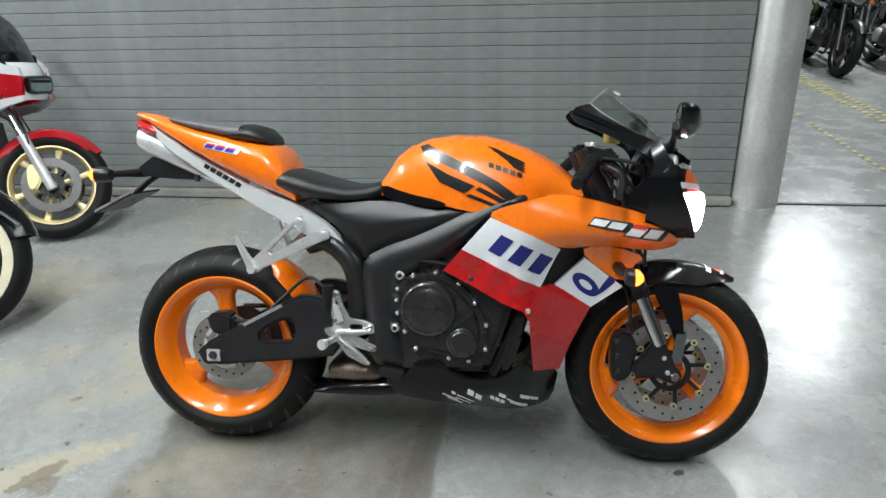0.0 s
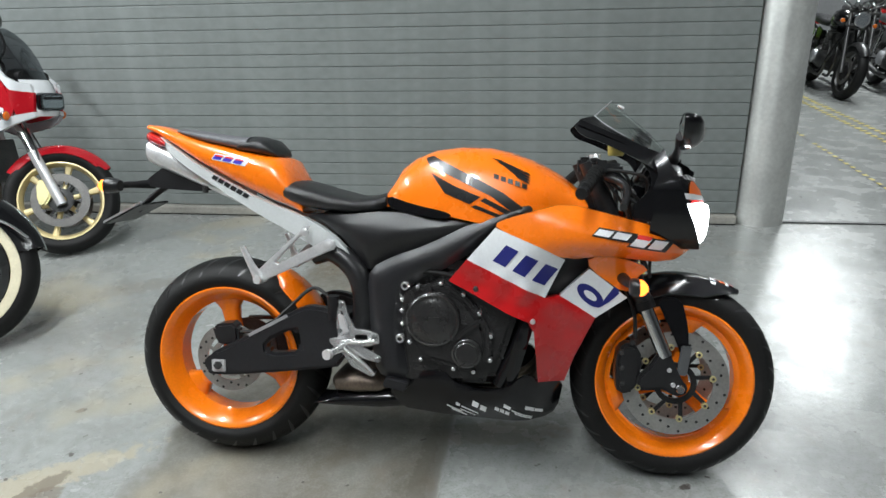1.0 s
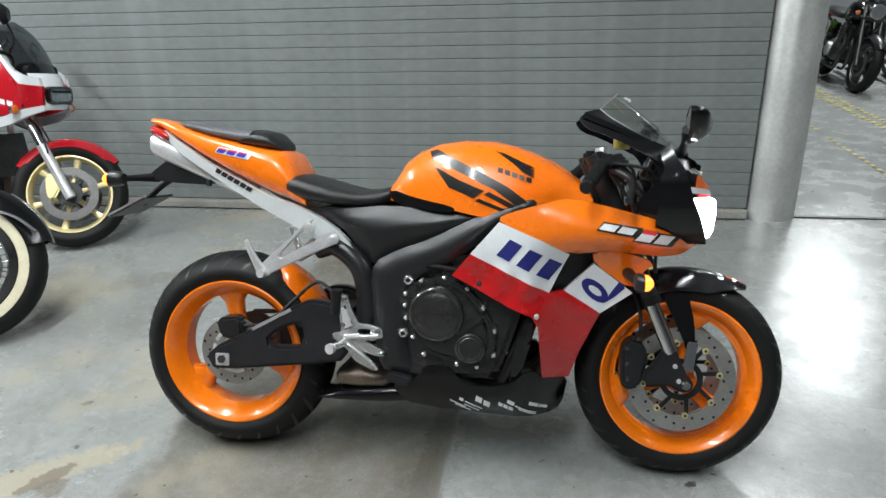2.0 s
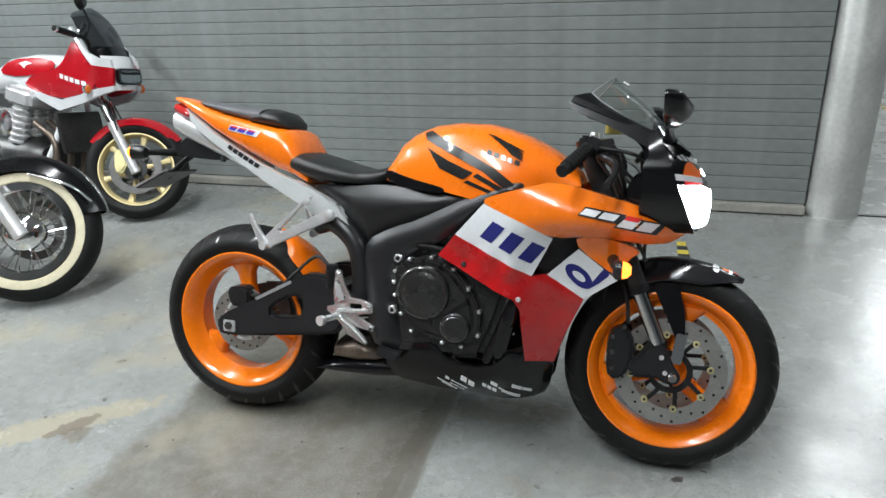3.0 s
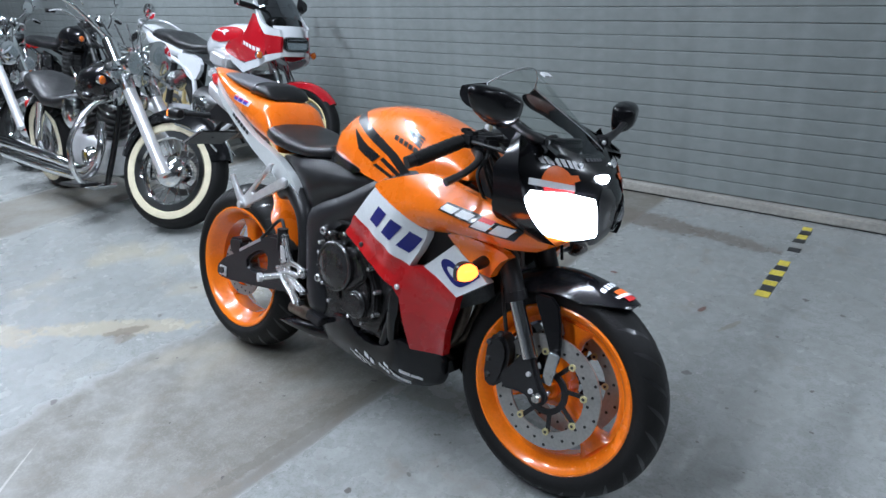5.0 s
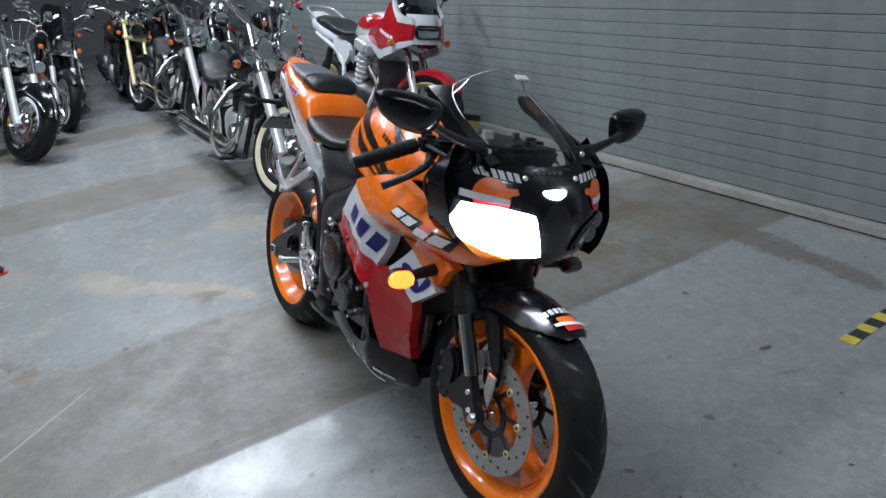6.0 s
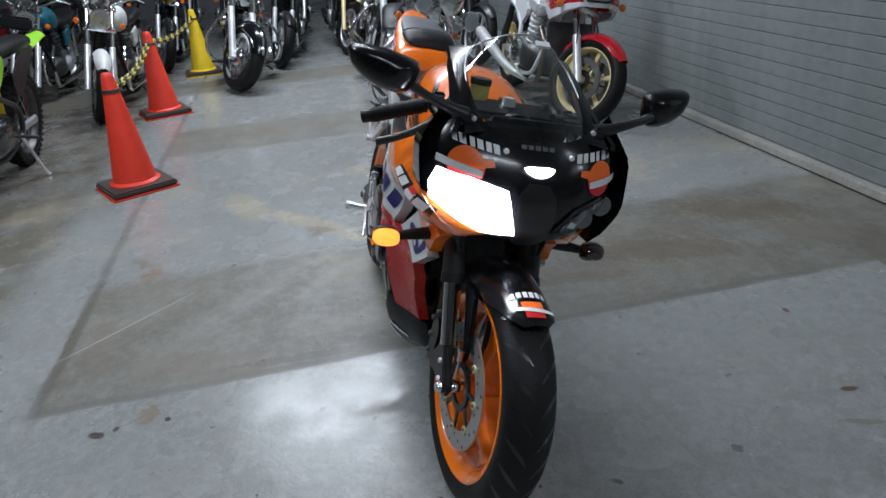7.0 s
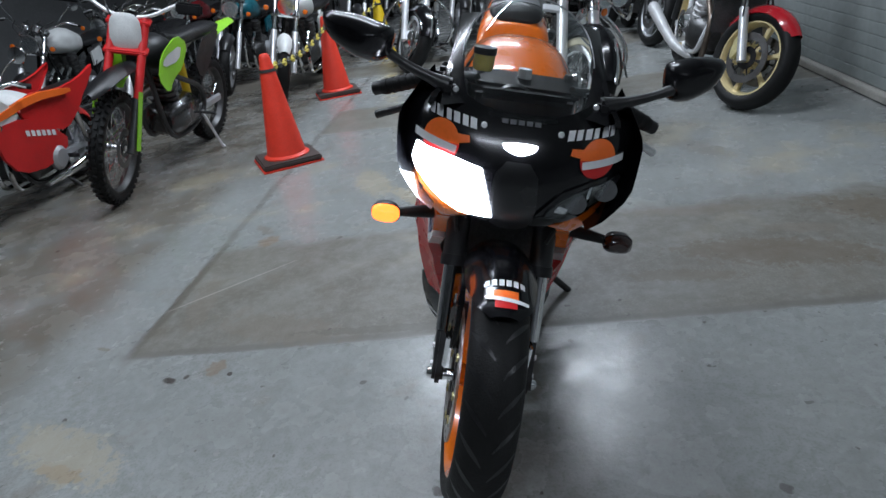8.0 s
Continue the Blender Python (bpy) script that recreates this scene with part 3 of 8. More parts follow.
def brake_disc(hub, W, y, radius, floating):
    inner = radius * (0.70 if floating else 0.68)
    bm = bmesh.new()
    n = 72
    rings = []
    for r in (inner, radius):
        for yy in (-0.0025, 0.0025):
            rings.append([bm.verts.new((r * math.cos(a), y + yy, r * math.sin(a))) for a in np.linspace(0, 2 * math.pi, n, endpoint=False)])
    a0, a1, b0, b1 = rings
    for i in range(n):
        j = (i + 1) % n
        for p, q in ((a0, b0), (b0, b1), (b1, a1), (a1, a0)):
            bm.faces.new((p[i], p[j], q[j], q[i]))
    bmesh.ops.recalc_face_normals(bm, faces=bm.faces)
    bm.transform(W)
    disc = part("brake_disc", bm, "steel", hub, "drilled steel brake disc")
    bm = bmesh.new()
    count = 30 if floating else 24
    for k in range(count):
        a = 2 * math.pi * k / count
        r = inner + (radius - inner) * (0.25, 0.52, 0.80)[k % 3]
        bmesh.ops.create_cone(bm, cap_ends=True, segments=10, radius1=0.0042, radius2=0.0042, depth=0.0062, matrix=W @ Matrix.Translation((r * math.cos(a), y, r * math.sin(a))) @ pose(0, 0, 0, 90))
    tagged(part("drill_pattern", bm, "decal_black", hub, "dark drilled holes of the disc"), kind="stuff")
    # carrier
    arms = 8 if floating else 5
    for k in range(arms):
        a = 2 * math.pi * k / arms + 0.25
        mm = W @ Matrix.Translation((0, y, 0)) @ Matrix.Rotation(-a, 4, "Y") @ Matrix.Translation(((inner + 0.045) / 2, 0, 0)) @ pose(0, 0, 0, 0, 12, 0)
        box("carrier_arm", (inner - 0.045, 0.006, 0.012), (0, 0, 0), "satin_black" if floating else "steel", hub, bevel=0.0015, m=mm)
    lathe("carrier_ring", [(0.046, y - 0.004), (0.062, y - 0.004), (0.062, y + 0.004), (0.046, y + 0.004)], "satin_black" if floating else "steel", hub, m=W, segs=40, closed=True)
    if floating:
        for k in range(arms):
            a = 2 * math.pi * k / arms + 0.15
            lathe("rivet", [(0.0, -0.006), (0.0095, -0.006), (0.0095, 0.006), (0.0, 0.006)], "brass", hub, "pale brass disc button", segs=14, m=W @ Matrix.Translation((inner * math.cos(a), y, inner * math.sin(a))))
            lathe("rivet_eye", [(0.0, -0.0072), (0.0042, -0.0072), (0.0042, 0.0072), (0.0, 0.0072)], "dark_steel", hub, segs=10, m=W @ Matrix.Translation((inner * math.cos(a), y, inner * math.sin(a))))


rear_wheel = sport_wheel("rear_wheel", REAR, 0.315, 0.184, 0.2159, 0.164, Matrix(), (98, 218, 338), 0.110, (-0.062,), "orange rear wheel with a wide road tyre")
front_wheel = sport_wheel("front_wheel", FRONT, 0.300, 0.122, 0.2159, 0.108, ST, (78, 198, 318), 0.155, (-0.064, 0.064), "orange front wheel with twin drilled discs")


# --- fairing surface: half width over x and z
def flank(x, z):
    w = spl(x, (0.3, 0.6, 0.75, 0.95, 1.1, 1.25, 1.34, 1.40, 1.5), (0.15, 0.19, 0.215, 0.24, 0.25, 0.24, 0.200, 0.140, 0.09)) * spl(z, (0.1, 0.2, 0.3, 0.45, 0.55, 0.7, 0.8, 0.9, 1.0), (0.5, 0.66, 0.82, 0.97, 1.0, 1.0, 0.96, 0.86, 0.7))
    # shoulder crease of the upper fairing
    t = (z - (0.812 - 0.30 * (x - 0.95))) / 0.035
    w -= 0.020 * min(max(t, 0.0), 1.4)
    # the red flank tucks in below the white band
    w -= 0.010 * (1 - math.exp(-max(0.0, 0.676 - 0.42 * (x - 0.77) - z) / 0.06))
    # below the shoulder the lower fairing turns in towards the fork, and its foot towards the belly
    below = min(max((0.745 - z) / 0.10, 0.0), 1.0)
    below *= below * (3 - 2 * below)
    u = x - 0.92
    w -= below * 0.088 * (1 - math.exp(-(max(u, 0.0) / 0.115) ** 1.5))
    foot = min(max((0.50 - z) / 0.20, 0.0), 1.0)
    w -= 0.030 * foot * min(max((x - 0.95) / 0.09, 0.0), 1.0)
    # pressed ridge along the joint of white and red
    t = z - (0.676 - 0.42 * (x - 0.77))
    w += 0.003 * math.exp(-((t + 0.014) / 0.018) ** 2) - 0.003 * math.exp(-((t + 0.062 + 0.05 * (x - 0.9)) / 0.016) ** 2)
    # shallow dents on the lower edge of the white band
    for dx, dz, r, deep in ((0.90, 0.605, 0.030, 0.010), (0.965, 0.575, 0.025, 0.012), (0.83, 0.64, 0.03, 0.007), (1.08, 0.56, 0.03, 0.006), (0.80, 0.60, 0.022, 0.006), (0.87, 0.555, 0.022, 0.007), (0.93, 0.545, 0.02, 0.007), (1.02, 0.47, 0.05, 0.005), (1.00, 0.62, 0.02, 0.006)):
        w -= deep * math.exp(-((x - dx) ** 2 + (z - dz) ** 2) / r ** 2)
    return w


ORANGE_TOP = [(0.853, 0.783), (0.936, 0.809), (1.035, 0.835), (1.165, 0.806), (1.277, 0.776), (1.345, 0.742), (1.398, 0.716), (1.392, 0.710), (1.322, 0.672), (1.152, 0.694), (1.039, 0.681), (0.963, 0.720), (0.848, 0.766)]
WHITE_1 = [(0.848, 0.766), (0.770, 0.676), (0.987, 0.573), (1.039, 0.681), (0.963, 0.720)]
WHITE_2 = [(1.107, 0.653), (1.027, 0.579), (1.128, 0.514), (1.215, 0.572)]
ORANGE_LOW = [(1.100, 0.690), (1.107, 0.653), (1.215, 0.578), (1.238, 0.630), (1.275, 0.655), (1.190, 0.690)]
RED = [(0.770, 0.676), (0.717, 0.612), (0.788, 0.578), (0.880, 0.530), (0.941, 0.506), (0.959, 0.475), (0.974, 0.318), (1.050, 0.308), (1.075, 0.390), (1.128, 0.514), (1.027, 0.579), (0.987, 0.573)]
BLACK_LOW = [(0.974, 0.320), (1.050, 0.311), (1.034, 0.205), (0.985, 0.186), (0.60, 0.192), (0.53, 0.225), (0.545, 0.312), (0.617, 0.330), (0.70, 0.338), (0.735, 0.300), (0.81, 0.278), (0.892, 0.301), (0.925, 0.335), (0.950, 0.342)]
STRUT = [(0.880, 0.300), (0.912, 0.312), (0.925, 0.372), (0.948, 0.450), (0.962, 0.500), (0.935, 0.515), (0.900, 0.430)]

belly = pillow(BLACK_LOW, lambda x, z: flank(x, z) + 0.004, 0.012, 0.02)
for s in (-1, 1):
    panel("upper_fairing", ORANGE_TOP, flank, "orange", bike, "glossy orange upper side fairing", side=s, thick=0.03, smooth_rounds=1, step=0.017)
    panel("fairing_band", WHITE_1, flank, "white", bike, "white band on the side fairing", side=s, thick=0.03, smooth_rounds=0, step=0.011)
    panel("fairing_band", WHITE_2, flank, "white", bike, "white band on the side fairing", side=s, thick=0.03, smooth_rounds=0)
    panel("fairing_corner", ORANGE_LOW, flank, "orange", bike, "orange fairing corner behind the turn signal", side=s, thick=0.03, smooth_rounds=1)
    panel("lower_fairing", RED, flank, "red", bike, "red lower side fairing", side=s, thick=0.03, smooth_rounds=0, step=0.011)
    panel("fairing_strut", STRUT, pillow(STRUT, lambda x, z: flank(x, z) - 0.012, 0.010, 0.012), "gloss_black", bike, "gloss black strut beside the flank", side=s, thick=0.02, step=0.02)
    panel("belly_fairing", BLACK_LOW, belly, "gloss_black", bike, "gloss black belly fairing", side=s, thick=0.02, smooth_rounds=1)

# --- fuel tank
TX = (0.515, 0.53, 0.56, 0.60, 0.66, 0.74, 0.82, 0.88, 0.94, 0.99, 1.03, 1.06, 1.09, 1.10)
tank_rings = []
for x in TX:
    top = spl(x, (0.515, 0.55, 0.60, 0.66, 0.74, 0.82, 0.88, 0.96, 1.03, 1.06, 1.09, 1.10), (0.86, 0.915, 0.955, 0.978, 0.988, 0.985, 0.972, 0.943, 0.905, 0.882, 0.855, 0.835))
    hw = spl(x, (0.515, 0.56, 0.64, 0.78, 0.90, 1.05), (0.09, 0.118, 0.142, 0.165, 0.165, 0.13))
    low = spl(x, (0.515, 0.66, 0.85, 0.935, 1.05), (0.81, 0.80, 0.765, 0.79, 0.82))
    tank_rings.append([(x, y, z) for y, z in sellipse(0, low, hw, top - low, 40, 2.7) if z >= low - 1e-6])
tank = loft("fuel_tank", tank_rings, "orange", bike, "glossy orange fuel tank", sharp=60)


def tank_side(x, z):
    """Half width of the tank at x and z."""
    top = spl(x, (0.515, 0.55, 0.60, 0.66, 0.74, 0.82, 0.88, 0.96, 1.03, 1.06, 1.09, 1.10), (0.86, 0.915, 0.955, 0.978, 0.988, 0.985, 0.972, 0.943, 0.905, 0.882, 0.855, 0.835))
    hw = spl(x, (0.515, 0.56, 0.64, 0.78, 0.90, 1.05), (0.09, 0.118, 0.142, 0.165, 0.165, 0.13))
    low = spl(x, (0.515, 0.66, 0.85, 0.935, 1.05), (0.81, 0.80, 0.765, 0.79, 0.82))
    q = min(max((z - low) / (top - low), 0.0), 0.985)
    return hw * (1 - q ** 2.7) ** (1 / 2.7)


# --- rider's seat, tail and pad
body_loft("seat", [(0.155, 0.85, 0.868, 0.06, 2.2), (0.17, 0.835, 0.882, 0.10, 2.6), (0.21, 0.815, 0.886, 0.125, 3), (0.27, 0.80, 0.872, 0.14, 3), (0.34, 0.79, 0.852, 0.14, 3), (0.42, 0.785, 0.834, 0.128, 3), (0.48, 0.785, 0.84, 0.112, 3), (0.515, 0.79, 0.852, 0.10, 2.6), (0.53, 0.81, 0.845, 0.07, 2.2)], "vinyl", bike, "black vinyl rider seat")
body_loft("tail_cowl", [(-0.275, 1.035, 1.052, 0.022, 2.2), (-0.23, 1.018, 1.048, 0.045, 2.6), (-0.165, 0.985, 1.032, 0.075, 3), (-0.07, 0.93, 1.003, 0.098, 3.2), (0.02, 0.883, 0.985, 0.112, 3.2), (0.10, 0.845, 0.968, 0.122, 3.2), (0.16, 0.818, 0.958, 0.126, 3.2), (0.195, 0.805, 0.945, 0.126, 3), (0.225, 0.795, 0.89, 0.124, 3), (0.265, 0.782, 0.815, 0.120, 3)], "orange", bike, "glossy orange seat cowl")
body_loft("rear_pad", [(-0.165, 1.028, 1.036, 0.04, 2.4), (-0.14, 1.018, 1.038, 0.065, 2.6), (-0.05, 0.993, 1.026, 0.082, 2.8), (0.04, 0.975, 1.014, 0.090, 2.8), (0.085, 0.965, 1.016, 0.094, 2.6)], "vinyl_grey", bike, "grey black vinyl rear pad")
body_loft("pad_hump", [(0.050, 0.965, 0.996, 0.088, 2.6), (0.068, 0.962, 1.010, 0.094, 2.4), (0.100, 0.955, 1.016, 0.096, 2.3), (0.140, 0.95, 1.006, 0.094, 2.3), (0.162, 0.95, 0.982, 0.084, 2.3), (0.172, 0.95, 0.964, 0.06, 2.2)], "vinyl", bike, "black vinyl hump of the rear pad")
TAIL_STRIP = [(-0.225, 1.020), (-0.165, 0.985), (-0.031, 0.904), (0.149, 0.821), (0.263, 0.783), (0.330, 0.750), (0.390, 0.705), (0.452, 0.625), (0.440, 0.613), (0.343, 0.668), (0.227, 0.735), (0.130, 0.783), (0.025, 0.843), (-0.118, 0.924), (-0.19, 0.975)]


def tail_side(x, z):
    return spl(x, (-0.25, -0.165, 0.0, 0.15, 0.30, 0.45), (0.035, 0.076, 0.108, 0.124, 0.132, 0.140))


SIDE_PANEL = [(0.262, 0.785), (0.40, 0.786), (0.52, 0.800), (0.70, 0.781), (0.80, 0.767), (0.640, 0.700), (0.549, 0.668), (0.500, 0.640), (0.470, 0.622), (0.440, 0.650), (0.397, 0.712), (0.335, 0.755)]
for s in (-1, 1):
    panel("tail_strip", TAIL_STRIP, tail_side, "pale_grey", bike, "pale silver lower tail strip", side=s, lift=0.004, thick=0.03)
    panel("side_panel", SIDE_PANEL, pillow(SIDE_PANEL, lambda x, z: spl(x, (0.25, 0.4, 0.55, 0.8), (0.128, 0.150, 0.160, 0.172)), 0.030, 0.035), "satin_black", bike, "matt black side panel under the seat", side=s, thick=0.05, step=0.017)

# --- frame, swing arm, engine
FRAME = [(0.478, 0.632), (0.470, 0.560), (0.490, 0.348), (0.515, 0.306), (0.601, 0.305), (0.575, 0.440), (0.578, 0.555), (0.620, 0.605), (0.719, 0.645), (0.880, 0.770), (0.960, 0.800), (0.935, 0.840), (0.790, 0.778), (0.640, 0.702), (0.553, 0.672)]
SWING = [(-0.052, 0.340), (-0.050, 0.283), (0.029, 0.283), (0.284, 0.312), (0.400, 0.330), (0.405, 0.470), (0.345, 0.505), (0.282, 0.512), (0.237, 0.493), (0.109, 0.420)]
SWING_HOLE = [(0.155, 0.360), (0.262, 0.368), (0.255, 0.435), (0.215, 0.430), (0.150, 0.392)]
for s in (-1, 1):
    panel("spar_face", FRAME, pillow(FRAME, lambda x, z: spl(x, (0.47, 0.6, 0.8, 0.95), (0.170, 0.176, 0.180, 0.176)), 0.022, 0.018), "frame_black", bike, "black cast frame spar face", side=s, thick=0.02, step=0.012)
    prism("frame_spar", FRAME, s * 0.105, s * 0.150, "frame_black", bike, "black cast frame spar", bevel=0.012, round_corners=1)
    prism("swing_arm_side", SWING, s * 0.098, s * 0.145, "frame_black", bike, "black cast swing arm", bevel=0.010, round_corners=1, holes=(soften(SWING_HOLE, 1),))
    box("axle_plate", (0.046, 0.006, 0.040), (0.0, s * 0.147, 0.315), "alu", bike, "aluminium axle plate", bevel=0.004)
    lathe("axle_nut", [(0.0, 0.158), (0.012, 0.158), (0.013, 0.145), (0.0, 0.145)], "dark_steel", bike, segs=6, m=Matrix.Translation((0, 0 if s > 0 else -0.303, 0.3177)))
    for x, z in ((0.588, 0.588), (0.573, 0.432)):
        lathe("frame_bolt", [(0.0065, -0.010), (0.0065, 0.005), (0.0105, 0.006), (0.0135, 0.002), (0.0135, -0.012)], "polished", bike, "bright socket bolt", segs=20, m=Matrix.Translation((x, s * 0.175, z)) @ (pose(0, 0, 0) if s > 0 else pose(0, 0, 0, 0, 0, 180)))
        lathe("bolt_socket", [(0.0, 0.001), (0.0066, 0.001), (0.0066, -0.008), (0.0, -0.008)], "decal_black", bike, "", segs=6, m=Matrix.Translation((x, s * 0.175, z)) @ (pose(0, 0, 0) if s > 0 else pose(0, 0, 0, 0, 0, 180)))
box("swing_arm_cross", (0.10, 0.20, 0.10), (0.355, 0, 0.42), "frame_black", bike, "", bevel=0.02)
tube("shock_absorber", [(0.40, 0, 0.36), (0.44, 0, 0.66)], 0.03, "satin_black", bike, "rear shock absorber", segs=14)
tube("seat_rail", [(0.30, -0.11, 0.665), (0.36, -0.118, 0.675), (0.43, -0.125, 0.62), (0.455, -0.125, 0.53), (0.45, -0.12, 0.42)], 0.033, "satin_black", bike, "black curved frame tube", segs=14)
tube("seat_rail", [(0.30, 0.11, 0.665), (0.36, 0.118, 0.675), (0.43, 0.125, 0.62), (0.455, 0.125, 0.53), (0.45, 0.12, 0.42)], 0.033, "satin_black", bike, "black curved frame tube", segs=14)
ENGINE = [(0.52, 0.30), (0.60, 0.285), (0.84, 0.300), (0.88, 0.40), (0.93, 0.56), (0.90, 0.66), (0.74, 0.66), (0.62, 0.60), (0.52, 0.50)]
engine = prism("engine_block", ENGINE, -0.15, 0.15, "engine", bike, "black four-cylinder engine block", bevel=0.02)
COVER = [(0.580, 0.551), (0.590, 0.575), (0.626, 0.590), (0.693, 0.601), (0.759, 0.571), (0.806, 0.516), (0.840, 0.451), (0.839, 0.380), (0.791, 0.343), (0.732, 0.349), (0.635, 0.374), (0.602, 0.424), (0.580, 0.479), (0.578, 0.518)]
cover = prism("clutch_cover", COVER, -0.145, -0.178, "engine", bike, "gloss black clutch cover with bolts", bevel=0.006, round_corners=1)
cover_mid = np.mean(np.array(COVER), axis=0)
INSET = [tuple(np.array(q) * 0.87 + cover_mid * 0.13) for q in COVER]
prism("cover_step", INSET, -0.176, -0.188, "engine", bike, "raised face of the clutch cover", bevel=0.006, round_corners=1)
FACET = [(0.722, 0.432), (0.735, 0.428), (0.762, 0.446), (0.812, 0.486), (0.804, 0.508), (0.760, 0.474), (0.740, 0.458)]
prism("cover_ridge", FACET, -0.184, -0.201, "engine", bike, "slanted ridge between the round covers", bevel=0.007)
for k in range(7):
    a = radians(-75 + 34 * k)
    box("cover_rib", (0.026, 0.012, 0.004), (0.673 + 0.088 * math.cos(a), -0.188, 0.497 + 0.088 * math.sin(a)), "engine", bike, "", bevel=0.0015, turn=(0, -math.degrees(a), 0))
tube("coolant_hose", [(0.60, -0.150, 0.625), (0.66, -0.160, 0.628), (0.74, -0.160, 0.615), (0.82, -0.158, 0.58)], 0.008, "rubber", bike, "black coolant hose", segs=12)
prism("stand_bracket", [(0.53, 0.315), (0.60, 0.300), (0.585, 0.270), (0.52, 0.285)], -0.140, -0.178, "frame_black", bike, "black lower bracket", bevel=0.004)
lathe("cover_dome", [(0.0, -0.208), (0.040, -0.2075), (0.058, -0.206), (0.062, -0.2035), (0.068, -0.2035), (0.072, -0.205), (0.077, -0.201), (0.080, -0.185), (0.080, -0.15), (0.0, -0.15)], "engine", bike, "round stepped clutch dome", segs=48, m=Matrix.Translation((0.673, 0, 0.497)))
box("dome_seam", (0.090, 0.003, 0.003), (0.672, -0.2085, 0.505), "engine", bike, "", bevel=0.001)
lathe("pulse_cover", [(0.0, -0.203), (0.030, -0.2025), (0.033, -0.200), (0.038, -0.200), (0.043, -0.196), (0.046, -0.15), (0.0, -0.15)], "engine", bike, "small round stepped cover", segs=36, m=Matrix.Translation((0.770, 0, 0.402)))
lathe("alternator_cover", [(0.0, 0.20), (0.066, 0.198), (0.080, 0.185), (0.083, 0.15), (0.0, 0.15)], "engine", bike, "", segs=32, m=Matrix.Translation((0.70, 0, 0.45)))
for q in COVER[2:] + COVER[:1]:
    p = cover_mid + (np.array(q) - cover_mid) * 0.985
    lathe("cover_bolt", [(0.0, -0.188), (0.0035, -0.188), (0.0058, -0.186), (0.0064, -0.182), (0.0064, -0.16), (0.0, -0.16)], "polished", bike, "small bright bolt", segs=10, m=Matrix.Translation((p[0], 0, p[1])))
prism("cylinder_head", [(0.72, 0.56), (0.93, 0.50), (0.98, 0.66), (0.78, 0.70)], -0.16, 0.16, "engine", bike, "", bevel=0.015)
box("radiator", (0.03, 0.20, 0.22), (1.03, 0, 0.55), "dark_steel", bike, "dark radiator core", turn=(0, -14, 0))
for k in range(4):
    y = -0.12 + 0.08 * k
    tube("exhaust_header", [(0.96, y, 0.58), (1.01, y, 0.46), (0.97, y * 0.8, 0.30), (0.85, y * 0.5, 0.245), (0.70, y * 0.3, 0.24)], 0.019, "bronze", bike, "")
body_loft("belly_pan", [(0.290, 0.192, 0.200, 0.10, 2.4), (0.36, 0.188, 0.235, 0.122, 3), (0.50, 0.187, 0.258, 0.126, 3), (0.60, 0.192, 0.258, 0.100, 3), (0.90, 0.195, 0.255, 0.100, 3), (1.00, 0.21, 0.25, 0.09, 2.6)], "gloss_black", bike, "gloss black belly pan")
body_loft("collector_box", [(0.335, 0.245, 0.270, 0.06, 2.4), (0.36, 0.235, 0.295, 0.12, 3), (0.43, 0.23, 0.315, 0.13, 3), (0.50, 0.24, 0.30, 0.13, 3), (0.53, 0.25, 0.28, 0.10, 2.6)], "bronze", bike, "bronze coloured exhaust collector box")
# hugger over the rear wheel
rings = []
for a in np.linspace(25, 69, 12):
    r0 = 0.330
    ca, sa = math.cos(radians(a)), math.sin(radians(a))
    w = 0.085 if a < 48 else 0.085 - 0.060 * (a - 48) / 21
    ring = []
    for k in range(9):
        t = -1 + 2 * k / 8
        r = r0 - 0.035 * abs(t) ** 3
        ring.append((REAR.x + r * ca, w * t, REAR.z + r * sa))
    for k in range(8, -1, -1):
        t = -1 + 2 * k / 8
        r = r0 - 0.035 * abs(t) ** 3 - 0.004
        ring.append((REAR.x + r * ca, w * t, REAR.z + r * sa))
    rings.append(ring)
loft("rear_hugger", rings, "orange", bike, "orange rear hugger over the tyre")

# --- nose cowl: horizontal ribs from low to high
def nose_half(z):
    return spl(z, (0.66, 0.70, 0.74, 0.80, 0.88, 0.94, 1.00, 1.06), (0.07, 0.135, 0.195, 0.238, 0.246, 0.216, 0.176, 0.14))


def nose_x(v, z):
    """How far forward the nose reaches at half width v and height z."""
    mid = spl(z, (0.66, 0.70, 0.74, 0.80, 0.86, 0.90, 0.96, 1.02, 1.06), (1.390, 1.412, 1.436, 1.441, 1.420, 1.394, 1.344, 1.280, 1.236))
    bend = spl(z, (0.70, 0.78, 0.86, 0.93, 1.02), (0.07, 0.095, 0.07, 0.040, 0.05))
    q = min(abs(v) / nose_half(z), 1.0)
    return mid - bend * q ** 2 - 0.09 * q ** 6


def nose_ring(z, back, shrink=0.0):
    h = nose_half(z) - shrink
    ring = []
    for t in np.linspace(-1, 1, 33):
        q = math.copysign(abs(math.sin(t * math.pi / 2)) ** 0.9, t)
        # the top edge dips under the foot of the screen
        zz = z if z < 0.88 else 0.88 + (z - 0.88) * (0.042 + 0.034 * min(1.0, abs(q) * 1.35) ** 2.5) / 0.105
        ring.append((nose_x(h * q, zz) - shrink, h * q, zz))
    ring = [(back, -h - 0.003, z)] + ring + [(back, h + 0.003, z)]
    return ring


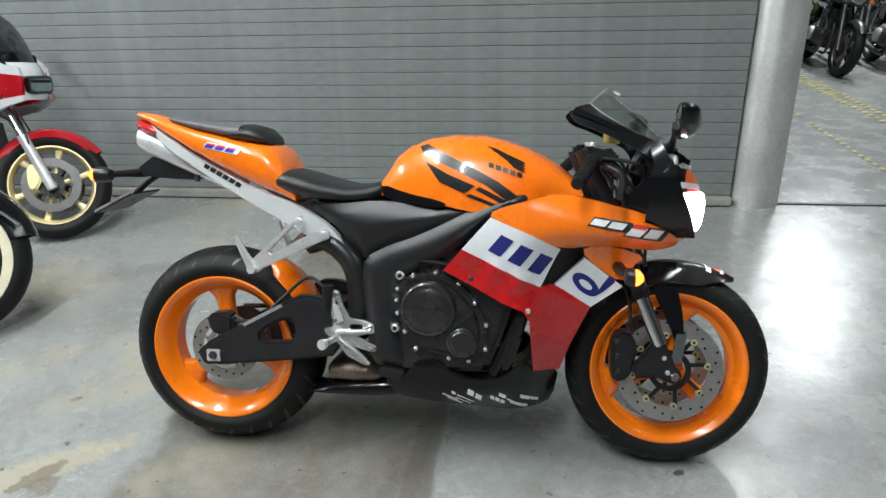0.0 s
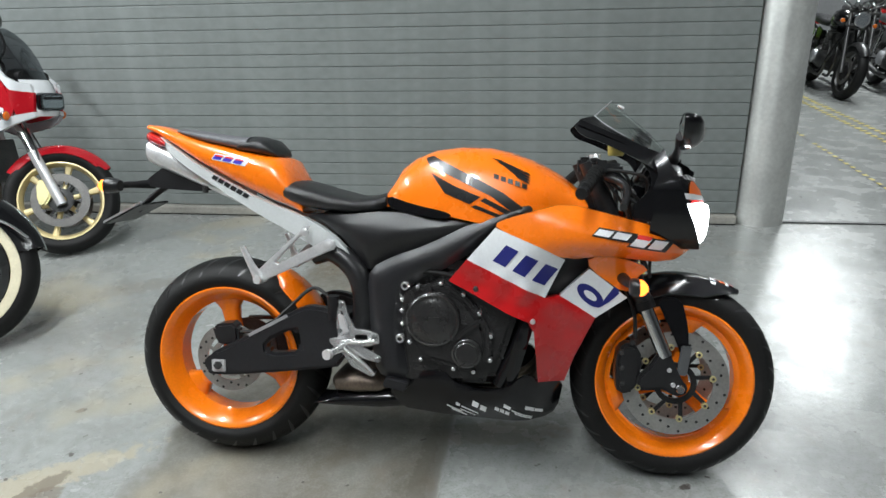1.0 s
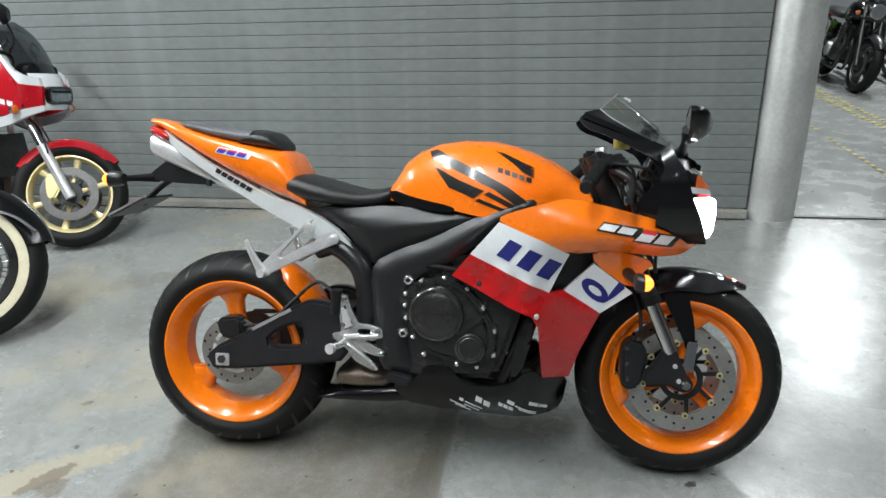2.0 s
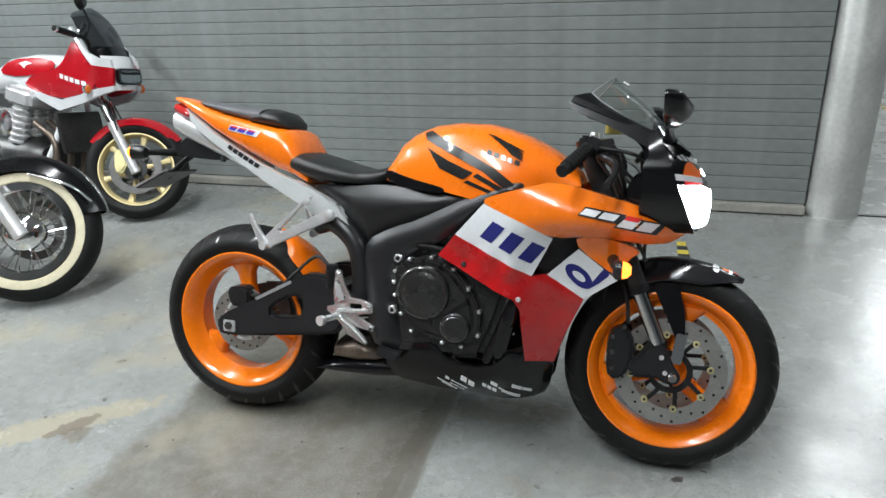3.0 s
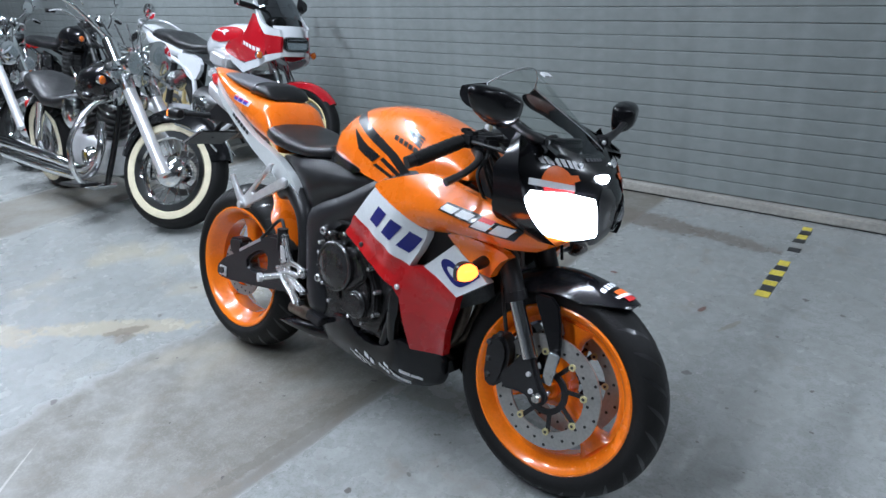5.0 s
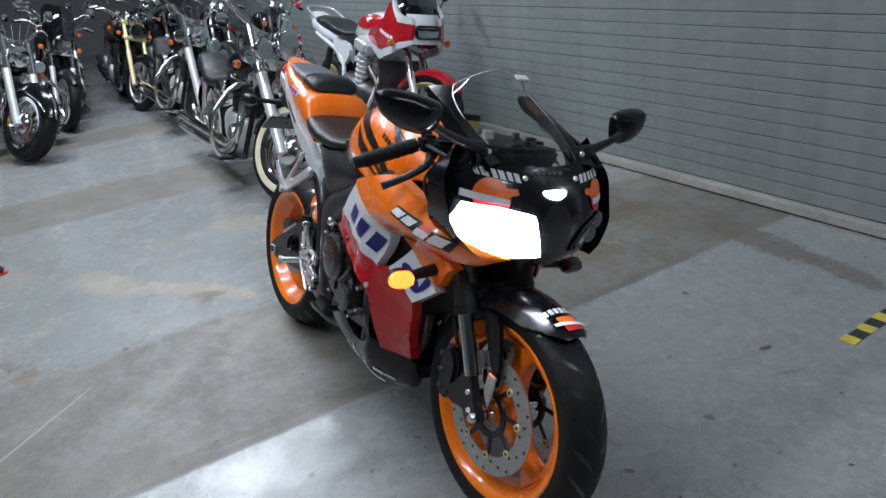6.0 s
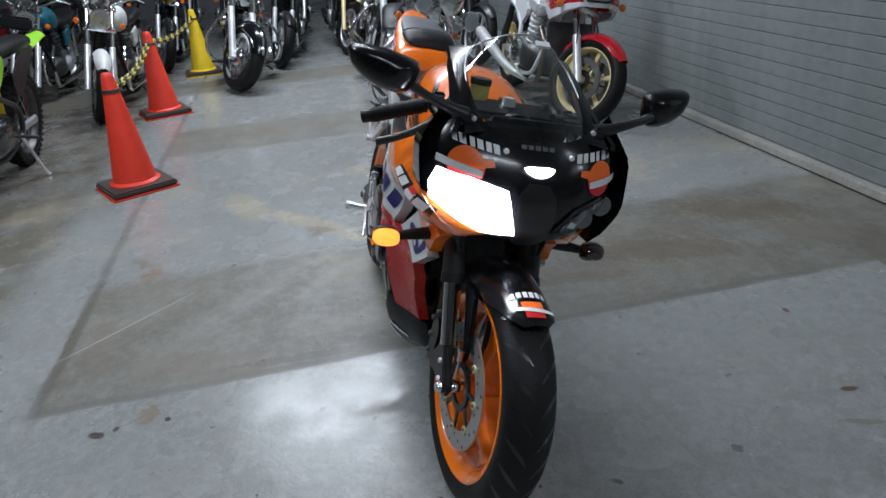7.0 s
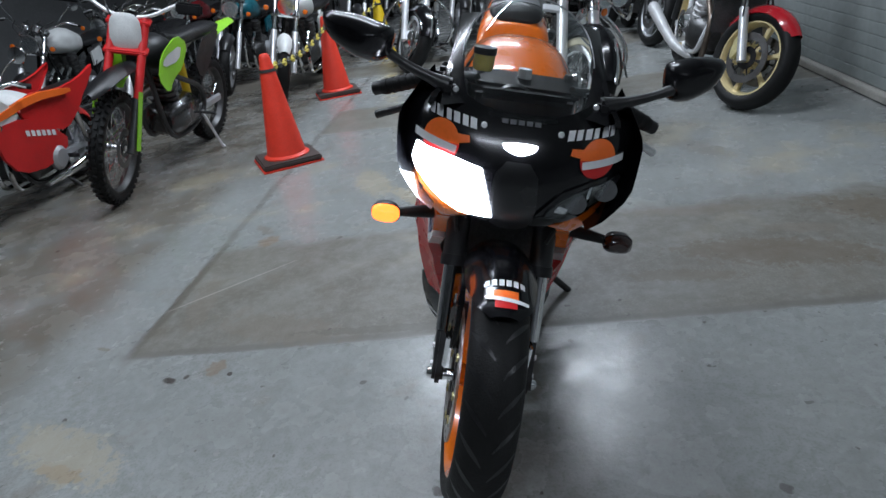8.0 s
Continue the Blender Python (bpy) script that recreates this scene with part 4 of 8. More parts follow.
rings = []
for z in np.linspace(0.712, 0.985, 14):
    rings.append(nose_ring(z, spl(z, (0.70, 0.77, 0.84, 0.90, 0.985), (1.40, 1.375, 1.345, 1.325, 1.29))))
loft("nose_cowl", rings, "gloss_black", bike, "gloss black nose cowl with headlamps", closed=False, caps=False, sharp=60)
# --- front view panels: outline in y and z, laid over the nose
FACE = Matrix(((0, -1, 0, 0), (1, 0, 0, 0), (0, 0, 1, 0), (0, 0, 0, 1)))


def face_panel(name, outline, mat, parent, label="", lift=0.002, thick=0.0, rounds=1, depth=None, step=0.02):
    f = depth or (lambda y, z: nose_x(y, z))
    return panel(name, outline, f, mat, parent, label, thick=thick, lift=lift, side=-1, smooth_rounds=rounds, m=FACE, step=step)


def mirror_y(outline):
    return [(-a, c) for a, c in outline][::-1]


LAMP = [(0.058, 0.744), (0.100, 0.788), (0.150, 0.808), (0.218, 0.824), (0.232, 0.806), (0.214, 0.768), (0.150, 0.750), (0.10, 0.738)]
# right lamp lit, its outline widened to include the glow; left lamp dark
LIT_GLOW = [(0.036, 0.728), (0.068, 0.824), (0.145, 0.838), (0.206, 0.838), (0.214, 0.800), (0.200, 0.752), (0.15, 0.728), (0.10, 0.720)]
face_panel("headlamp", mirror_y(LIT_GLOW), "lamp_lit", bike, "lit white headlamp, widened to take in its glow", lift=0.008, thick=0.010, rounds=0)
lamp_l = face_panel("headlamp", LAMP, "gloss_black", bike, "unlit clear headlamp", lift=0.001)
for y, z, r in ((0.125, 0.772, 0.022), (0.186, 0.792, 0.024)):
    W = Matrix.Translation((nose_x(y, z) - 0.014, y, z)) @ pose(0, 0, 0, 0, 0, -90)
    lathe("reflector_bowl", [(0.004, -0.002), (r * 0.5, 0.004), (r * 0.9, 0.016), (r, 0.022), (r * 1.04, 0.022)], "dark_chrome", lamp_l, "dark chromed reflector bowl", segs=28, m=W)
    lathe("lamp_bulb", [(0.0, 0.022), (0.006, 0.020), (0.008, 0.0), (0.0, 0.0)], "chrome", lamp_l, m=W, segs=12)
for o in ([(0.164, 0.776), (0.180, 0.786), (0.176, 0.802), (0.162, 0.792)], [(0.192, 0.788), (0.212, 0.780), (0.216, 0.798), (0.198, 0.806)], [(0.172, 0.803), (0.200, 0.812), (0.198, 0.818), (0.170, 0.809)], [(0.084, 0.754), (0.108, 0.748), (0.112, 0.760), (0.092, 0.768)], [(0.184, 0.770), (0.200, 0.768), (0.206, 0.776), (0.188, 0.779)]):
    face_panel("reflector_facet", o, "polished", lamp_l, "", lift=0.006, rounds=0)
face_panel("reflector_back", [(0.156, 0.754), (0.211, 0.771), (0.226, 0.804), (0.215, 0.818), (0.156, 0.804)], "steel", lamp_l, "grey inner reflector", lift=0.003, rounds=0)
face_panel("lamp_divider", [(0.143, 0.750), (0.149, 0.750), (0.153, 0.808), (0.147, 0.806)], "chrome", lamp_l, lift=0.006, rounds=0)
face_panel("lamp_glass", LAMP, "glass", lamp_l, "clear headlamp glass", lift=0.010, thick=0.006)
for flip in (1, -1):
    def flipped(o):
        return o if flip == 1 else mirror_y(o)
    if flip == 1:
        brow = [(0.044, 0.740), (0.092, 0.796), (0.147, 0.818), (0.226, 0.834), (0.222, 0.824), (0.150, 0.808), (0.100, 0.788), (0.060, 0.744)]
        face_panel("lamp_brow", flipped(brow), "gloss_black", bike, "", lift=0.006, thick=0.008, rounds=0)
        under = [(0.044, 0.740), (0.10, 0.726), (0.156, 0.738), (0.220, 0.758), (0.243, 0.804), (0.228, 0.834), (0.220, 0.824), (0.232, 0.806), (0.213, 0.768), (0.150, 0.750), (0.10, 0.738), (0.060, 0.744)]
        face_panel("lamp_rim", flipped(under), "gloss_black", bike, "", lift=0.008, thick=0.012, rounds=0)
    # round two-tone badge with a white bar, and white marks above it
    top_half = [(0.155 + 0.037 * math.cos(a), 0.858 + 0.040 * math.sin(a)) for a in np.linspace(0.0, math.pi, 18)]
    low_half = [(0.155 + 0.037 * math.cos(a), 0.858 + 0.034 * math.sin(a)) for a in np.linspace(math.pi, 2 * math.pi, 18)]
    for nm, o, mt in (("badge_upper", top_half, "decal_orange"), ("badge_lower", low_half, "decal_red")):
        face_panel(nm, flipped(o), mt, bike, "", lift=0.003, rounds=0, step=0.012)
    face_panel("badge_bar", flipped([(0.124, 0.842), (0.212, 0.852), (0.211, 0.868), (0.122, 0.856)]), "decal_white", bike, "white bar across the badge", lift=0.0065, rounds=0)
    face_panel("badge_arm", flipped([(0.098, 0.866), (0.124, 0.860), (0.126, 0.878), (0.100, 0.878)]), "decal_orange", bike, "", lift=0.003, rounds=0)
    for k in range(6):
        y0 = 0.088 + k * 0.0172
        z0 = 0.890 + k * 0.0022
        w0 = (0.013, 0.0115, 0.0125, 0.010, 0.0135, 0.0095)[k]
        o = [(y0, z0), (y0 + w0, z0 + 0.002), (y0 + w0 + 0.002, z0 + 0.020), (y0 + 0.002, z0 + 0.018)]
        face_panel("white_mark", flipped(o), "decal_white", bike, "small white mark" if k == 0 else "", lift=0.003, rounds=0)
    for y, z in ((0.075, 0.900), (0.140, 0.948), (0.160, 0.934)):
        x = nose_x(y, z)
        lathe("screw", [(0.0, 0.004), (0.005, 0.003), (0.006, 0.0), (0.006, -0.004), (0.0, -0.004)], "alu", bike, "small bright screw", segs=12, m=Matrix.Translation((x + 0.004, flip * y, z)) @ pose(0, 0, 0, 0, 0, -90))
# centre duct and small position lamp
face_panel("air_duct", [(-0.05, 0.735), (-0.040, 0.845), (0.040, 0.845), (0.05, 0.735), (0.030, 0.700), (-0.030, 0.700)], "decal_black", bike, "black air intake between the lamps", lift=0.002)
face_panel("position_lamp", [(-0.036, 0.876), (0.034, 0.878), (0.028, 0.866), (0.0, 0.856), (-0.028, 0.864)], "lamp_lit", bike, "small lit white position lamp", lift=0.004, thick=0.004)
for k in range(5):
    y0 = -0.042 + k * 0.016
    face_panel("grey_mark", [(y0, 0.908), (y0 + 0.012, 0.908), (y0 + 0.012, 0.916), (y0, 0.916)], "vinyl_grey", bike, "", lift=0.003, rounds=0)

# --- screen and its side wedges
def screen_edge_at(t):
    knots = (0.0, 0.3, 0.6, 0.85, 1.0)
    return (spl(t, knots, (1.352, 1.285, 1.205, 1.140, 1.112)), spl(t, knots, (0.112, 0.132, 0.138, 0.128, 0.110)), spl(t, knots, (0.928, 0.966, 1.010, 1.050, 1.073)))


def screen_ring(t, drop=0.0):
    cx = spl(t, (0.0, 0.35, 0.7, 1.0), (1.392, 1.318, 1.240, 1.165)) - drop
    cz = spl(t, (0.0, 0.35, 0.7, 1.0), (0.912, 0.988, 1.062, 1.122)) - drop
    ex, ey, ez = screen_edge_at(t)
    return [(cx + (ex - cx) * q * q, ey * q, cz + (ez - drop - cz) * q * q) for q in np.linspace(-1, 1, 21)]


rings = [screen_ring(t) for t in np.linspace(0, 1, 14)]
screen = loft("windscreen", rings, "screen", bike, "clear curved plastic windscreen", closed=False, caps=False)
screen.visible_shadow = False
# edge highlights of the clear plastic, drawn as thin silver beads
for pts in ([r[0] for r in rings], [r[-1] for r in rings], rings[-1]):
    tube("screen_edge", pts, 0.0018, "alu_paint", screen, "silver bead standing for the highlight on the screen edge", segs=6, n=1)
loft("screen_base", [screen_ring(t, 0.006) for t in np.linspace(0, 0.13, 6)], "gloss_black", bike, "black cowl under the screen foot", closed=False, caps=False)
for s in (-1, 1):
    wing = []
    for t in np.linspace(0, 1, 14):
        ex, ey, ez = screen_edge_at(t)
        inner = Vector((ex + 0.002, s * (ey - 0.004), ez + 0.001))
        outer = Vector((spl(t, (0, 0.4, 1.0), (1.375, 1.245, 1.068)), s * spl(t, (0, 0.4, 1.0), (0.165, 0.162, 0.156)), spl(t, (0, 0.4, 1.0), (0.922, 0.988, 1.062))))
        mid = inner.lerp(outer, 0.5) + Vector((0.002, 0, 0.002))
        wing.append([inner, mid, outer, outer + Vector((-0.004, s * 0.002, -0.014))])
    loft("screen_stay", wing, "gloss_black", bike, "black screen surround", closed=False, caps=False)
box("screen_label", (0.006, 0.035, 0.020), (1.196, 0.030, 1.108), "decal_white", screen, "small white sticker", bevel=0.001, turn=(0, -62, 0))
WEDGE = [(1.052, 1.046), (1.070, 1.060), (1.135, 1.042), (1.235, 0.992), (1.310, 0.962), (1.370, 0.925), (1.310, 0.900), (1.235, 0.950), (1.130, 1.000), (1.075, 1.018)]
for s in (-1, 1):
    panel("screen_wedge", WEDGE, lambda x, z: spl(x, (1.04, 1.15, 1.30, 1.37), (0.160, 0.160, 0.160, 0.172)) - 0.25 * (z - 1.0), "gloss_black", bike, "black screen side wedge", side=s, thick=0.012)
    ARCH = [(1.150, 1.024), (1.209, 1.000), (1.256, 0.966), (1.285, 0.925), (1.305, 0.897), (1.325, 0.850), (1.335, 0.790), (1.315, 0.745), (1.265, 0.775), (1.217, 0.792), (1.222, 0.830), (1.252, 0.862), (1.268, 0.892), (1.254, 0.930), (1.220, 0.962), (1.150, 0.992)]
    panel("inner_cowl", ARCH, lambda x, z: spl(x, (1.15, 1.25, 1.34, 1.39), (0.145, 0.160, 0.186, 0.17)), "gloss_black", bike, "black arch between screen and nose", side=s, thick=0.006, step=0.02)

# --- mirrors
for s in (-1, 1):
    out = [(0.268, 1.060), (0.282, 1.074), (0.345, 1.090), (0.405, 1.092), (0.422, 1.078), (0.405, 1.030), (0.350, 0.992), (0.300, 0.985), (0.276, 1.008)]
    o = [(-s * a * -1, c) for a, c in out]
    o = o if s == 1 else [(-a, c) for a, c in out][::-1]
    rr = [(a, 1.0 + (c - 1.0) * 0.84 - 0.012) if s < 0 else (0.262 + (a - 0.268) * 0.80, 1.0 + (c - 1.0) * 0.90 - 0.018) for a, c in soften(o, 2)]
    cy, cz = np.mean([q[0] for q in rr]), np.mean([q[1] for q in rr])
    rings = []
    for k, (x, sc) in enumerate(((1.285, 0.90), (1.283, 0.96), (1.290, 1.0), (1.305, 0.96), (1.322, 0.80), (1.333, 0.55), (1.337, 0.25))):
        rings.append([(x + (0.020 if s < 0 else -0.012) - 0.10 * (abs(q[0]) - 0.34), cy + (q[0] - cy) * sc, cz + (q[1] - cz) * sc) for q in rr])
    mir = loft("mirror", rings, "gloss_black", bike, "black rear-view mirror on a stalk")
    loft("mirror_glass", [[(1.2835 + (0.020 if s < 0 else -0.012) - 0.10 * (abs(q[0]) - 0.34), cy + (q[0] - cy) * sc, cz + (q[1] - cz) * sc) for q in rr] for sc in (0.88, 0.02)], "chrome", mir, "mirror glass", caps=False)
    tube("mirror_stalk", [(1.318, s * 0.158, 0.950), (1.318, s * 0.195, 0.962), (1.314, s * 0.25, 0.982), (1.308, s * 0.31, 1.012)], (0.019, 0.012, 0.009, 0.013), "satin_black", mir, "slim black stalk", segs=10)
    box("mirror_base", (0.05, 0.03, 0.03), (1.315, s * 0.156, 0.948), "plastic", mir, bevel=0.008)

# --- bars, grips, levers
for s in (-1, 1):
    tube("handlebar", [(1.165, s * 0.105, 0.940), (1.112, s * 0.185, 0.926), (1.062, s * 0.315, 0.869)], 0.0115, "satin_black", bike, "clip-on handlebar", n=4, m=ST)
    grip = tube("grip", [(1.106, s * 0.200, 0.920), (1.060, s * 0.318, 0.868)], 0.0175, "rubber", bike, "ribbed black rubber grip", segs=14, m=ST)
    for k in range(7):
        t = 0.1 + k * 0.13
        p0 = Vector((1.106, s * 0.200, 0.920)).lerp(Vector((1.060, s * 0.318, 0.868)), t)
        p1 = Vector((1.106, s * 0.200, 0.920)).lerp(Vector((1.060, s * 0.318, 0.868)), t + 0.07)
        tube("grip_rib", [p0, p1], 0.0188, "rubber", grip, segs=14, m=ST)
    tube("bar_end", [(1.061, s * 0.316, 0.869), (1.052, s * 0.338, 0.860)], 0.016, "plastic", bike, "", segs=14, m=ST)
    tube("lever", [(1.135, s * 0.175, 0.905), (1.175, s * 0.210, 0.885), (1.178, s * 0.262, 0.856), (1.160, s * 0.318, 0.828)], (0.011, 0.010, 0.0085, 0.010), "satin_black" if s < 0 else "alu", bike, "curved hand lever", n=6, m=ST)
    box("switch_box", (0.046, 0.045, 0.042), (1.120, s * 0.178, 0.927), "plastic", bike, "black switch housing", bevel=0.01, m=ST)
    box("master_cylinder", (0.055, 0.06, 0.03), (1.150, s * 0.160, 0.925), "satin_black", bike, "", bevel=0.008, m=ST)
lathe("fluid_reservoir", [(0.0, 0.0), (0.020, 0.0), (0.023, 0.006), (0.023, 0.034), (0.0, 0.034)], "fluid", bike, "yellowish brake fluid cup", segs=20, m=ST @ pose(1.170, -0.098, 0.962, 90))
lathe("reservoir_cap", [(0.0, 0.034), (0.025, 0.034), (0.025, 0.048), (0.0, 0.050)], "plastic", bike, "", segs=20, m=ST @ pose(1.170, -0.098, 0.962, 90))
box("top_yoke", (0.075, 0.25, 0.024), (1.135, 0, 0.935), "satin_black", bike, "black top yoke", bevel=0.008, m=ST, turn=(0, 20, 0))
box("lower_yoke", (0.07, 0.24, 0.03), (1.205, 0, 0.745), "satin_black", bike, "", bevel=0.008, m=ST, turn=(0, 20, 0))
lathe("steering_nut", [(0.0, 0.02), (0.016, 0.02), (0.018, 0.0), (0.0, 0.0)], "alu", bike, "", segs=6, m=ST @ pose(1.125, 0, 0.948, 90))
box("ignition_switch", (0.04, 0.04, 0.05), (1.095, 0.0, 0.935), "plastic", bike, "", bevel=0.008, m=ST)
box("instrument_panel", (0.035, 0.20, 0.085), (1.275, 0, 0.915), "plastic", bike, "black instrument panel", bevel=0.014, turn=(0, 28, 0))
lathe("dial", [(0.0, 0.004), (0.038, 0.004), (0.042, 0.0), (0.042, -0.01), (0.0, -0.01)], "decal_black", bike, "round dial face", segs=28, m=pose(1.255, -0.02, 0.925, 0, 0, 90) @ pose(0, 0, 0, 28))
for k, (a, c) in enumerate((((1.15, -0.15, 0.92), (1.25, -0.05, 0.80)), ((1.14, -0.17, 0.90), (1.20, -0.07, 0.70)), ((1.16, 0.15, 0.92), (1.24, 0.06, 0.80)), ((1.12, -0.19, 0.93), (1.26, -0.12, 0.86)), ((1.15, -0.12, 0.90), (1.28, -0.10, 0.62)))):
    mid = ((a[0] + c[0]) / 2 + 0.05, (a[1] + c[1]) / 2 - 0.02, (a[2] + c[2]) / 2 + 0.015 * (k - 2))
    tube("cable", [a, mid, c], 0.0048, "cable", bike, "black control cable", segs=8)

for s in (-1, 1):
    for k in range(5):
        a = Vector((1.13 + 0.012 * k, s * (0.13 + 0.012 * k), 0.945 - 0.012 * k))
        c = Vector((1.20 + 0.02 * k, s * (0.05 + 0.012 * k), 0.74 - 0.03 * k))
        tube("cable", [a, a.lerp(c, 0.35) + Vector((0.05 - 0.02 * k, s * (0.02 + 0.01 * k), 0.02)), c], 0.0045, "cable", bike, "", segs=8, m=ST)
    lathe("adjuster", [(0.0, 0.022), (0.009, 0.022), (0.011, 0.016), (0.011, 0.0), (0.0, 0.0)], "alu" if s < 0 else "dark_steel", bike, "small fork adjuster", segs=14, m=ST @ pose(1.118, s * 0.100, 0.945, 90))
    box("switch_lever", (0.018, 0.03, 0.012), (1.100, s * 0.172, 0.948), "satin_black", bike, "", bevel=0.003, m=ST)
    tube("lever_perch", [(1.128, s * 0.150, 0.915), (1.160, s * 0.190, 0.900)], 0.010, "plastic", bike, "", segs=10, m=ST)

# --- fork, calipers, front mudguard
FD = Vector((-math.sin(radians(RAKE)), 0, math.cos(radians(RAKE))))
for s in (-1, 1):
    foot = Vector((1.372, s * 0.100, 0.300))
    tube("fork_tube", [foot + FD * 0.70 + Vector((-0.01, 0, 0)), foot + FD * 0.255 + Vector((-0.008, 0, 0))], 0.0275, "satin_black", bike, "black upside-down fork tube", segs=20, m=ST)
    tube("fork_slider", [foot + FD * 0.26 + Vector((-0.008, 0, 0)), foot + FD * 0.10 + Vector((-0.004, 0, 0))], 0.0215, "chrome", bike, "bright chrome fork slider", segs=20, m=ST)
    tube("fork_seal", [foot + FD * 0.275 + Vector((-0.008, 0, 0)), foot + FD * 0.25 + Vector((-0.008, 0, 0))], 0.0305, "plastic", bike, "", segs=20, m=ST)
    prism("fork_foot", [(1.310, 0.405), (1.338, 0.412), (1.372, 0.335), (1.396, 0.305), (1.390, 0.282), (1.362, 0.276), (1.322, 0.298), (1.258, 0.290), (1.250, 0.330), (1.275, 0.352)], s * 0.090, s * 0.116, "satin_black", bike, "black fork foot and caliper carrier", bevel=0.008, m=ST, round_corners=1)
    cal = prism("brake_caliper", [(1.192, 0.395), (1.192, 0.290), (1.220, 0.272), (1.256, 0.300), (1.268, 0.385), (1.245, 0.425), (1.212, 0.425)], s * 0.045, s * 0.106, "satin_black", bike, "black four-piston radial caliper", bevel=0.010, m=ST, round_corners=1)
    for x, z in ((1.205, 0.40), (1.207, 0.355), (1.21, 0.31), (1.235, 0.43)):
        lathe("caliper_bolt", [(0.0, 0.112), (0.006, 0.112), (0.0085, 0.108), (0.0085, 0.10), (0.0, 0.10)], "dark_steel", cal, segs=12, m=ST @ Matrix.Translation((x, 0 if s > 0 else 0, z)) @ (Matrix() if s > 0 else pose(0, 0, 0, 0, 0, 180)))
    lathe("axle_end", [(0.0, 0.128), (0.010, 0.128), (0.0135, 0.122), (0.0135, 0.05), (0.0, 0.05)], "chrome", bike, "bright front axle end", segs=16, m=ST @ Matrix.Translation((1.372, 0, 0.300)) @ (Matrix() if s > 0 else pose(0, 0, 0, 0, 0, 180)))
    for x, z in ((1.340, 0.355), (1.352, 0.312)):
        lathe("pinch_bolt", [(0.0, 0.122), (0.006, 0.122), (0.007, 0.116), (0.0, 0.116)], "alu", bike, segs=10, m=ST @ Matrix.Translation((x, 0, z)) @ (Matrix() if s > 0 else pose(0, 0, 0, 0, 0, 180)))
    tube("brake_hose", [(1.245, s * 0.095, 0.44), (1.235, s * 0.11, 0.52), (1.20, s * 0.085, 0.62), (1.20, s * 0.06, 0.74)], 0.0055, "cable", bike, "black braided brake hose", segs=8, m=ST)
    prism("mudguard_stay", [(1.300, 0.560), (1.375, 0.560), (1.398, 0.470), (1.402, 0.395), (1.385, 0.375), (1.365, 0.430), (1.330, 0.500)], s * 0.070, s * 0.082, "gloss_black", bike, "gloss black mudguard side leg", bevel=0.004, m=ST, round_corners=1)
    box("stay_plate", (0.030, 0.010, 0.088), (1.386, s * 0.092, 0.378), "chrome", bike, "bright bracket with two bolts", bevel=0.003, m=ST, turn=(0, 8, 0))
rings = []
for a in np.linspace(56, 122, 18):
    r0 = 0.322 + (0.008 * max(0, (66 - a) / 10))
    w = spl(a, (56, 60, 68, 82, 122), (0.028, 0.052, 0.066, 0.078, 0.080))
    ca, sa = math.cos(radians(a)), math.sin(radians(a))
    ring = []
    for k in range(11):
        t = -1 + 2 * k / 10
        r = r0 - spl(a, (56, 66, 78, 122), (0.012, 0.030, 0.055, 0.055)) * abs(t) ** 2.6
        ring.append((FRONT.x + r * ca, w * t, FRONT.z + r * sa))
    ring += [(p[0] - 0.004 * ca, p[1] * 0.97, p[2] - 0.004 * sa) for p in ring[::-1]]
    rings.append(ring)
guard = loft("front_mudguard", rings, "gloss_black", bike, "gloss black front mudguard", m=ST)


def guard_patch(name, a0, a1, t0, t1, mat, slope=0.0, lift=0.002):
    """A patch on the mudguard between two angles and two shares of its width."""
    rr = []
    for a in np.linspace(a0, a1, 5):
        ring = []
        for t in np.linspace(t0, t1, 7):
            aa = a + slope * (t - (t0 + t1) / 2)
            r = 0.322 + (0.008 * max(0, (66 - aa) / 10)) - spl(aa, (56, 66, 78, 122), (0.012, 0.030, 0.055, 0.055)) * abs(t) ** 2.6 + lift
            ring.append((FRONT.x + r * math.cos(radians(aa)), 0.066 * t, FRONT.z + r * math.sin(radians(aa))))
        rr.append(ring)
    loft(name, rr, mat, guard, caps=False, closed=False, m=ST)


guard_patch("badge_upper", 63.0, 67.5, -0.38, 0.38, "decal_orange")
guard_patch("badge_lower", 59.5, 63.0, -0.34, 0.34, "decal_red")
guard_patch("badge_bar", 62.2, 64.0, -0.62, 0.70, "decal_white", slope=-1.2, lift=0.0035)
for k in range(6):
    guard_patch("white_mark", 69.5, 72.5, -0.66 + k * 0.22, -0.50 + k * 0.22, "decal_white")

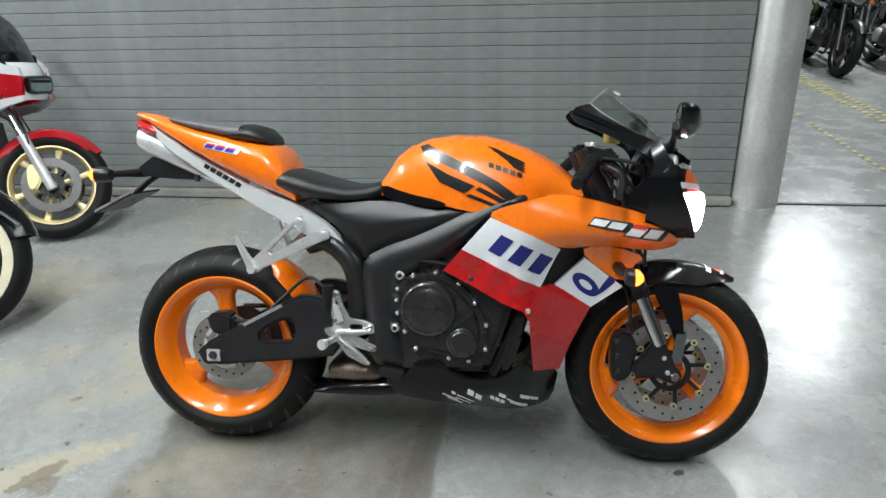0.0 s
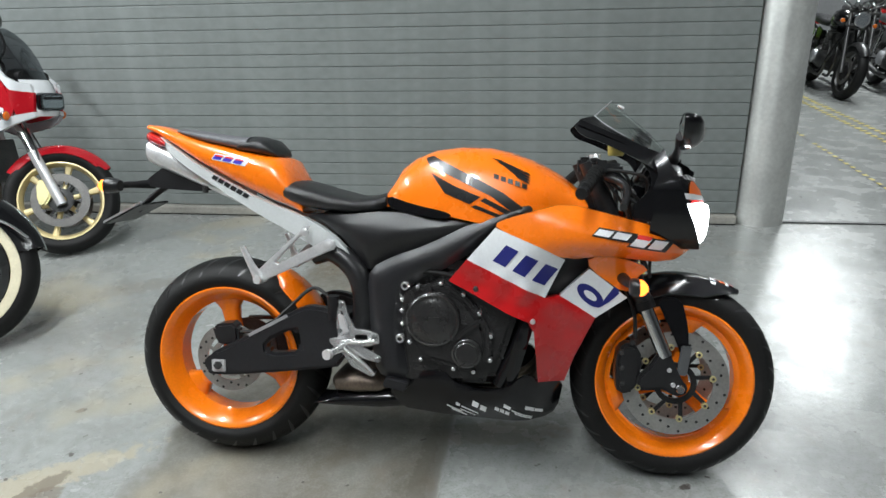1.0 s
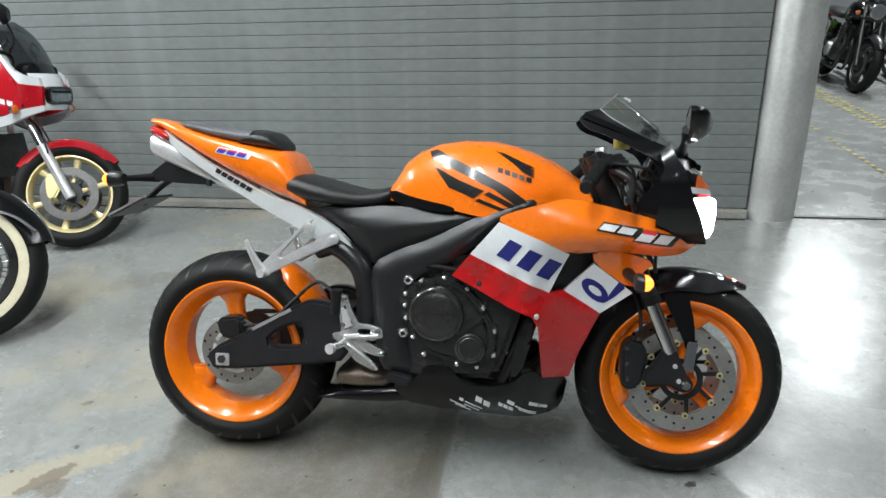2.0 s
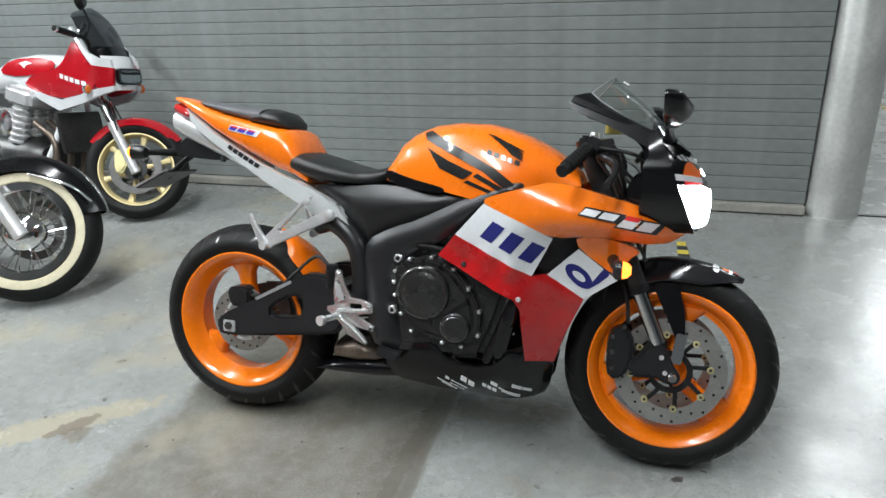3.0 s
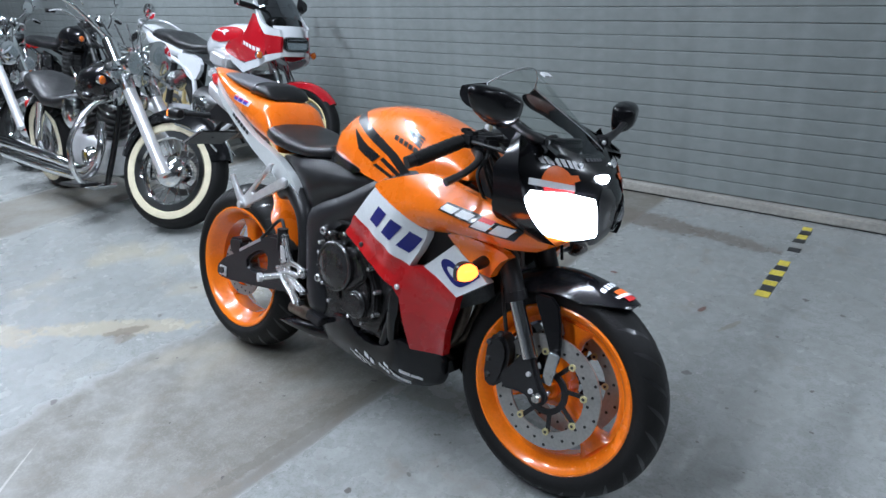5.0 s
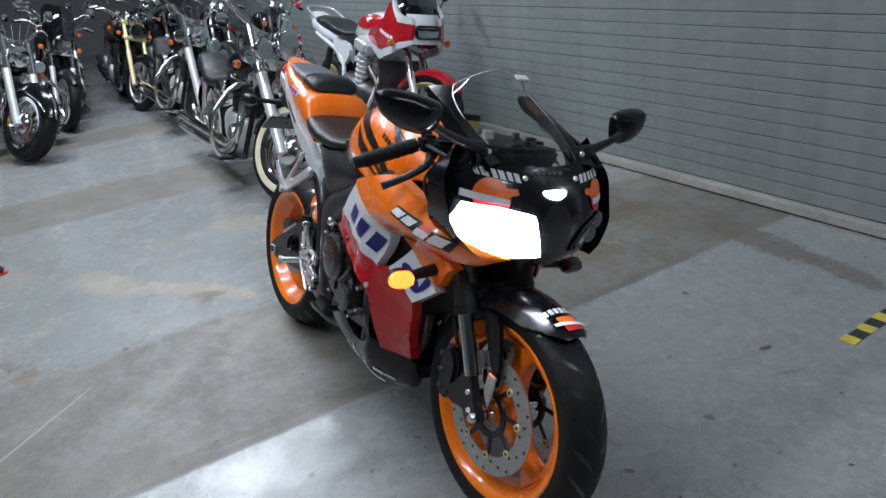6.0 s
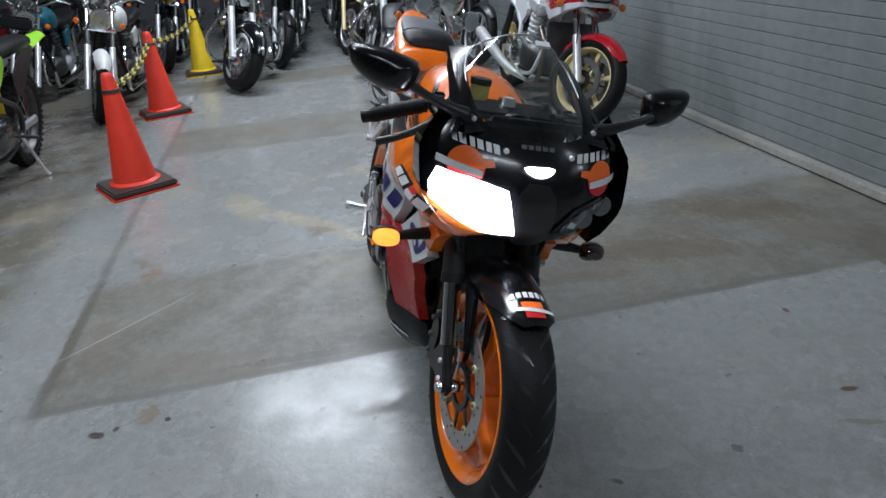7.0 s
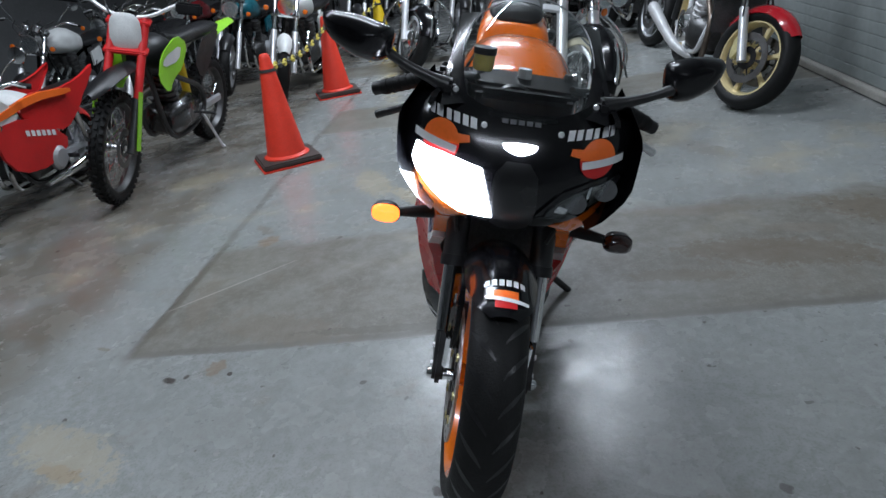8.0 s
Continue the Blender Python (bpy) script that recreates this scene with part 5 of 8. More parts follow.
# --- turn signals
for s in (-1, 1):
    sig = body_loft("turn_signal", [(1.205, 0.612, 0.650, 0.020, 2.4), (1.213, 0.606, 0.656, 0.030, 2.6), (1.228, 0.607, 0.655, 0.034, 2.6)], "satin_black", bike, "black front turn signal on a stalk", m=Matrix.Translation((0, s * 0.270, -0.010)))
    body_loft("lens", [(1.226, 0.609, 0.653, 0.033, 2.6), (1.240, 0.612, 0.650, 0.031, 2.5), (1.250, 0.622, 0.640, 0.022, 2.2)], "amber_lit" if s < 0 else "smoke", sig, "lit amber lens" if s < 0 else "smoked amber lens", m=Matrix.Translation((0, s * 0.270, -0.010)))
    tube("stalk", [(1.196, s * 0.138, 0.630), (1.206, s * 0.200, 0.625), (1.215, s * 0.248, 0.621)], (0.017, 0.014, 0.010), "plastic", sig, segs=10)
    # rear signals
    rear = body_loft("turn_signal", [(-0.285, 0.848, 0.880, 0.016, 2.3), (-0.30, 0.842, 0.886, 0.026, 2.5), (-0.325, 0.840, 0.888, 0.030, 2.6)], "satin_black", bike, "black rear turn signal on a stalk", m=Matrix.Translation((0, s * 0.165, 0)))
    body_loft("lens", [(-0.324, 0.843, 0.885, 0.028, 2.5), (-0.338, 0.846, 0.882, 0.026, 2.4), (-0.348, 0.855, 0.873, 0.016, 2.2)], "amber_lit" if s < 0 else "smoke", rear, "amber lens", m=Matrix.Translation((0, s * 0.165, 0)))
    tube("stalk", [(-0.255, s * 0.03, 0.865), (-0.285, s * 0.09, 0.865), (-0.30, s * 0.145, 0.865)], (0.016, 0.011, 0.010), "plastic", rear, segs=10)

# --- tail end: muffler, tail lamp, plate holder
body_loft("muffler", [(-0.262, 0.940, 1.000, 0.058, 3), (-0.255, 0.930, 1.004, 0.066, 3), (-0.20, 0.905, 0.985, 0.072, 3), (-0.10, 0.865, 0.945, 0.074, 3), (0.05, 0.80, 0.87, 0.06, 2.6)], "alu", bike, "brushed under-seat muffler")
lathe("muffler_outlet", [(0.0, -0.004), (0.036, -0.004), (0.044, 0.004), (0.044, 0.02), (0.0, 0.02)], "dark_steel", bike, "", segs=28, m=pose(-0.262, 0, 0.968, 0, 0, -90))
body_loft("tail_lamp", [(-0.268, 1.000, 1.026, 0.036, 2.6), (-0.262, 0.994, 1.030, 0.050, 2.6), (-0.205, 0.978, 1.010, 0.076, 3), (-0.19, 0.980, 0.998, 0.074, 3)], "red_lens", bike, "red tail lamp under the cowl")
panel("tail_bracket", [(-0.20, 0.925), (-0.10, 0.900), (-0.02, 0.868), (-0.06, 0.845), (-0.16, 0.848), (-0.265, 0.858), (-0.27, 0.876)], lambda x, z: 0.055, "plastic", bike, "", side=-1, thick=0.11)
tube("plate_arm", [(-0.22, 0.0, 0.862), (-0.27, 0.0, 0.83), (-0.33, 0.0, 0.778)], 0.010, "plastic", bike, "")
box("plate_holder", (0.140, 0.170, 0.006), (-0.335, 0.0, 0.772), "plastic", bike, "black empty plate holder", bevel=0.002, turn=(0, -26.5, 0))
box("plate_strip", (0.150, 0.010, 0.010), (-0.335, -0.082, 0.776), "alu_paint", bike, "", bevel=0.003, turn=(0, -26.5, 0))
tube("seat_lock", [(-0.06, -0.075, 0.862), (-0.06, -0.075, 0.842)], 0.009, "dark_steel", bike, "", segs=10)

# --- foot pegs, hangers, controls
for s in (-1, 1):
    hang = prism("peg_hanger", [(0.306, 0.756), (0.284, 0.756), (0.272, 0.738), (0.140, 0.618), (0.130, 0.592), (0.150, 0.580), (0.178, 0.596), (0.348, 0.676), (0.378, 0.688), (0.380, 0.712), (0.356, 0.718), (0.205, 0.640), (0.196, 0.646)], s * 0.156, s * 0.170, "alu", bike, "brushed aluminium passenger peg hanger", bevel=0.003)
    for x, z in ((0.289, 0.736), (0.360, 0.699)):
        lathe("hanger_bolt", [(0.0, 0.158), (0.006, 0.158), (0.012, 0.156), (0.012, 0.15), (0.0, 0.15)], "alu", hang, segs=14, m=Matrix.Translation((x, s * 0.016, z)) @ (Matrix() if s > 0 else pose(0, 0, 0, 0, 0, 180)))
    tube("passenger_peg", [(0.145, s * 0.168, 0.597), (0.125, s * 0.178, 0.640), (0.103, s * 0.184, 0.692)], (0.016, 0.011, 0.008), "alu", hang, "folded passenger foot peg", segs=10)
    tube("peg_pivot", [(0.150, s * 0.145, 0.592), (0.145, s * 0.186, 0.594)], 0.013, "alu", hang, segs=12)
    rs = prism("rear_set", [(0.392, 0.540), (0.408, 0.538), (0.421, 0.496), (0.442, 0.457), (0.479, 0.454), (0.511, 0.443), (0.514, 0.415), (0.483, 0.410), (0.462, 0.405), (0.521, 0.375), (0.510, 0.358), (0.474, 0.366), (0.450, 0.374), (0.500, 0.326), (0.482, 0.318), (0.431, 0.343), (0.406, 0.378), (0.366, 0.410), (0.362, 0.424), (0.390, 0.430), (0.385, 0.470)], s * 0.172, s * 0.184, "polished", bike, "machined aluminium rear-set plate", bevel=0.0025,
               holes=([(0.398, 0.512), (0.409, 0.496), (0.401, 0.478)], [(0.404, 0.460), (0.424, 0.462), (0.420, 0.444), (0.404, 0.442)], [(0.440, 0.440), (0.478, 0.440), (0.478, 0.426), (0.440, 0.424)], [(0.418, 0.386), (0.440, 0.378), (0.430, 0.364)]))
    tube("foot_peg", [(0.410, s * 0.180, 0.402), (0.380, s * 0.255, 0.398)], 0.011, "polished", rs, "knurled aluminium foot peg", segs=14)
    tube("peg_tip", [(0.382, s * 0.250, 0.398), (0.378, s * 0.262, 0.398)], 0.015, "alu", rs, segs=14)
    tube("pedal", [(0.405, s * 0.195, 0.405), (0.440, s * 0.200, 0.380), (0.478, s * 0.203, 0.352), (0.502, s * 0.206, 0.330)], 0.006, "polished", rs, "slim foot lever", segs=10)
    prism("heel_guard", [(0.392, 0.500), (0.408, 0.498), (0.425, 0.450), (0.400, 0.440)], s * 0.186, s * 0.190, "alu", rs, "", bevel=0.001)
    tube("push_rod", [(0.400, s * 0.192, 0.415), (0.450, s * 0.196, 0.420), (0.505, s * 0.196, 0.425)], 0.0045, "polished", rs, "", segs=8)
    tube("link_rod", [(0.396, s * 0.160, 0.52), (0.384, s * 0.160, 0.44)], 0.005, "plastic", rs, "", segs=8)
    for x, z in ((0.500, 0.434), (0.510, 0.368), (0.492, 0.326), (0.400, 0.528), (0.398, 0.452)):
        lathe("set_bolt", [(0.0, 0.192), (0.006, 0.192), (0.009, 0.188), (0.009, 0.165), (0.0, 0.165)], "chrome", rs, segs=12, m=Matrix.Translation((x, 0, z)) @ (Matrix() if s > 0 else pose(0, 0, 0, 0, 0, 180)))
tube("brake_line", [(0.05, -0.09, 0.41), (0.14, -0.125, 0.43), (0.22, -0.12, 0.50), (0.29, -0.115, 0.56), (0.345, -0.14, 0.545), (0.385, -0.15, 0.50)], 0.0055, "cable", bike, "black rear brake hose", segs=8)
prism("rear_caliper", [(-0.045, 0.430), (0.04, 0.440), (0.045, 0.375), (0.0, 0.365), (-0.03, 0.372)], -0.045, -0.100, "satin_black", bike, "black rear caliper", bevel=0.008, round_corners=1)
lathe("rear_master", [(0.0, -0.02), (0.018, -0.02), (0.018, 0.05), (0.0, 0.05)], "plastic", bike, "", segs=14, m=pose(0.372, -0.165, 0.50, 90))
box("swing_badge", (0.14, 0.002, 0.010), (0.16, -0.1455, 0.447), "alu_paint", bike, "silver strip on the swing arm", bevel=0.0, turn=(0, -28, 0))
lathe("sprocket", [(0.0, 0.088), (0.095, 0.088), (0.095, 0.094), (0.0, 0.094)], "dark_steel", bike, "dark steel rear sprocket", segs=42, m=Matrix.Translation(REAR))
for k in (0, 1):
    tube("drive_chain", [(0.0, 0.092, REAR.z + 0.095 - 0.19 * k), (0.45, 0.092, 0.43 - 0.10 * k)], 0.008, "dark_steel", bike, "drive chain run", segs=8)
tube("side_stand", [(0.50, 0.13, 0.300), (0.47, 0.24, 0.16), (0.445, 0.330, 0.084)], (0.014, 0.012, 0.012), "dark_steel", bike, "side stand standing on the floor", segs=10)

# --- inner parts behind the fairing
INNER = [(0.80, 0.60), (0.95, 0.52), (0.985, 0.35), (1.035, 0.345), (1.05, 0.42), (1.10, 0.53), (1.19, 0.60), (1.20, 0.68), (1.05, 0.79), (0.90, 0.76)]
for s in (-1, 1):
    panel("inner_fairing", INNER, lambda x, z: flank(x, z) - 0.045, "plastic", bike, "", side=s, thick=0.0)
    panel("intake_duct", [(1.00, 0.79), (1.10, 0.80), (1.30, 0.74), (1.28, 0.68), (1.10, 0.68)], lambda x, z: 0.12, "plastic", bike, "", side=s, thick=0.05)
    lathe("fairing_bolt", [(0.0, 0.004), (0.006, 0.003), (0.008, 0.0), (0.008, -0.004), (0.0, -0.004)], "alu", bike, "", segs=12, m=Matrix.Translation((0.955, s * (flank(0.955, 0.507) + 0.002), 0.507)) @ (Matrix() if s > 0 else pose(0, 0, 0, 0, 0, 180)))
    lathe("fairing_bolt", [(0.0, 0.004), (0.006, 0.003), (0.008, 0.0), (0.008, -0.004), (0.0, -0.004)], "dark_steel", bike, "", segs=12, m=Matrix.Translation((0.795, s * (flank(0.795, 0.592) + 0.002), 0.592)) @ (Matrix() if s > 0 else pose(0, 0, 0, 0, 0, 180)))
    tube("lower_frame", [(0.86, s * 0.15, 0.30), (0.91, s * 0.165, 0.42), (0.955, s * 0.17, 0.53)], 0.018, "gloss_black", bike, "", segs=10)

# --- colours and marks on the tank, tail and flanks
for s in (-1, 1):
    for o in ([(0.634, 0.954), (0.656, 0.961), (0.794, 0.895), (0.865, 0.858), (0.931, 0.810), (0.901, 0.797), (0.830, 0.849), (0.742, 0.891), (0.647, 0.934)],
              [(0.655, 0.912), (0.724, 0.877), (0.800, 0.846), (0.770, 0.826), (0.698, 0.855)],
              [(0.787, 0.824), (0.875, 0.790), (0.866, 0.783), (0.774, 0.818)], [(0.813, 0.844), (0.901, 0.800), (0.888, 0.791), (0.800, 0.836)]):
        panel("tank_stripe", o, tank_side, "decal_black", bike, "black stripe on the tank", lift=0.0015, thick=0.0, side=s, smooth_rounds=0, step=0.02)
    for k in range(4):
        d = k * 0.0115
        panel("tank_wing", [(0.825 + d * 1.6, 0.957 - d), (0.85 + d * 1.6, 0.951 - d), (0.935, 0.912 - d * 0.7), (0.938, 0.906 - d * 0.7), (0.87 + d, 0.934 - d)], tank_side, "decal_black", bike, "", lift=0.0015, thick=0.0, side=s, smooth_rounds=0, step=0.02)
    for k in range(5):
        x0 = 0.836 + k * 0.020
        z0 = 0.912 - k * 0.0064
        panel("tank_mark", [(x0, z0), (x0 + 0.014, z0 - 0.004), (x0 + 0.014, z0 - 0.017), (x0, z0 - 0.013)], tank_side, "decal_black", bike, "", lift=0.0015, thick=0.0, side=s, smooth_rounds=0, step=0.02)
    panel("tank_skirt", [(0.522, 0.846), (0.60, 0.822), (0.705, 0.802), (0.720, 0.790), (0.690, 0.781), (0.560, 0.800), (0.525, 0.812)], lambda x, z: spl(x, (0.5, 0.56, 0.72), (0.105, 0.128, 0.160)), "gloss_black", bike, "gloss black tank skirt", side=s, thick=0.03)


def block_marks(count, a, c, height, fn, mat, side, name, lift=0.0018, slant=0.25, gap=0.22, slot=None):
    """A row of plain slanted blocks from a to c in x and z, each with a slot."""
    a, c = np.array(a), np.array(c)
    step = (c - a) / count
    up = np.array((-step[1], step[0])) / np.linalg.norm(step) * height
    if up[1] < 0:
        up = -up
    along = step / np.linalg.norm(step)
    for k in range(count):
        p = a + step * k
        w = step * (1 - gap)
        sl = along * height * slant
        panel(name, [p, p + w, p + w + up + sl, p + up + sl], fn, mat, bike, "", lift=lift, thick=0.0, side=side, smooth_rounds=0, step=0.02)
        if slot:
            q = p + w * 0.36 + up * 0.5 + sl * 0.5
            panel(name + "_slot", [q, q + w * 0.34, q + w * 0.34 + up * 0.24 + sl * 0.24, q + up * 0.24 + sl * 0.24], fn, slot, bike, "", lift=lift + 0.0012, thick=0.0, side=side, smooth_rounds=1, step=0.02)


for s in (-1, 1):
    block_marks(3, (0.842, 0.676), (1.004, 0.600), 0.056, flank, "navy", s, "navy_mark", slant=0.25, gap=0.36)
    ring_out = [(1.112 + 0.036 * math.cos(a) - 0.010 * math.sin(a), 0.578 + 0.032 * math.sin(a) - 0.012 * math.cos(a)) for a in np.linspace(0, 2 * math.pi, 22, endpoint=False)]
    ring_in = [(1.112 + 0.017 * math.cos(a) - 0.006 * math.sin(a), 0.578 + 0.014 * math.sin(a) - 0.006 * math.cos(a)) for a in np.linspace(0, 2 * math.pi, 18, endpoint=False)]
    panel("navy_mark", ring_out, flank, "navy", bike, "", lift=0.0018, thick=0.0, side=s, smooth_rounds=0, step=0.02)
    panel("navy_mark_slot", ring_in, flank, "white", bike, "", lift=0.0030, thick=0.0, side=s, smooth_rounds=0, step=0.02)
    panel("navy_mark", [(1.146, 0.548), (1.165, 0.560), (1.192, 0.584), (1.190, 0.596), (1.176, 0.602), (1.150, 0.566)], flank, "navy", bike, "", lift=0.0018, thick=0.0, side=s, smooth_rounds=0)
    block_marks(2, (1.104, 0.752), (1.206, 0.735), 0.026, flank, "decal_black", s, "black_mark", gap=-0.04, slant=0.6)
    block_marks(2, (1.110, 0.756), (1.204, 0.740), 0.017, flank, "decal_white", s, "white_mark", lift=0.003, slant=0.7, gap=0.16)
    block_marks(1, (1.196, 0.724), (1.305, 0.706), 0.034, flank, "decal_black", s, "black_mark", gap=0.0, slant=0.6)
    block_marks(2, (1.204, 0.728), (1.300, 0.712), 0.025, flank, "decal_white", s, "white_mark", lift=0.003, gap=0.18, slant=0.7)
    block_marks(1, (1.222, 0.746), (1.258, 0.740), 0.011, flank, "decal_red", s, "red_mark", lift=0.0042, gap=0.0, slant=0.6)

    def cowl_side(x, z):
        i = [(-0.275, 1.035, 1.052, 0.022), (-0.23, 1.018, 1.048, 0.045), (-0.165, 0.985, 1.032, 0.075), (-0.07, 0.93, 1.003, 0.098), (0.02, 0.883, 0.985, 0.112), (0.10, 0.845, 0.968, 0.122), (0.16, 0.818, 0.958, 0.126), (0.195, 0.805, 0.945, 0.126)]
        lo, hi, hw = [float(np.interp(x, [q[0] for q in i], [q[k] for q in i])) for k in (1, 2, 3)]
        q = min(abs((z - (lo + hi) / 2) / ((hi - lo) / 2)), 0.98)
        return hw * (1 - q ** 3.2) ** (1 / 3.2)
    block_marks(3, (-0.022, 0.945), (0.088, 0.925), 0.020, cowl_side, "decal_white", s, "white_mark", gap=-0.05, slant=0.5)
    block_marks(3, (-0.018, 0.947), (0.084, 0.929), 0.014, cowl_side, "decal_blue", s, "blue_mark", lift=0.003, slant=0.6)
    block_marks(3, (-0.008, 0.955), (0.092, 0.938), 0.005, cowl_side, "decal_red", s, "red_mark", lift=0.0042, slant=0.6)
    block_marks(6, (-0.022, 0.888), (0.100, 0.826), 0.014, tail_side, "decal_black", s, "black_mark", lift=0.0055, slant=0.2)
    for x, z, w, h in ((0.708, 0.232, 0.045, 0.005), (0.722, 0.220, 0.045, 0.005), (0.735, 0.238, 0.012, 0.010), (0.752, 0.232, 0.050, 0.005), (0.748, 0.222, 0.045, 0.004), (0.783, 0.240, 0.018, 0.018), (0.806, 0.228, 0.018, 0.018),
                       (0.850, 0.232, 0.012, 0.012), (0.865, 0.226, 0.012, 0.012), (0.880, 0.220, 0.012, 0.012), (0.876, 0.243, 0.020, 0.012), (0.900, 0.232, 0.060, 0.005), (0.908, 0.222, 0.050, 0.005), (0.938, 0.240, 0.026, 0.012), (0.966, 0.228, 0.024, 0.010)):
        block_marks(1, (x, z - 0.006), (x + w, z - 0.006 - w * 0.45), h, belly, "decal_white", s, "sponsor_mark", lift=0.0015, gap=0.0, slant=-0.2)
# ---- the other motorcycles: shared pieces ----
def steer_matrix(front, rake, degrees):
    axis = Vector((-math.sin(radians(rake)), 0, math.cos(radians(rake))))
    at = front - Vector((math.cos(radians(rake)), 0, math.sin(radians(rake)))) * 0.03
    return Matrix.Translation(at) @ Matrix.Rotation(radians(degrees), 4, axis) @ Matrix.Translation(-at)


def knobs(parent, outer, width, W):
    """Blocky off-road tread as one joined part."""
    bm = bmesh.new()
    for k in range(44):
        a = 2 * math.pi * k / 44
        for j, y in enumerate((-0.38, 0.0, 0.38)):
            aa = a + (0.07 if j == 1 else 0)
            r = outer - (0.0 if j == 1 else 0.010)
            bmesh.ops.create_cube(bm, size=1, matrix=W @ Matrix.Rotation(-aa, 4, "Y") @ Matrix.Translation((r, width * y, 0)) @ Matrix.Diagonal((0.022, width * 0.25, 0.022, 1)))
    tagged(part("knobby_tread", bm, "rubber", parent, "", smooth=False), kind="stuff")


def wheel(parent, name, centre, outer, width, rim_r, m, style="cast", rim_mat="alu_paint", spokes=5, disc=0.0, disc_y=(), wall=None, segs=44, knobby=False, label=""):
    W = m @ Matrix.Translation(centre)
    h = width * 0.38
    hub_mat = "chrome" if style == "wire" else rim_mat
    hub = lathe(name, [(0.0, -0.055), (0.018, -0.055), (0.030, -0.045), (0.045, -0.042), (0.045, -0.030), (0.028, -0.022), (0.028, 0.022), (0.045, 0.030), (0.045, 0.042), (0.030, 0.045), (0.018, 0.055), (0.0, 0.055)], hub_mat, parent, label, segs=24, m=W)
    lathe("tyre", tyre_profile(outer, width, rim_r), "rubber", hub, "black tyre", segs=segs, m=W, closed=True, sharp=60)
    if knobby:
        knobs(hub, outer, width, W)
    lathe("rim", [(rim_r + 0.008, -h), (rim_r - 0.004, -h), (rim_r - 0.014, -h * 0.6), (rim_r - 0.022, 0), (rim_r - 0.014, h * 0.6), (rim_r - 0.004, h), (rim_r + 0.008, h), (rim_r + 0.004, h * 0.8), (rim_r - 0.002, 0), (rim_r + 0.004, -h * 0.8)], rim_mat, hub, "", segs=segs, m=W, closed=True)
    if wall:
        for s in (-1, 1):
            lathe("white_wall", [(wall[0], s * width * 0.455), (wall[0] + 0.004, s * (width * 0.50 + 0.002)), ((wall[0] + wall[1]) / 2, s * (width * 0.50 + 0.004)), (wall[1] - 0.004, s * (width * 0.50 + 0.002)), (wall[1], s * width * 0.455)], "cream", hub, "cream white-wall band", segs=segs, m=W, closed=True)
    if style == "wire":
        first = None
        for k in range(spokes):
            a = 2 * math.pi * k / spokes
            b = a + (0.42 if (k // 2) % 2 else -0.42)
            s = -1 if k % 2 else 1
            p0 = W @ Vector((0.040 * math.cos(b), s * 0.036, 0.040 * math.sin(b)))
            p1 = W @ Vector(((rim_r - 0.018) * math.cos(a), s * 0.006, (rim_r - 0.018) * math.sin(a)))
            tube("spoke", [p0, p1], 0.0022, "chrome", hub, segs=5)
    else:
        for k in range(spokes):
            rings = []
            for r, wid, dep in ((0.03, 0.020, 0.026), (0.08, 0.014, 0.016), (rim_r * 0.6, 0.013, 0.014), (rim_r - 0.016, 0.022, 0.020)):
                rings.append([(r, y, z) for y, z in sellipse(0, 0, dep, wid, 10, 3)])
            loft("spoke", rings, rim_mat, hub, "", m=W @ pose(0, 0, 0, 0, -360 * k / spokes - 20, 0))
    for y in disc_y:
        lathe("brake_disc", [(disc * 0.70, y - 0.0025), (disc, y - 0.0025), (disc, y + 0.0025), (disc * 0.70, y + 0.0025)], "dull_disc", hub, "steel brake disc", segs=40, m=W, closed=True)
        lathe("disc_centre", [(0.03, y - 0.002), (disc * 0.45, y - 0.002), (disc * 0.45, y + 0.002), (0.03, y + 0.002)], "satin_black", hub, "", segs=24, m=W, closed=True)
        if segs >= 48:
            for k in range(6):
                box("carrier_arm", (disc * 0.40, 0.004, 0.012), (0, 0, 0), "satin_black", hub, m=W @ Matrix.Translation((0, y, 0)) @ Matrix.Rotation(-k * math.pi / 3, 4, "Y") @ Matrix.Translation((disc * 0.56, 0, 0)))
    return hub


def arc_guard(name, centre, radius, a0, a1, half, mat, parent, label="", drop=0.04, m=None, taper=0.7):
    rings = []
    for i, a in enumerate(np.linspace(a0, a1, 16)):
        f = min(1.0, taper + (1 - taper) * min(i, 15 - i) / 3)
        ca, sa = math.cos(radians(a)), math.sin(radians(a))
        ring = []
        for k in range(9):
            t = -1 + k / 4
            r = radius - drop * abs(t) ** 2.4
            ring.append((centre.x + r * ca, half * f * t, centre.z + r * sa))
        ring += [(p[0] - 0.004 * ca, p[1] * 0.96, p[2] - 0.004 * sa) for p in ring[::-1]]
        rings.append(ring)
    return loft(name, rings, mat, parent, label, m=m)


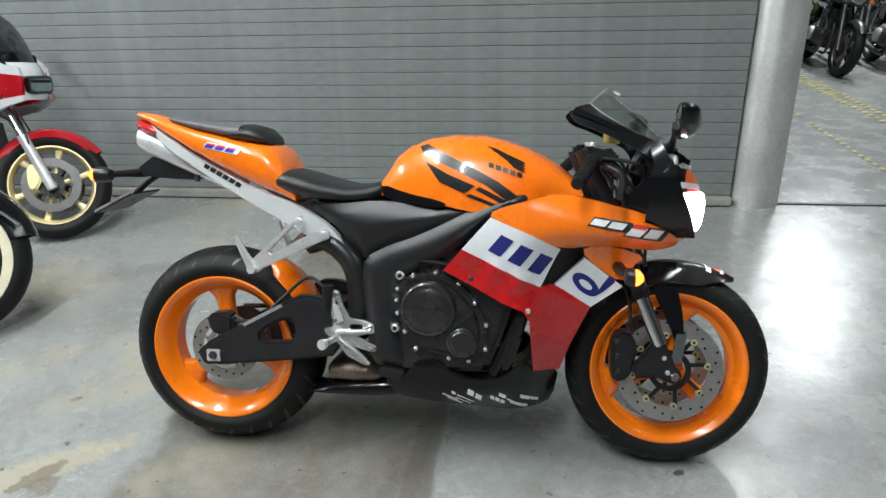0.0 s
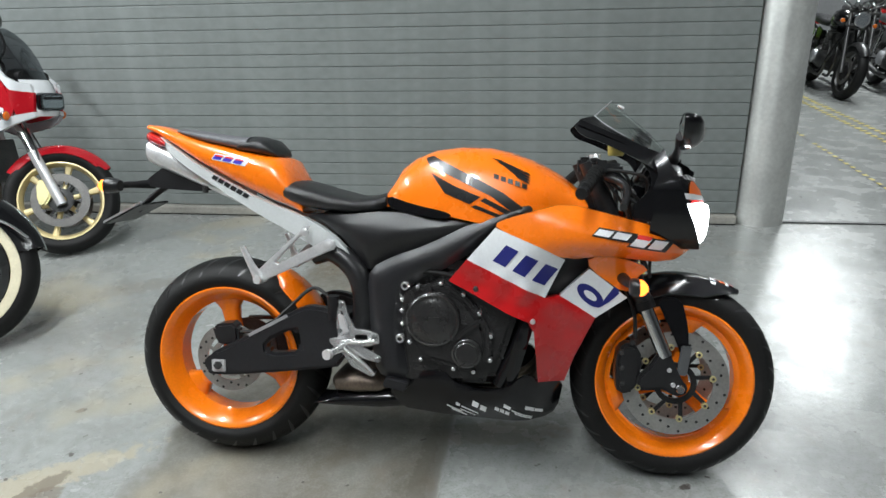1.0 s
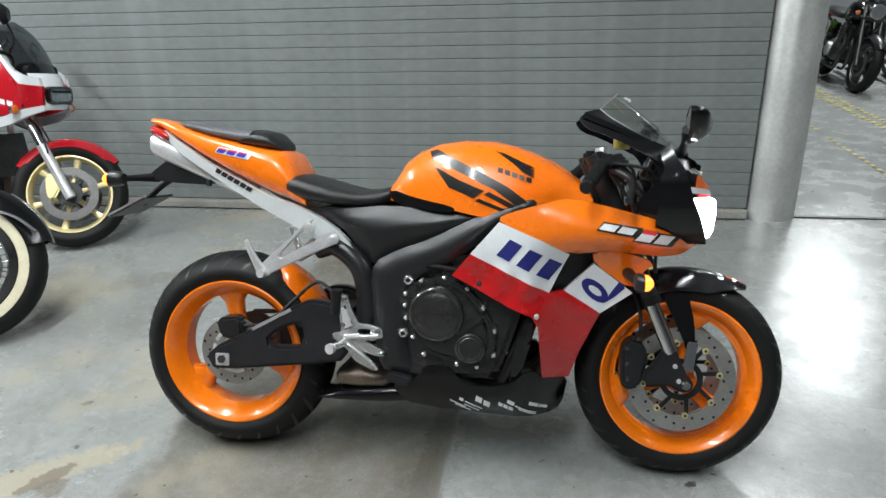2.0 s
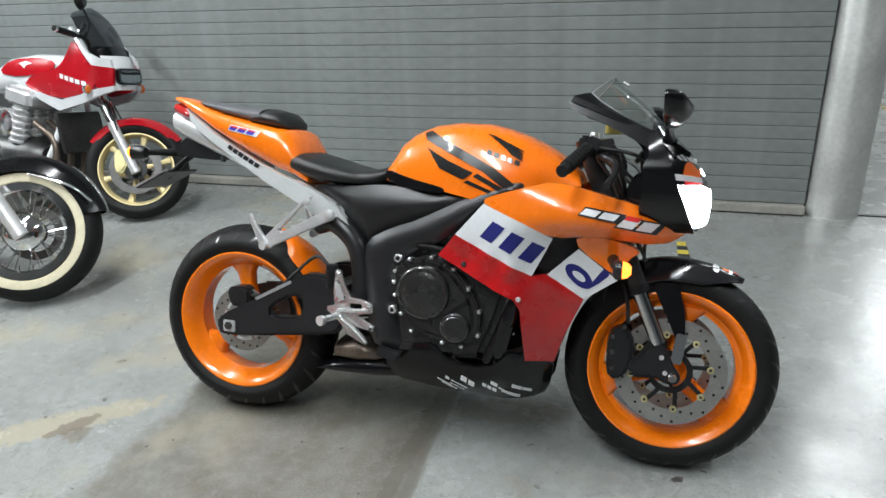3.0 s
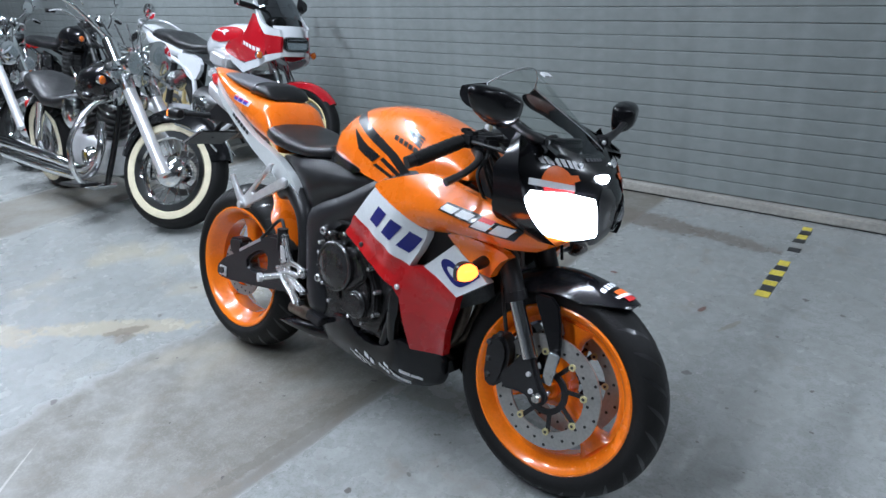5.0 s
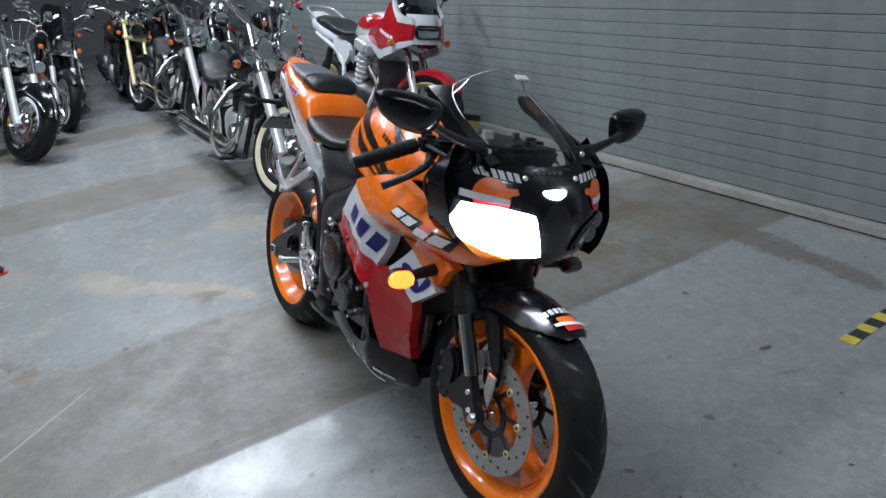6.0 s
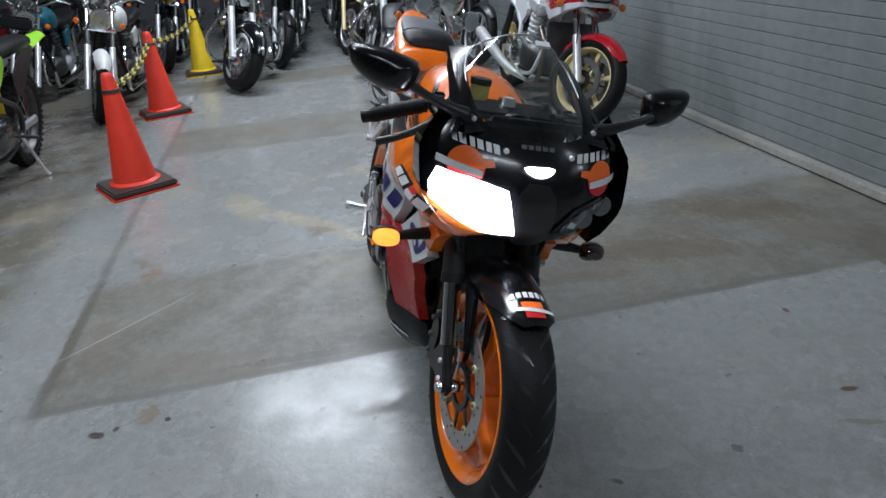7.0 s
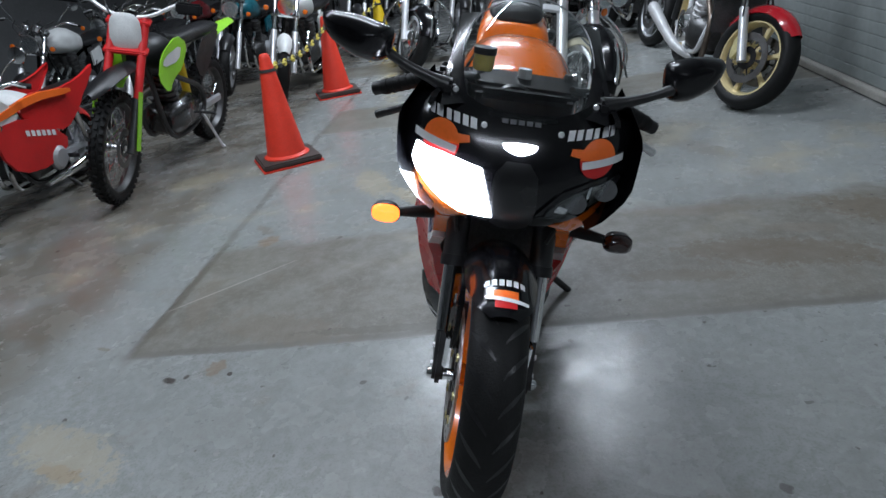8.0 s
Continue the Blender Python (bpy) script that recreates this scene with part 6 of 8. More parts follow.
def fork_legs(parent, front, rake, length, half, mat_low, mat_up, m, radius=0.024, split=0.5):
    d = Vector((-math.sin(radians(rake)), 0, math.cos(radians(rake))))
    for s in (-1, 1):
        f = front + Vector((0.0, s * half, 0))
        tube("fork_slider", [f - d * 0.03, f + d * length * split], radius * 1.25, mat_low, parent, "fork lower leg", segs=14, m=m)
        tube("fork_tube", [f + d * length * split, f + d * length], radius, mat_up, parent, "fork upper tube", segs=14, m=m)
    top = front + d * length
    box("top_yoke", (0.07, half * 2 + 0.07, 0.03), tuple(top - d * 0.02), mat_up, parent, "", bevel=0.008, m=m, turn=(0, rake, 0))
    box("lower_yoke", (0.07, half * 2 + 0.07, 0.03), tuple(top - d * 0.20), mat_up, parent, "", bevel=0.008, m=m, turn=(0, rake, 0))
    return top


def fin_cylinder(parent, base, top, r0, mat, fins=7):
    d = Vector(top) - Vector(base)
    q = d.to_track_quat("Y", "Z").to_matrix().to_4x4()
    prof = [(0.0, 0.0)]
    n = d.length
    for k in range(fins):
        y = n * k / fins
        prof += [(r0 * 0.82, y), (r0, y + n * 0.02), (r0, y + n / fins * 0.45), (r0 * 0.82, y + n / fins * 0.5)]
    prof += [(r0 * 0.85, n), (0.0, n)]
    return lathe("cylinder", prof, mat, parent, "finned cylinder", segs=20, m=Matrix.Translation(base) @ q, sharp=20)


def round_lamp(parent, at, r, m, shell="chrome", lit=False, turn=0.0):
    W = m @ Matrix.Translation(at) @ pose(0, 0, 0, 0, 0, -90) @ pose(0, 0, 0, turn)
    lamp = lathe("headlamp", [(0.0, -r * 1.1), (r * 0.5, -r * 0.95), (r * 0.85, -r * 0.55), (r, 0.0), (r * 1.03, 0.012), (r * 0.93, 0.018)], shell, parent, "round headlamp", segs=28, m=W)
    lathe("reflector", [(0.003, -r * 0.5), (r * 0.6, -r * 0.35), (r * 0.93, 0.010)], "reflector", lamp, "", segs=28, m=W)
    lathe("lens", [(0.0, 0.024), (r * 0.6, 0.021), (r * 0.95, 0.012)], "glass", lamp, "", segs=28, m=W)
    return lamp


def wide_bars(parent, top, m, rise=0.10, half=0.38, back=0.14, mat="chrome", r=0.0125):
    x, y, z = top
    tube("handlebar", [(x - back, -half, z + rise - 0.02), (x - back * 0.5, -half * 0.72, z + rise), (x, -half * 0.25, z + 0.015), (x, half * 0.25, z + 0.015), (x - back * 0.5, half * 0.72, z + rise), (x - back, half, z + rise - 0.02)], r, mat, parent, "handlebar", segs=10, m=m)
    for s in (-1, 1):
        tube("grip", [(x - back * 0.72, s * half * 0.84, z + rise - 0.012), (x - back * 1.02, s * (half + 0.01), z + rise - 0.022)], 0.018, "rubber", parent, "black grip", segs=12, m=m)
        tube("lever", [(x - back * 0.5, s * half * 0.66, z + rise), (x - back * 0.45, s * half * 0.8, z + rise), (x - back * 0.7, s * half, z + rise - 0.02)], 0.006, "alu", parent, "", segs=8, m=m)


def mirrors(parent, at, m, reach=0.34, mat="satin_black", r=0.05):
    x, y, z = at
    for s in (-1, 1):
        mir = lathe("mirror", [(0.0, -0.012), (r * 0.8, -0.010), (r, 0.0), (r * 0.96, 0.012), (0.0, 0.022)], mat, parent, "round mirror", segs=20, m=m @ pose(x - 0.05, s * reach, z + 0.15, 0, 0, -90))
        tube("mirror_stalk", [(x, s * reach * 0.62, z), (x + 0.01, s * reach * 0.8, z + 0.08), (x - 0.04, s * reach, z + 0.145)], 0.0055, mat, mir, "", segs=8, m=m)


def signal(parent, at, m, lens="amber", r=0.026):
    sig = lathe("turn_signal", [(0.0, -r), (r * 0.8, -r * 0.7), (r, 0.0), (r, 0.006), (0.0, 0.006)], "chrome", parent, "turn signal", segs=16, m=m @ Matrix.Translation(at) @ pose(0, 0, 0, 0, 0, -90))
    lathe("lens", [(0.0, 0.016), (r * 0.7, 0.013), (r * 0.95, 0.005)], lens, sig, "", segs=16, m=m @ Matrix.Translation(at) @ pose(0, 0, 0, 0, 0, -90))


# ---- black cruiser with white-wall tyres ----
def build_cruiser(place, body, steer, label, wall=True, group="", wire=40, rim="chrome", bags=False):
    c = thing("cruiser_motorcycle", place, label, "motorcycle", group)
    F, R = Vector((1.62, 0, 0.325)), Vector((0, 0, 0.315))
    RK = 35
    S = steer_matrix(F, RK, steer)
    wheel(c, "front_wheel", F, 0.325, 0.130, 0.213, S, "wire", rim, wire, 0.13, (0.065,), (0.226, 0.272) if wall else None, label="chrome spoked front wheel")
    lathe("rim_band", [(0.182, -0.052), (0.190, -0.060), (0.224, -0.066), (0.224, -0.058), (0.190, -0.050)], "chrome", c, "wide polished chrome rim", segs=48, m=S @ Matrix.Translation(F), closed=True)
    lathe("hub_cap", [(0.0, -0.108), (0.030, -0.108), (0.050, -0.100), (0.078, -0.086), (0.090, -0.070), (0.090, -0.04), (0.0, -0.04)], "chrome", c, "polished hub cap", segs=28, m=S @ Matrix.Translation(F))
    wheel(c, "rear_wheel", R, 0.315, 0.140, 0.205, Matrix(), "cast", rim, 5, 0.13, (-0.07,), (0.215, 0.275) if wall else None, label="rear wheel with wide tyre")
    g = arc_guard("front_mudguard", F, 0.362, 18, 172, 0.090, body, c, "deep painted front mudguard", drop=0.085, m=S, taper=0.85)
    arc_guard("guard_trim", F, 0.366, 16, 60, 0.012, "chrome", g, "chrome trim", drop=0.004, m=S)
    for s in (-1, 1):
        tube("guard_rail", [F + Vector((0.30, s * 0.088, 0.145)), F + Vector((0.20, s * 0.094, 0.215)), F + Vector((0.02, s * 0.096, 0.262))], 0.006, "chrome", g, "chrome side rail", segs=8, m=S)
    arc_guard("rear_mudguard", R, 0.365, 40, 185, 0.105, body, c, "painted rear mudguard", drop=0.09)
    d = Vector((-math.sin(radians(RK)), 0, math.cos(radians(RK))))
    top = fork_legs(c, F, RK, 0.82, 0.115, "alu", "chrome", S, 0.027, 0.62)
    for s in (-1, 1):
        tube("fork_cover", [F + Vector((0, s * 0.115, 0)) + d * 0.50, F + Vector((0, s * 0.115, 0)) + d * 0.82], 0.037, "chrome", c, "chrome fork cover", segs=16, m=S)
    round_lamp(c, top + Vector((0.14, 0, -0.13)), 0.088, S)
    for s in (-1, 1):
        round_lamp(c, top + Vector((0.13, s * 0.19, -0.17)), 0.052, S)
        signal(c, top + Vector((0.10, s * 0.24, -0.24)), S)
    for s in (-1, 1):
        lathe("horn", [(0.0, -0.03), (0.03, -0.03), (0.045, 0.0), (0.05, 0.012), (0.02, 0.02), (0.0, 0.02)], "chrome", c, "round chrome horn", segs=24, m=S @ Matrix.Translation(top + Vector((0.10, s * 0.10, -0.30))) @ pose(0, 0, 0, 0, 0, -90))
    body_loft("nacelle", [(top.x - 0.02, top.z - 0.20, top.z - 0.04, 0.10, 2.6), (top.x + 0.05, top.z - 0.24, top.z - 0.02, 0.13, 2.4), (top.x + 0.12, top.z - 0.22, top.z - 0.05, 0.11, 2.4)], "chrome", c, "chrome lamp nacelle", m=S)
    tube("lamp_bar", [top + Vector((0.08, -0.22, -0.19)), top + Vector((0.10, 0, -0.17)), top + Vector((0.08, 0.22, -0.19))], 0.012, "chrome", c, "", segs=10, m=S)
    wide_bars(c, tuple(top), S, rise=0.16, half=0.42, back=0.30)
    mirrors(c, (top.x - 0.1, 0, top.z + 0.16), S, 0.36, "chrome")
    # body
    body_loft("fuel_tank", [(0.66, 0.70, 0.74, 0.05, 2.2), (0.70, 0.66, 0.80, 0.10, 2.4), (0.82, 0.64, 0.87, 0.15, 2.4), (0.98, 0.66, 0.90, 0.165, 2.4), (1.10, 0.70, 0.90, 0.14, 2.4), (1.18, 0.76, 0.87, 0.09, 2.2), (1.21, 0.79, 0.84, 0.04, 2.2)], body, c, "teardrop fuel tank")
    body_loft("tank_console", [(0.72, 0.82, 0.845, 0.03, 2.4), (0.85, 0.87, 0.895, 0.045, 2.4), (1.02, 0.895, 0.92, 0.045, 2.4), (1.12, 0.88, 0.905, 0.03, 2.4)], "chrome", c, "chrome tank console")
    body_loft("seat", [(-0.12, 0.70, 0.74, 0.08, 2.4), (-0.05, 0.66, 0.80, 0.13, 2.6), (0.10, 0.63, 0.78, 0.15, 2.6), (0.20, 0.60, 0.74, 0.16, 2.6), (0.32, 0.58, 0.69, 0.18, 2.6), (0.48, 0.58, 0.68, 0.17, 2.6), (0.62, 0.62, 0.70, 0.12, 2.6), (0.68, 0.64, 0.70, 0.08, 2.4)], "vinyl", c, "stepped black leather seat")
    engine_box = body_loft("crankcase", [(0.55, 0.22, 0.46, 0.10, 3), (0.60, 0.20, 0.48, 0.13, 3), (0.95, 0.20, 0.44, 0.13, 3), (1.02, 0.22, 0.40, 0.10, 3)], "alu", c, "polished crankcase")
    fin_cylinder(c, (0.74, 0, 0.42), (0.62, 0, 0.68), 0.095, "dark_steel")
    fin_cylinder(c, (0.86, 0, 0.40), (1.00, 0, 0.66), 0.095, "dark_steel")
    for x, z, q in ((0.60, 0.70, 25), (1.02, 0.68, -28)):
        box("rocker_cover", (0.17, 0.15, 0.07), (x, 0, z), "chrome", c, "chrome rocker cover", bevel=0.025, turn=(0, -q, 0))
    lathe("air_cleaner", [(0.0, -0.235), (0.05, -0.232), (0.088, -0.215), (0.092, -0.18), (0.085, -0.14), (0.0, -0.14)], "chrome", c, "round chrome air cleaner", segs=32, m=Matrix.Translation((0.83, 0, 0.60)))
    lathe("timing_cover", [(0.0, -0.175), (0.05, -0.172), (0.065, -0.15), (0.07, -0.12), (0.0, -0.12)], "chrome", c, "", segs=28, m=Matrix.Translation((0.88, 0, 0.33)))
    lathe("primary_cover", [(0.0, 0.175), (0.12, 0.172), (0.14, 0.15), (0.14, 0.12), (0.0, 0.12)], "chrome", c, "", segs=28, m=Matrix.Translation((0.62, 0, 0.36)))
    for k, dz in enumerate((0.0, 0.075)):
        tube("exhaust_pipe", [(1.05, -0.12, 0.56 - dz), (1.10, -0.17, 0.40), (0.95, -0.20, 0.24 + dz * 0.5), (0.5, -0.21, 0.21 + dz), (-0.35, -0.22, 0.22 + dz)], (0.022, 0.024, 0.026, 0.036, 0.042), "chrome", c, "chrome exhaust pipe", segs=14)
    for s in (-1, 1):
        tube("crash_bar", [(1.10, s * 0.05, 0.70), (1.12, s * 0.20, 0.66), (1.14, s * 0.34, 0.50), (1.14, s * 0.35, 0.32), (1.10, s * 0.26, 0.20), (1.04, s * 0.08, 0.17)], 0.016, "chrome", c, "chrome crash bar", segs=12)
        box("foot_board", (0.32, 0.11, 0.018), (0.98, s * 0.27, 0.20), "satin_black", c, "black rubber foot board", bevel=0.006, turn=(0, -6, 0))
        tube("frame_tube", [(1.22, s * 0.03, 0.82), (1.10, s * 0.12, 0.30), (0.95, s * 0.13, 0.16), (0.35, s * 0.13, 0.17), (0.05, s * 0.12, 0.32)], 0.018, "gloss_black", c, "black frame tube", segs=10)
        tube("rear_shock", [(0.10, s * 0.14, 0.36), (0.22, s * 0.14, 0.62)], 0.028, "chrome", c, "chrome rear shock", segs=12)
    tube("backbone", [(1.22, 0, 0.85), (0.8, 0, 0.74), (0.3, 0, 0.62), (0.05, 0, 0.55)], 0.022, "gloss_black", c, "", segs=10)
    tube("side_stand", [(0.80, 0.13, 0.18), (0.70, 0.27, 0.075)], 0.013, "dark_steel", c, "", segs=8)
    box("horn_cover", (0.05, 0.05, 0.12), (0.80, 0.17, 0.56), "chrome", c, "", bevel=0.015)
    for k in range(6):
        a = -0.18 + 0.07 * k
        tube("cable", [(top.x - 0.1, a, top.z + 0.12), (top.x + 0.04, a * 0.6, top.z - 0.05), (1.12, a * 0.5, 0.72)], 0.005, "cable", c, "", segs=6)
    body_loft("tail_lamp", [(-0.36, 0.52, 0.56, 0.03, 2.4), (-0.34, 0.50, 0.58, 0.05, 2.4), (-0.30, 0.52, 0.57, 0.04, 2.4)], "red_lens", c, "red tail lamp")
    if bags:
        for s in (-1, 1):
            body_loft("saddlebag", [(-0.45, 0.36, 0.56, 0.06, 3), (-0.42, 0.30, 0.60, 0.10, 3.4), (0.08, 0.30, 0.62, 0.10, 3.4), (0.14, 0.38, 0.60, 0.06, 3)], "vinyl", c, "black saddlebag", m=Matrix.Translation((0, s * 0.27, 0)))
    return c


# ---- plain naked motorcycle, used along the rows ----
def build_naked(place, body, steer, label, fork_mat="alu", upper="chrome", wire=0, rim="alu_paint", group="", guard="satin_black", lamp="chrome", screen=False, small=False, seat="vinyl", engine_mat="dark_steel", pipes="chrome"):
    c = thing("motorcycle", place, label, "motorcycle", group)
    k = 0.8 if small else 1.0
    F, R = Vector((1.43 * k, 0, 0.30 * k)), Vector((0, 0, 0.30 * k))
    S = steer_matrix(F, 26, steer)
    wheel(c, "front_wheel", F, 0.30 * k, 0.11, 0.218 * k, S, "wire" if wire else "cast", rim, wire or 6, 0.145 * k, (-0.062, 0.062), label="front wheel with disc brake", segs=36)
    wheel(c, "rear_wheel", R, 0.30 * k, 0.14, 0.215 * k, Matrix(), "wire" if wire else "cast", rim, wire or 6, 0.12 * k, (-0.07,), label="rear wheel", segs=36)
    arc_guard("front_mudguard", F, 0.325 * k, 40, 140, 0.068, guard, c, "front mudguard", drop=0.05, m=S)
    arc_guard("rear_mudguard", R, 0.345 * k, 60, 170, 0.085, guard, c, "", drop=0.06)
    top = fork_legs(c, F, 26, 0.72 * k, 0.098, fork_mat, upper, S, 0.021, 0.5)
    round_lamp(c, top + Vector((0.13, 0, -0.10)), 0.085 * k, S, lamp)
    for s in (-1, 1):
        signal(c, top + Vector((0.08, s * 0.18, -0.14)), S)
        lathe("gauge", [(0.0, 0.02), (0.036, 0.02), (0.042, 0.012), (0.042, -0.04), (0.0, -0.05)], "chrome", c, "round gauge", segs=18, m=S @ pose(top.x + 0.03, s * 0.05, top.z + 0.05, 90) @ pose(0, 0, 0, -30))
        tube("frame_tube", [(1.06 * k, s * 0.03, 0.80 * k), (0.98 * k, s * 0.13, 0.40 * k), (0.80 * k, s * 0.14, 0.22 * k), (0.42 * k, s * 0.13, 0.24 * k), (0.36 * k, s * 0.12, 0.55 * k), (-0.15 * k, s * 0.10, 0.70 * k)], 0.017, "gloss_black", c, "black frame tube", segs=8)
        tube("rear_shock", [(0.03 * k, s * 0.13, 0.36 * k), (0.12 * k, s * 0.12, 0.66 * k)], 0.026, "chrome", c, "rear shock", segs=10)
        box("swing_arm", (0.48 * k, 0.03, 0.05), (0.22 * k, s * 0.10, 0.32 * k), "alu_paint", c, "swing arm", bevel=0.008)
        tube("foot_peg", [(0.46 * k, s * 0.14, 0.34 * k), (0.44 * k, s * 0.26, 0.34 * k)], 0.013, "rubber", c, "", segs=8)
        box("side_cover", (0.22 * k, 0.02, 0.16 * k), (0.32 * k, s * 0.125, 0.60 * k), body, c, "painted side cover", bevel=0.012, turn=(0, 10, 0))
    wide_bars(c, tuple(top), S, rise=0.09, half=0.37 * k, back=0.12)
    mirrors(c, (top.x - 0.05, 0, top.z + 0.10), S, 0.34 * k, "chrome")
    body_loft("fuel_tank", [(0.46 * k, 0.70 * k, 0.76 * k, 0.06, 2.4), (0.52 * k, 0.68 * k, 0.86 * k, 0.11, 2.6), (0.70 * k, 0.68 * k, 0.93 * k, 0.145, 2.6), (0.86 * k, 0.70 * k, 0.94 * k, 0.15, 2.6), (0.98 * k, 0.74 * k, 0.90 * k, 0.12, 2.5), (1.03 * k, 0.78 * k, 0.85 * k, 0.06, 2.3)], body, c, "painted fuel tank")
    body_loft("seat", [(-0.30 * k, 0.76 * k, 0.80 * k, 0.07, 2.5), (-0.25 * k, 0.72 * k, 0.83 * k, 0.11, 2.8), (0.0, 0.71 * k, 0.82 * k, 0.13, 2.8), (0.25 * k, 0.70 * k, 0.79 * k, 0.13, 2.8), (0.44 * k, 0.70 * k, 0.78 * k, 0.10, 2.6), (0.50 * k, 0.72 * k, 0.78 * k, 0.06, 2.4)], seat, c, "black dual seat")
    body_loft("crankcase", [(0.40 * k, 0.27 * k, 0.44 * k, 0.12, 3), (0.46 * k, 0.23 * k, 0.50 * k, 0.17, 3), (0.84 * k, 0.23 * k, 0.46 * k, 0.19, 3), (0.90 * k, 0.27 * k, 0.42 * k, 0.14, 3)], engine_mat, c, "engine crankcase")
    for j in range(2 if small else 4):
        y = (-0.12 + 0.08 * j) if not small else (-0.04 + 0.08 * j)
        fin_cylinder(c, (0.72 * k, y, 0.44 * k), (0.78 * k, y, 0.68 * k), 0.052, engine_mat, 6)
        tube("header_pipe", [(0.84 * k, y, 0.56 * k), (0.95 * k, y * 1.1, 0.44 * k), (0.90 * k, y * 1.2, 0.20 * k), (0.70 * k, y * 1.2, 0.17 * k)], 0.018, pipes, c, "header pipe", segs=8)
    for s in (-1, 1):
        tube("silencer", [(0.70 * k, s * 0.14, 0.17 * k), (0.35 * k, s * 0.19, 0.22 * k), (-0.35 * k, s * 0.21, 0.34 * k)], (0.02, 0.034, 0.045), pipes, c, "silencer", segs=12)
        lathe("engine_cover", [(0.0, 0.22), (0.06, 0.218), (0.08, 0.20), (0.08, 0.15), (0.0, 0.15)], "alu_paint", c, "", segs=22, m=Matrix.Translation((0.58 * k, 0, 0.36 * k)) @ (Matrix() if s > 0 else pose(0, 0, 0, 0, 0, 180)))
    body_loft("tail_lamp", [(-0.42 * k, 0.70 * k, 0.74 * k, 0.04, 2.4), (-0.40 * k, 0.68 * k, 0.76 * k, 0.06, 2.4), (-0.36 * k, 0.69 * k, 0.75 * k, 0.05, 2.4)], "red_lens", c, "red tail lamp")
    tube("side_stand", [(0.50 * k, 0.12, 0.22 * k), (0.44 * k, 0.24, 0.055)], 0.011, "dark_steel", c, "", segs=8)
    for j in range(4):
        a = -0.12 + 0.08 * j
        tube("cable", [(top.x - 0.04, a * 1.6, top.z + 0.09), (top.x + 0.10, a, top.z + 0.02), (1.02 * k, a * 0.5, 0.74 * k)], 0.0048, "cable", c, "", segs=6)
    if screen:
        rings = []
        for z, x, hw in ((-0.05, 0.19, 0.14), (0.08, 0.15, 0.17), (0.22, 0.06, 0.15), (0.28, 0.01, 0.09)):
            rings.append([(top.x + x - 0.10 * q * q, hw * q, top.z + z) for q in np.linspace(-1, 1, 11)])
        loft("windscreen", rings, "screen_dark", c, "smoked windscreen", closed=False, caps=False, m=S)
    return c


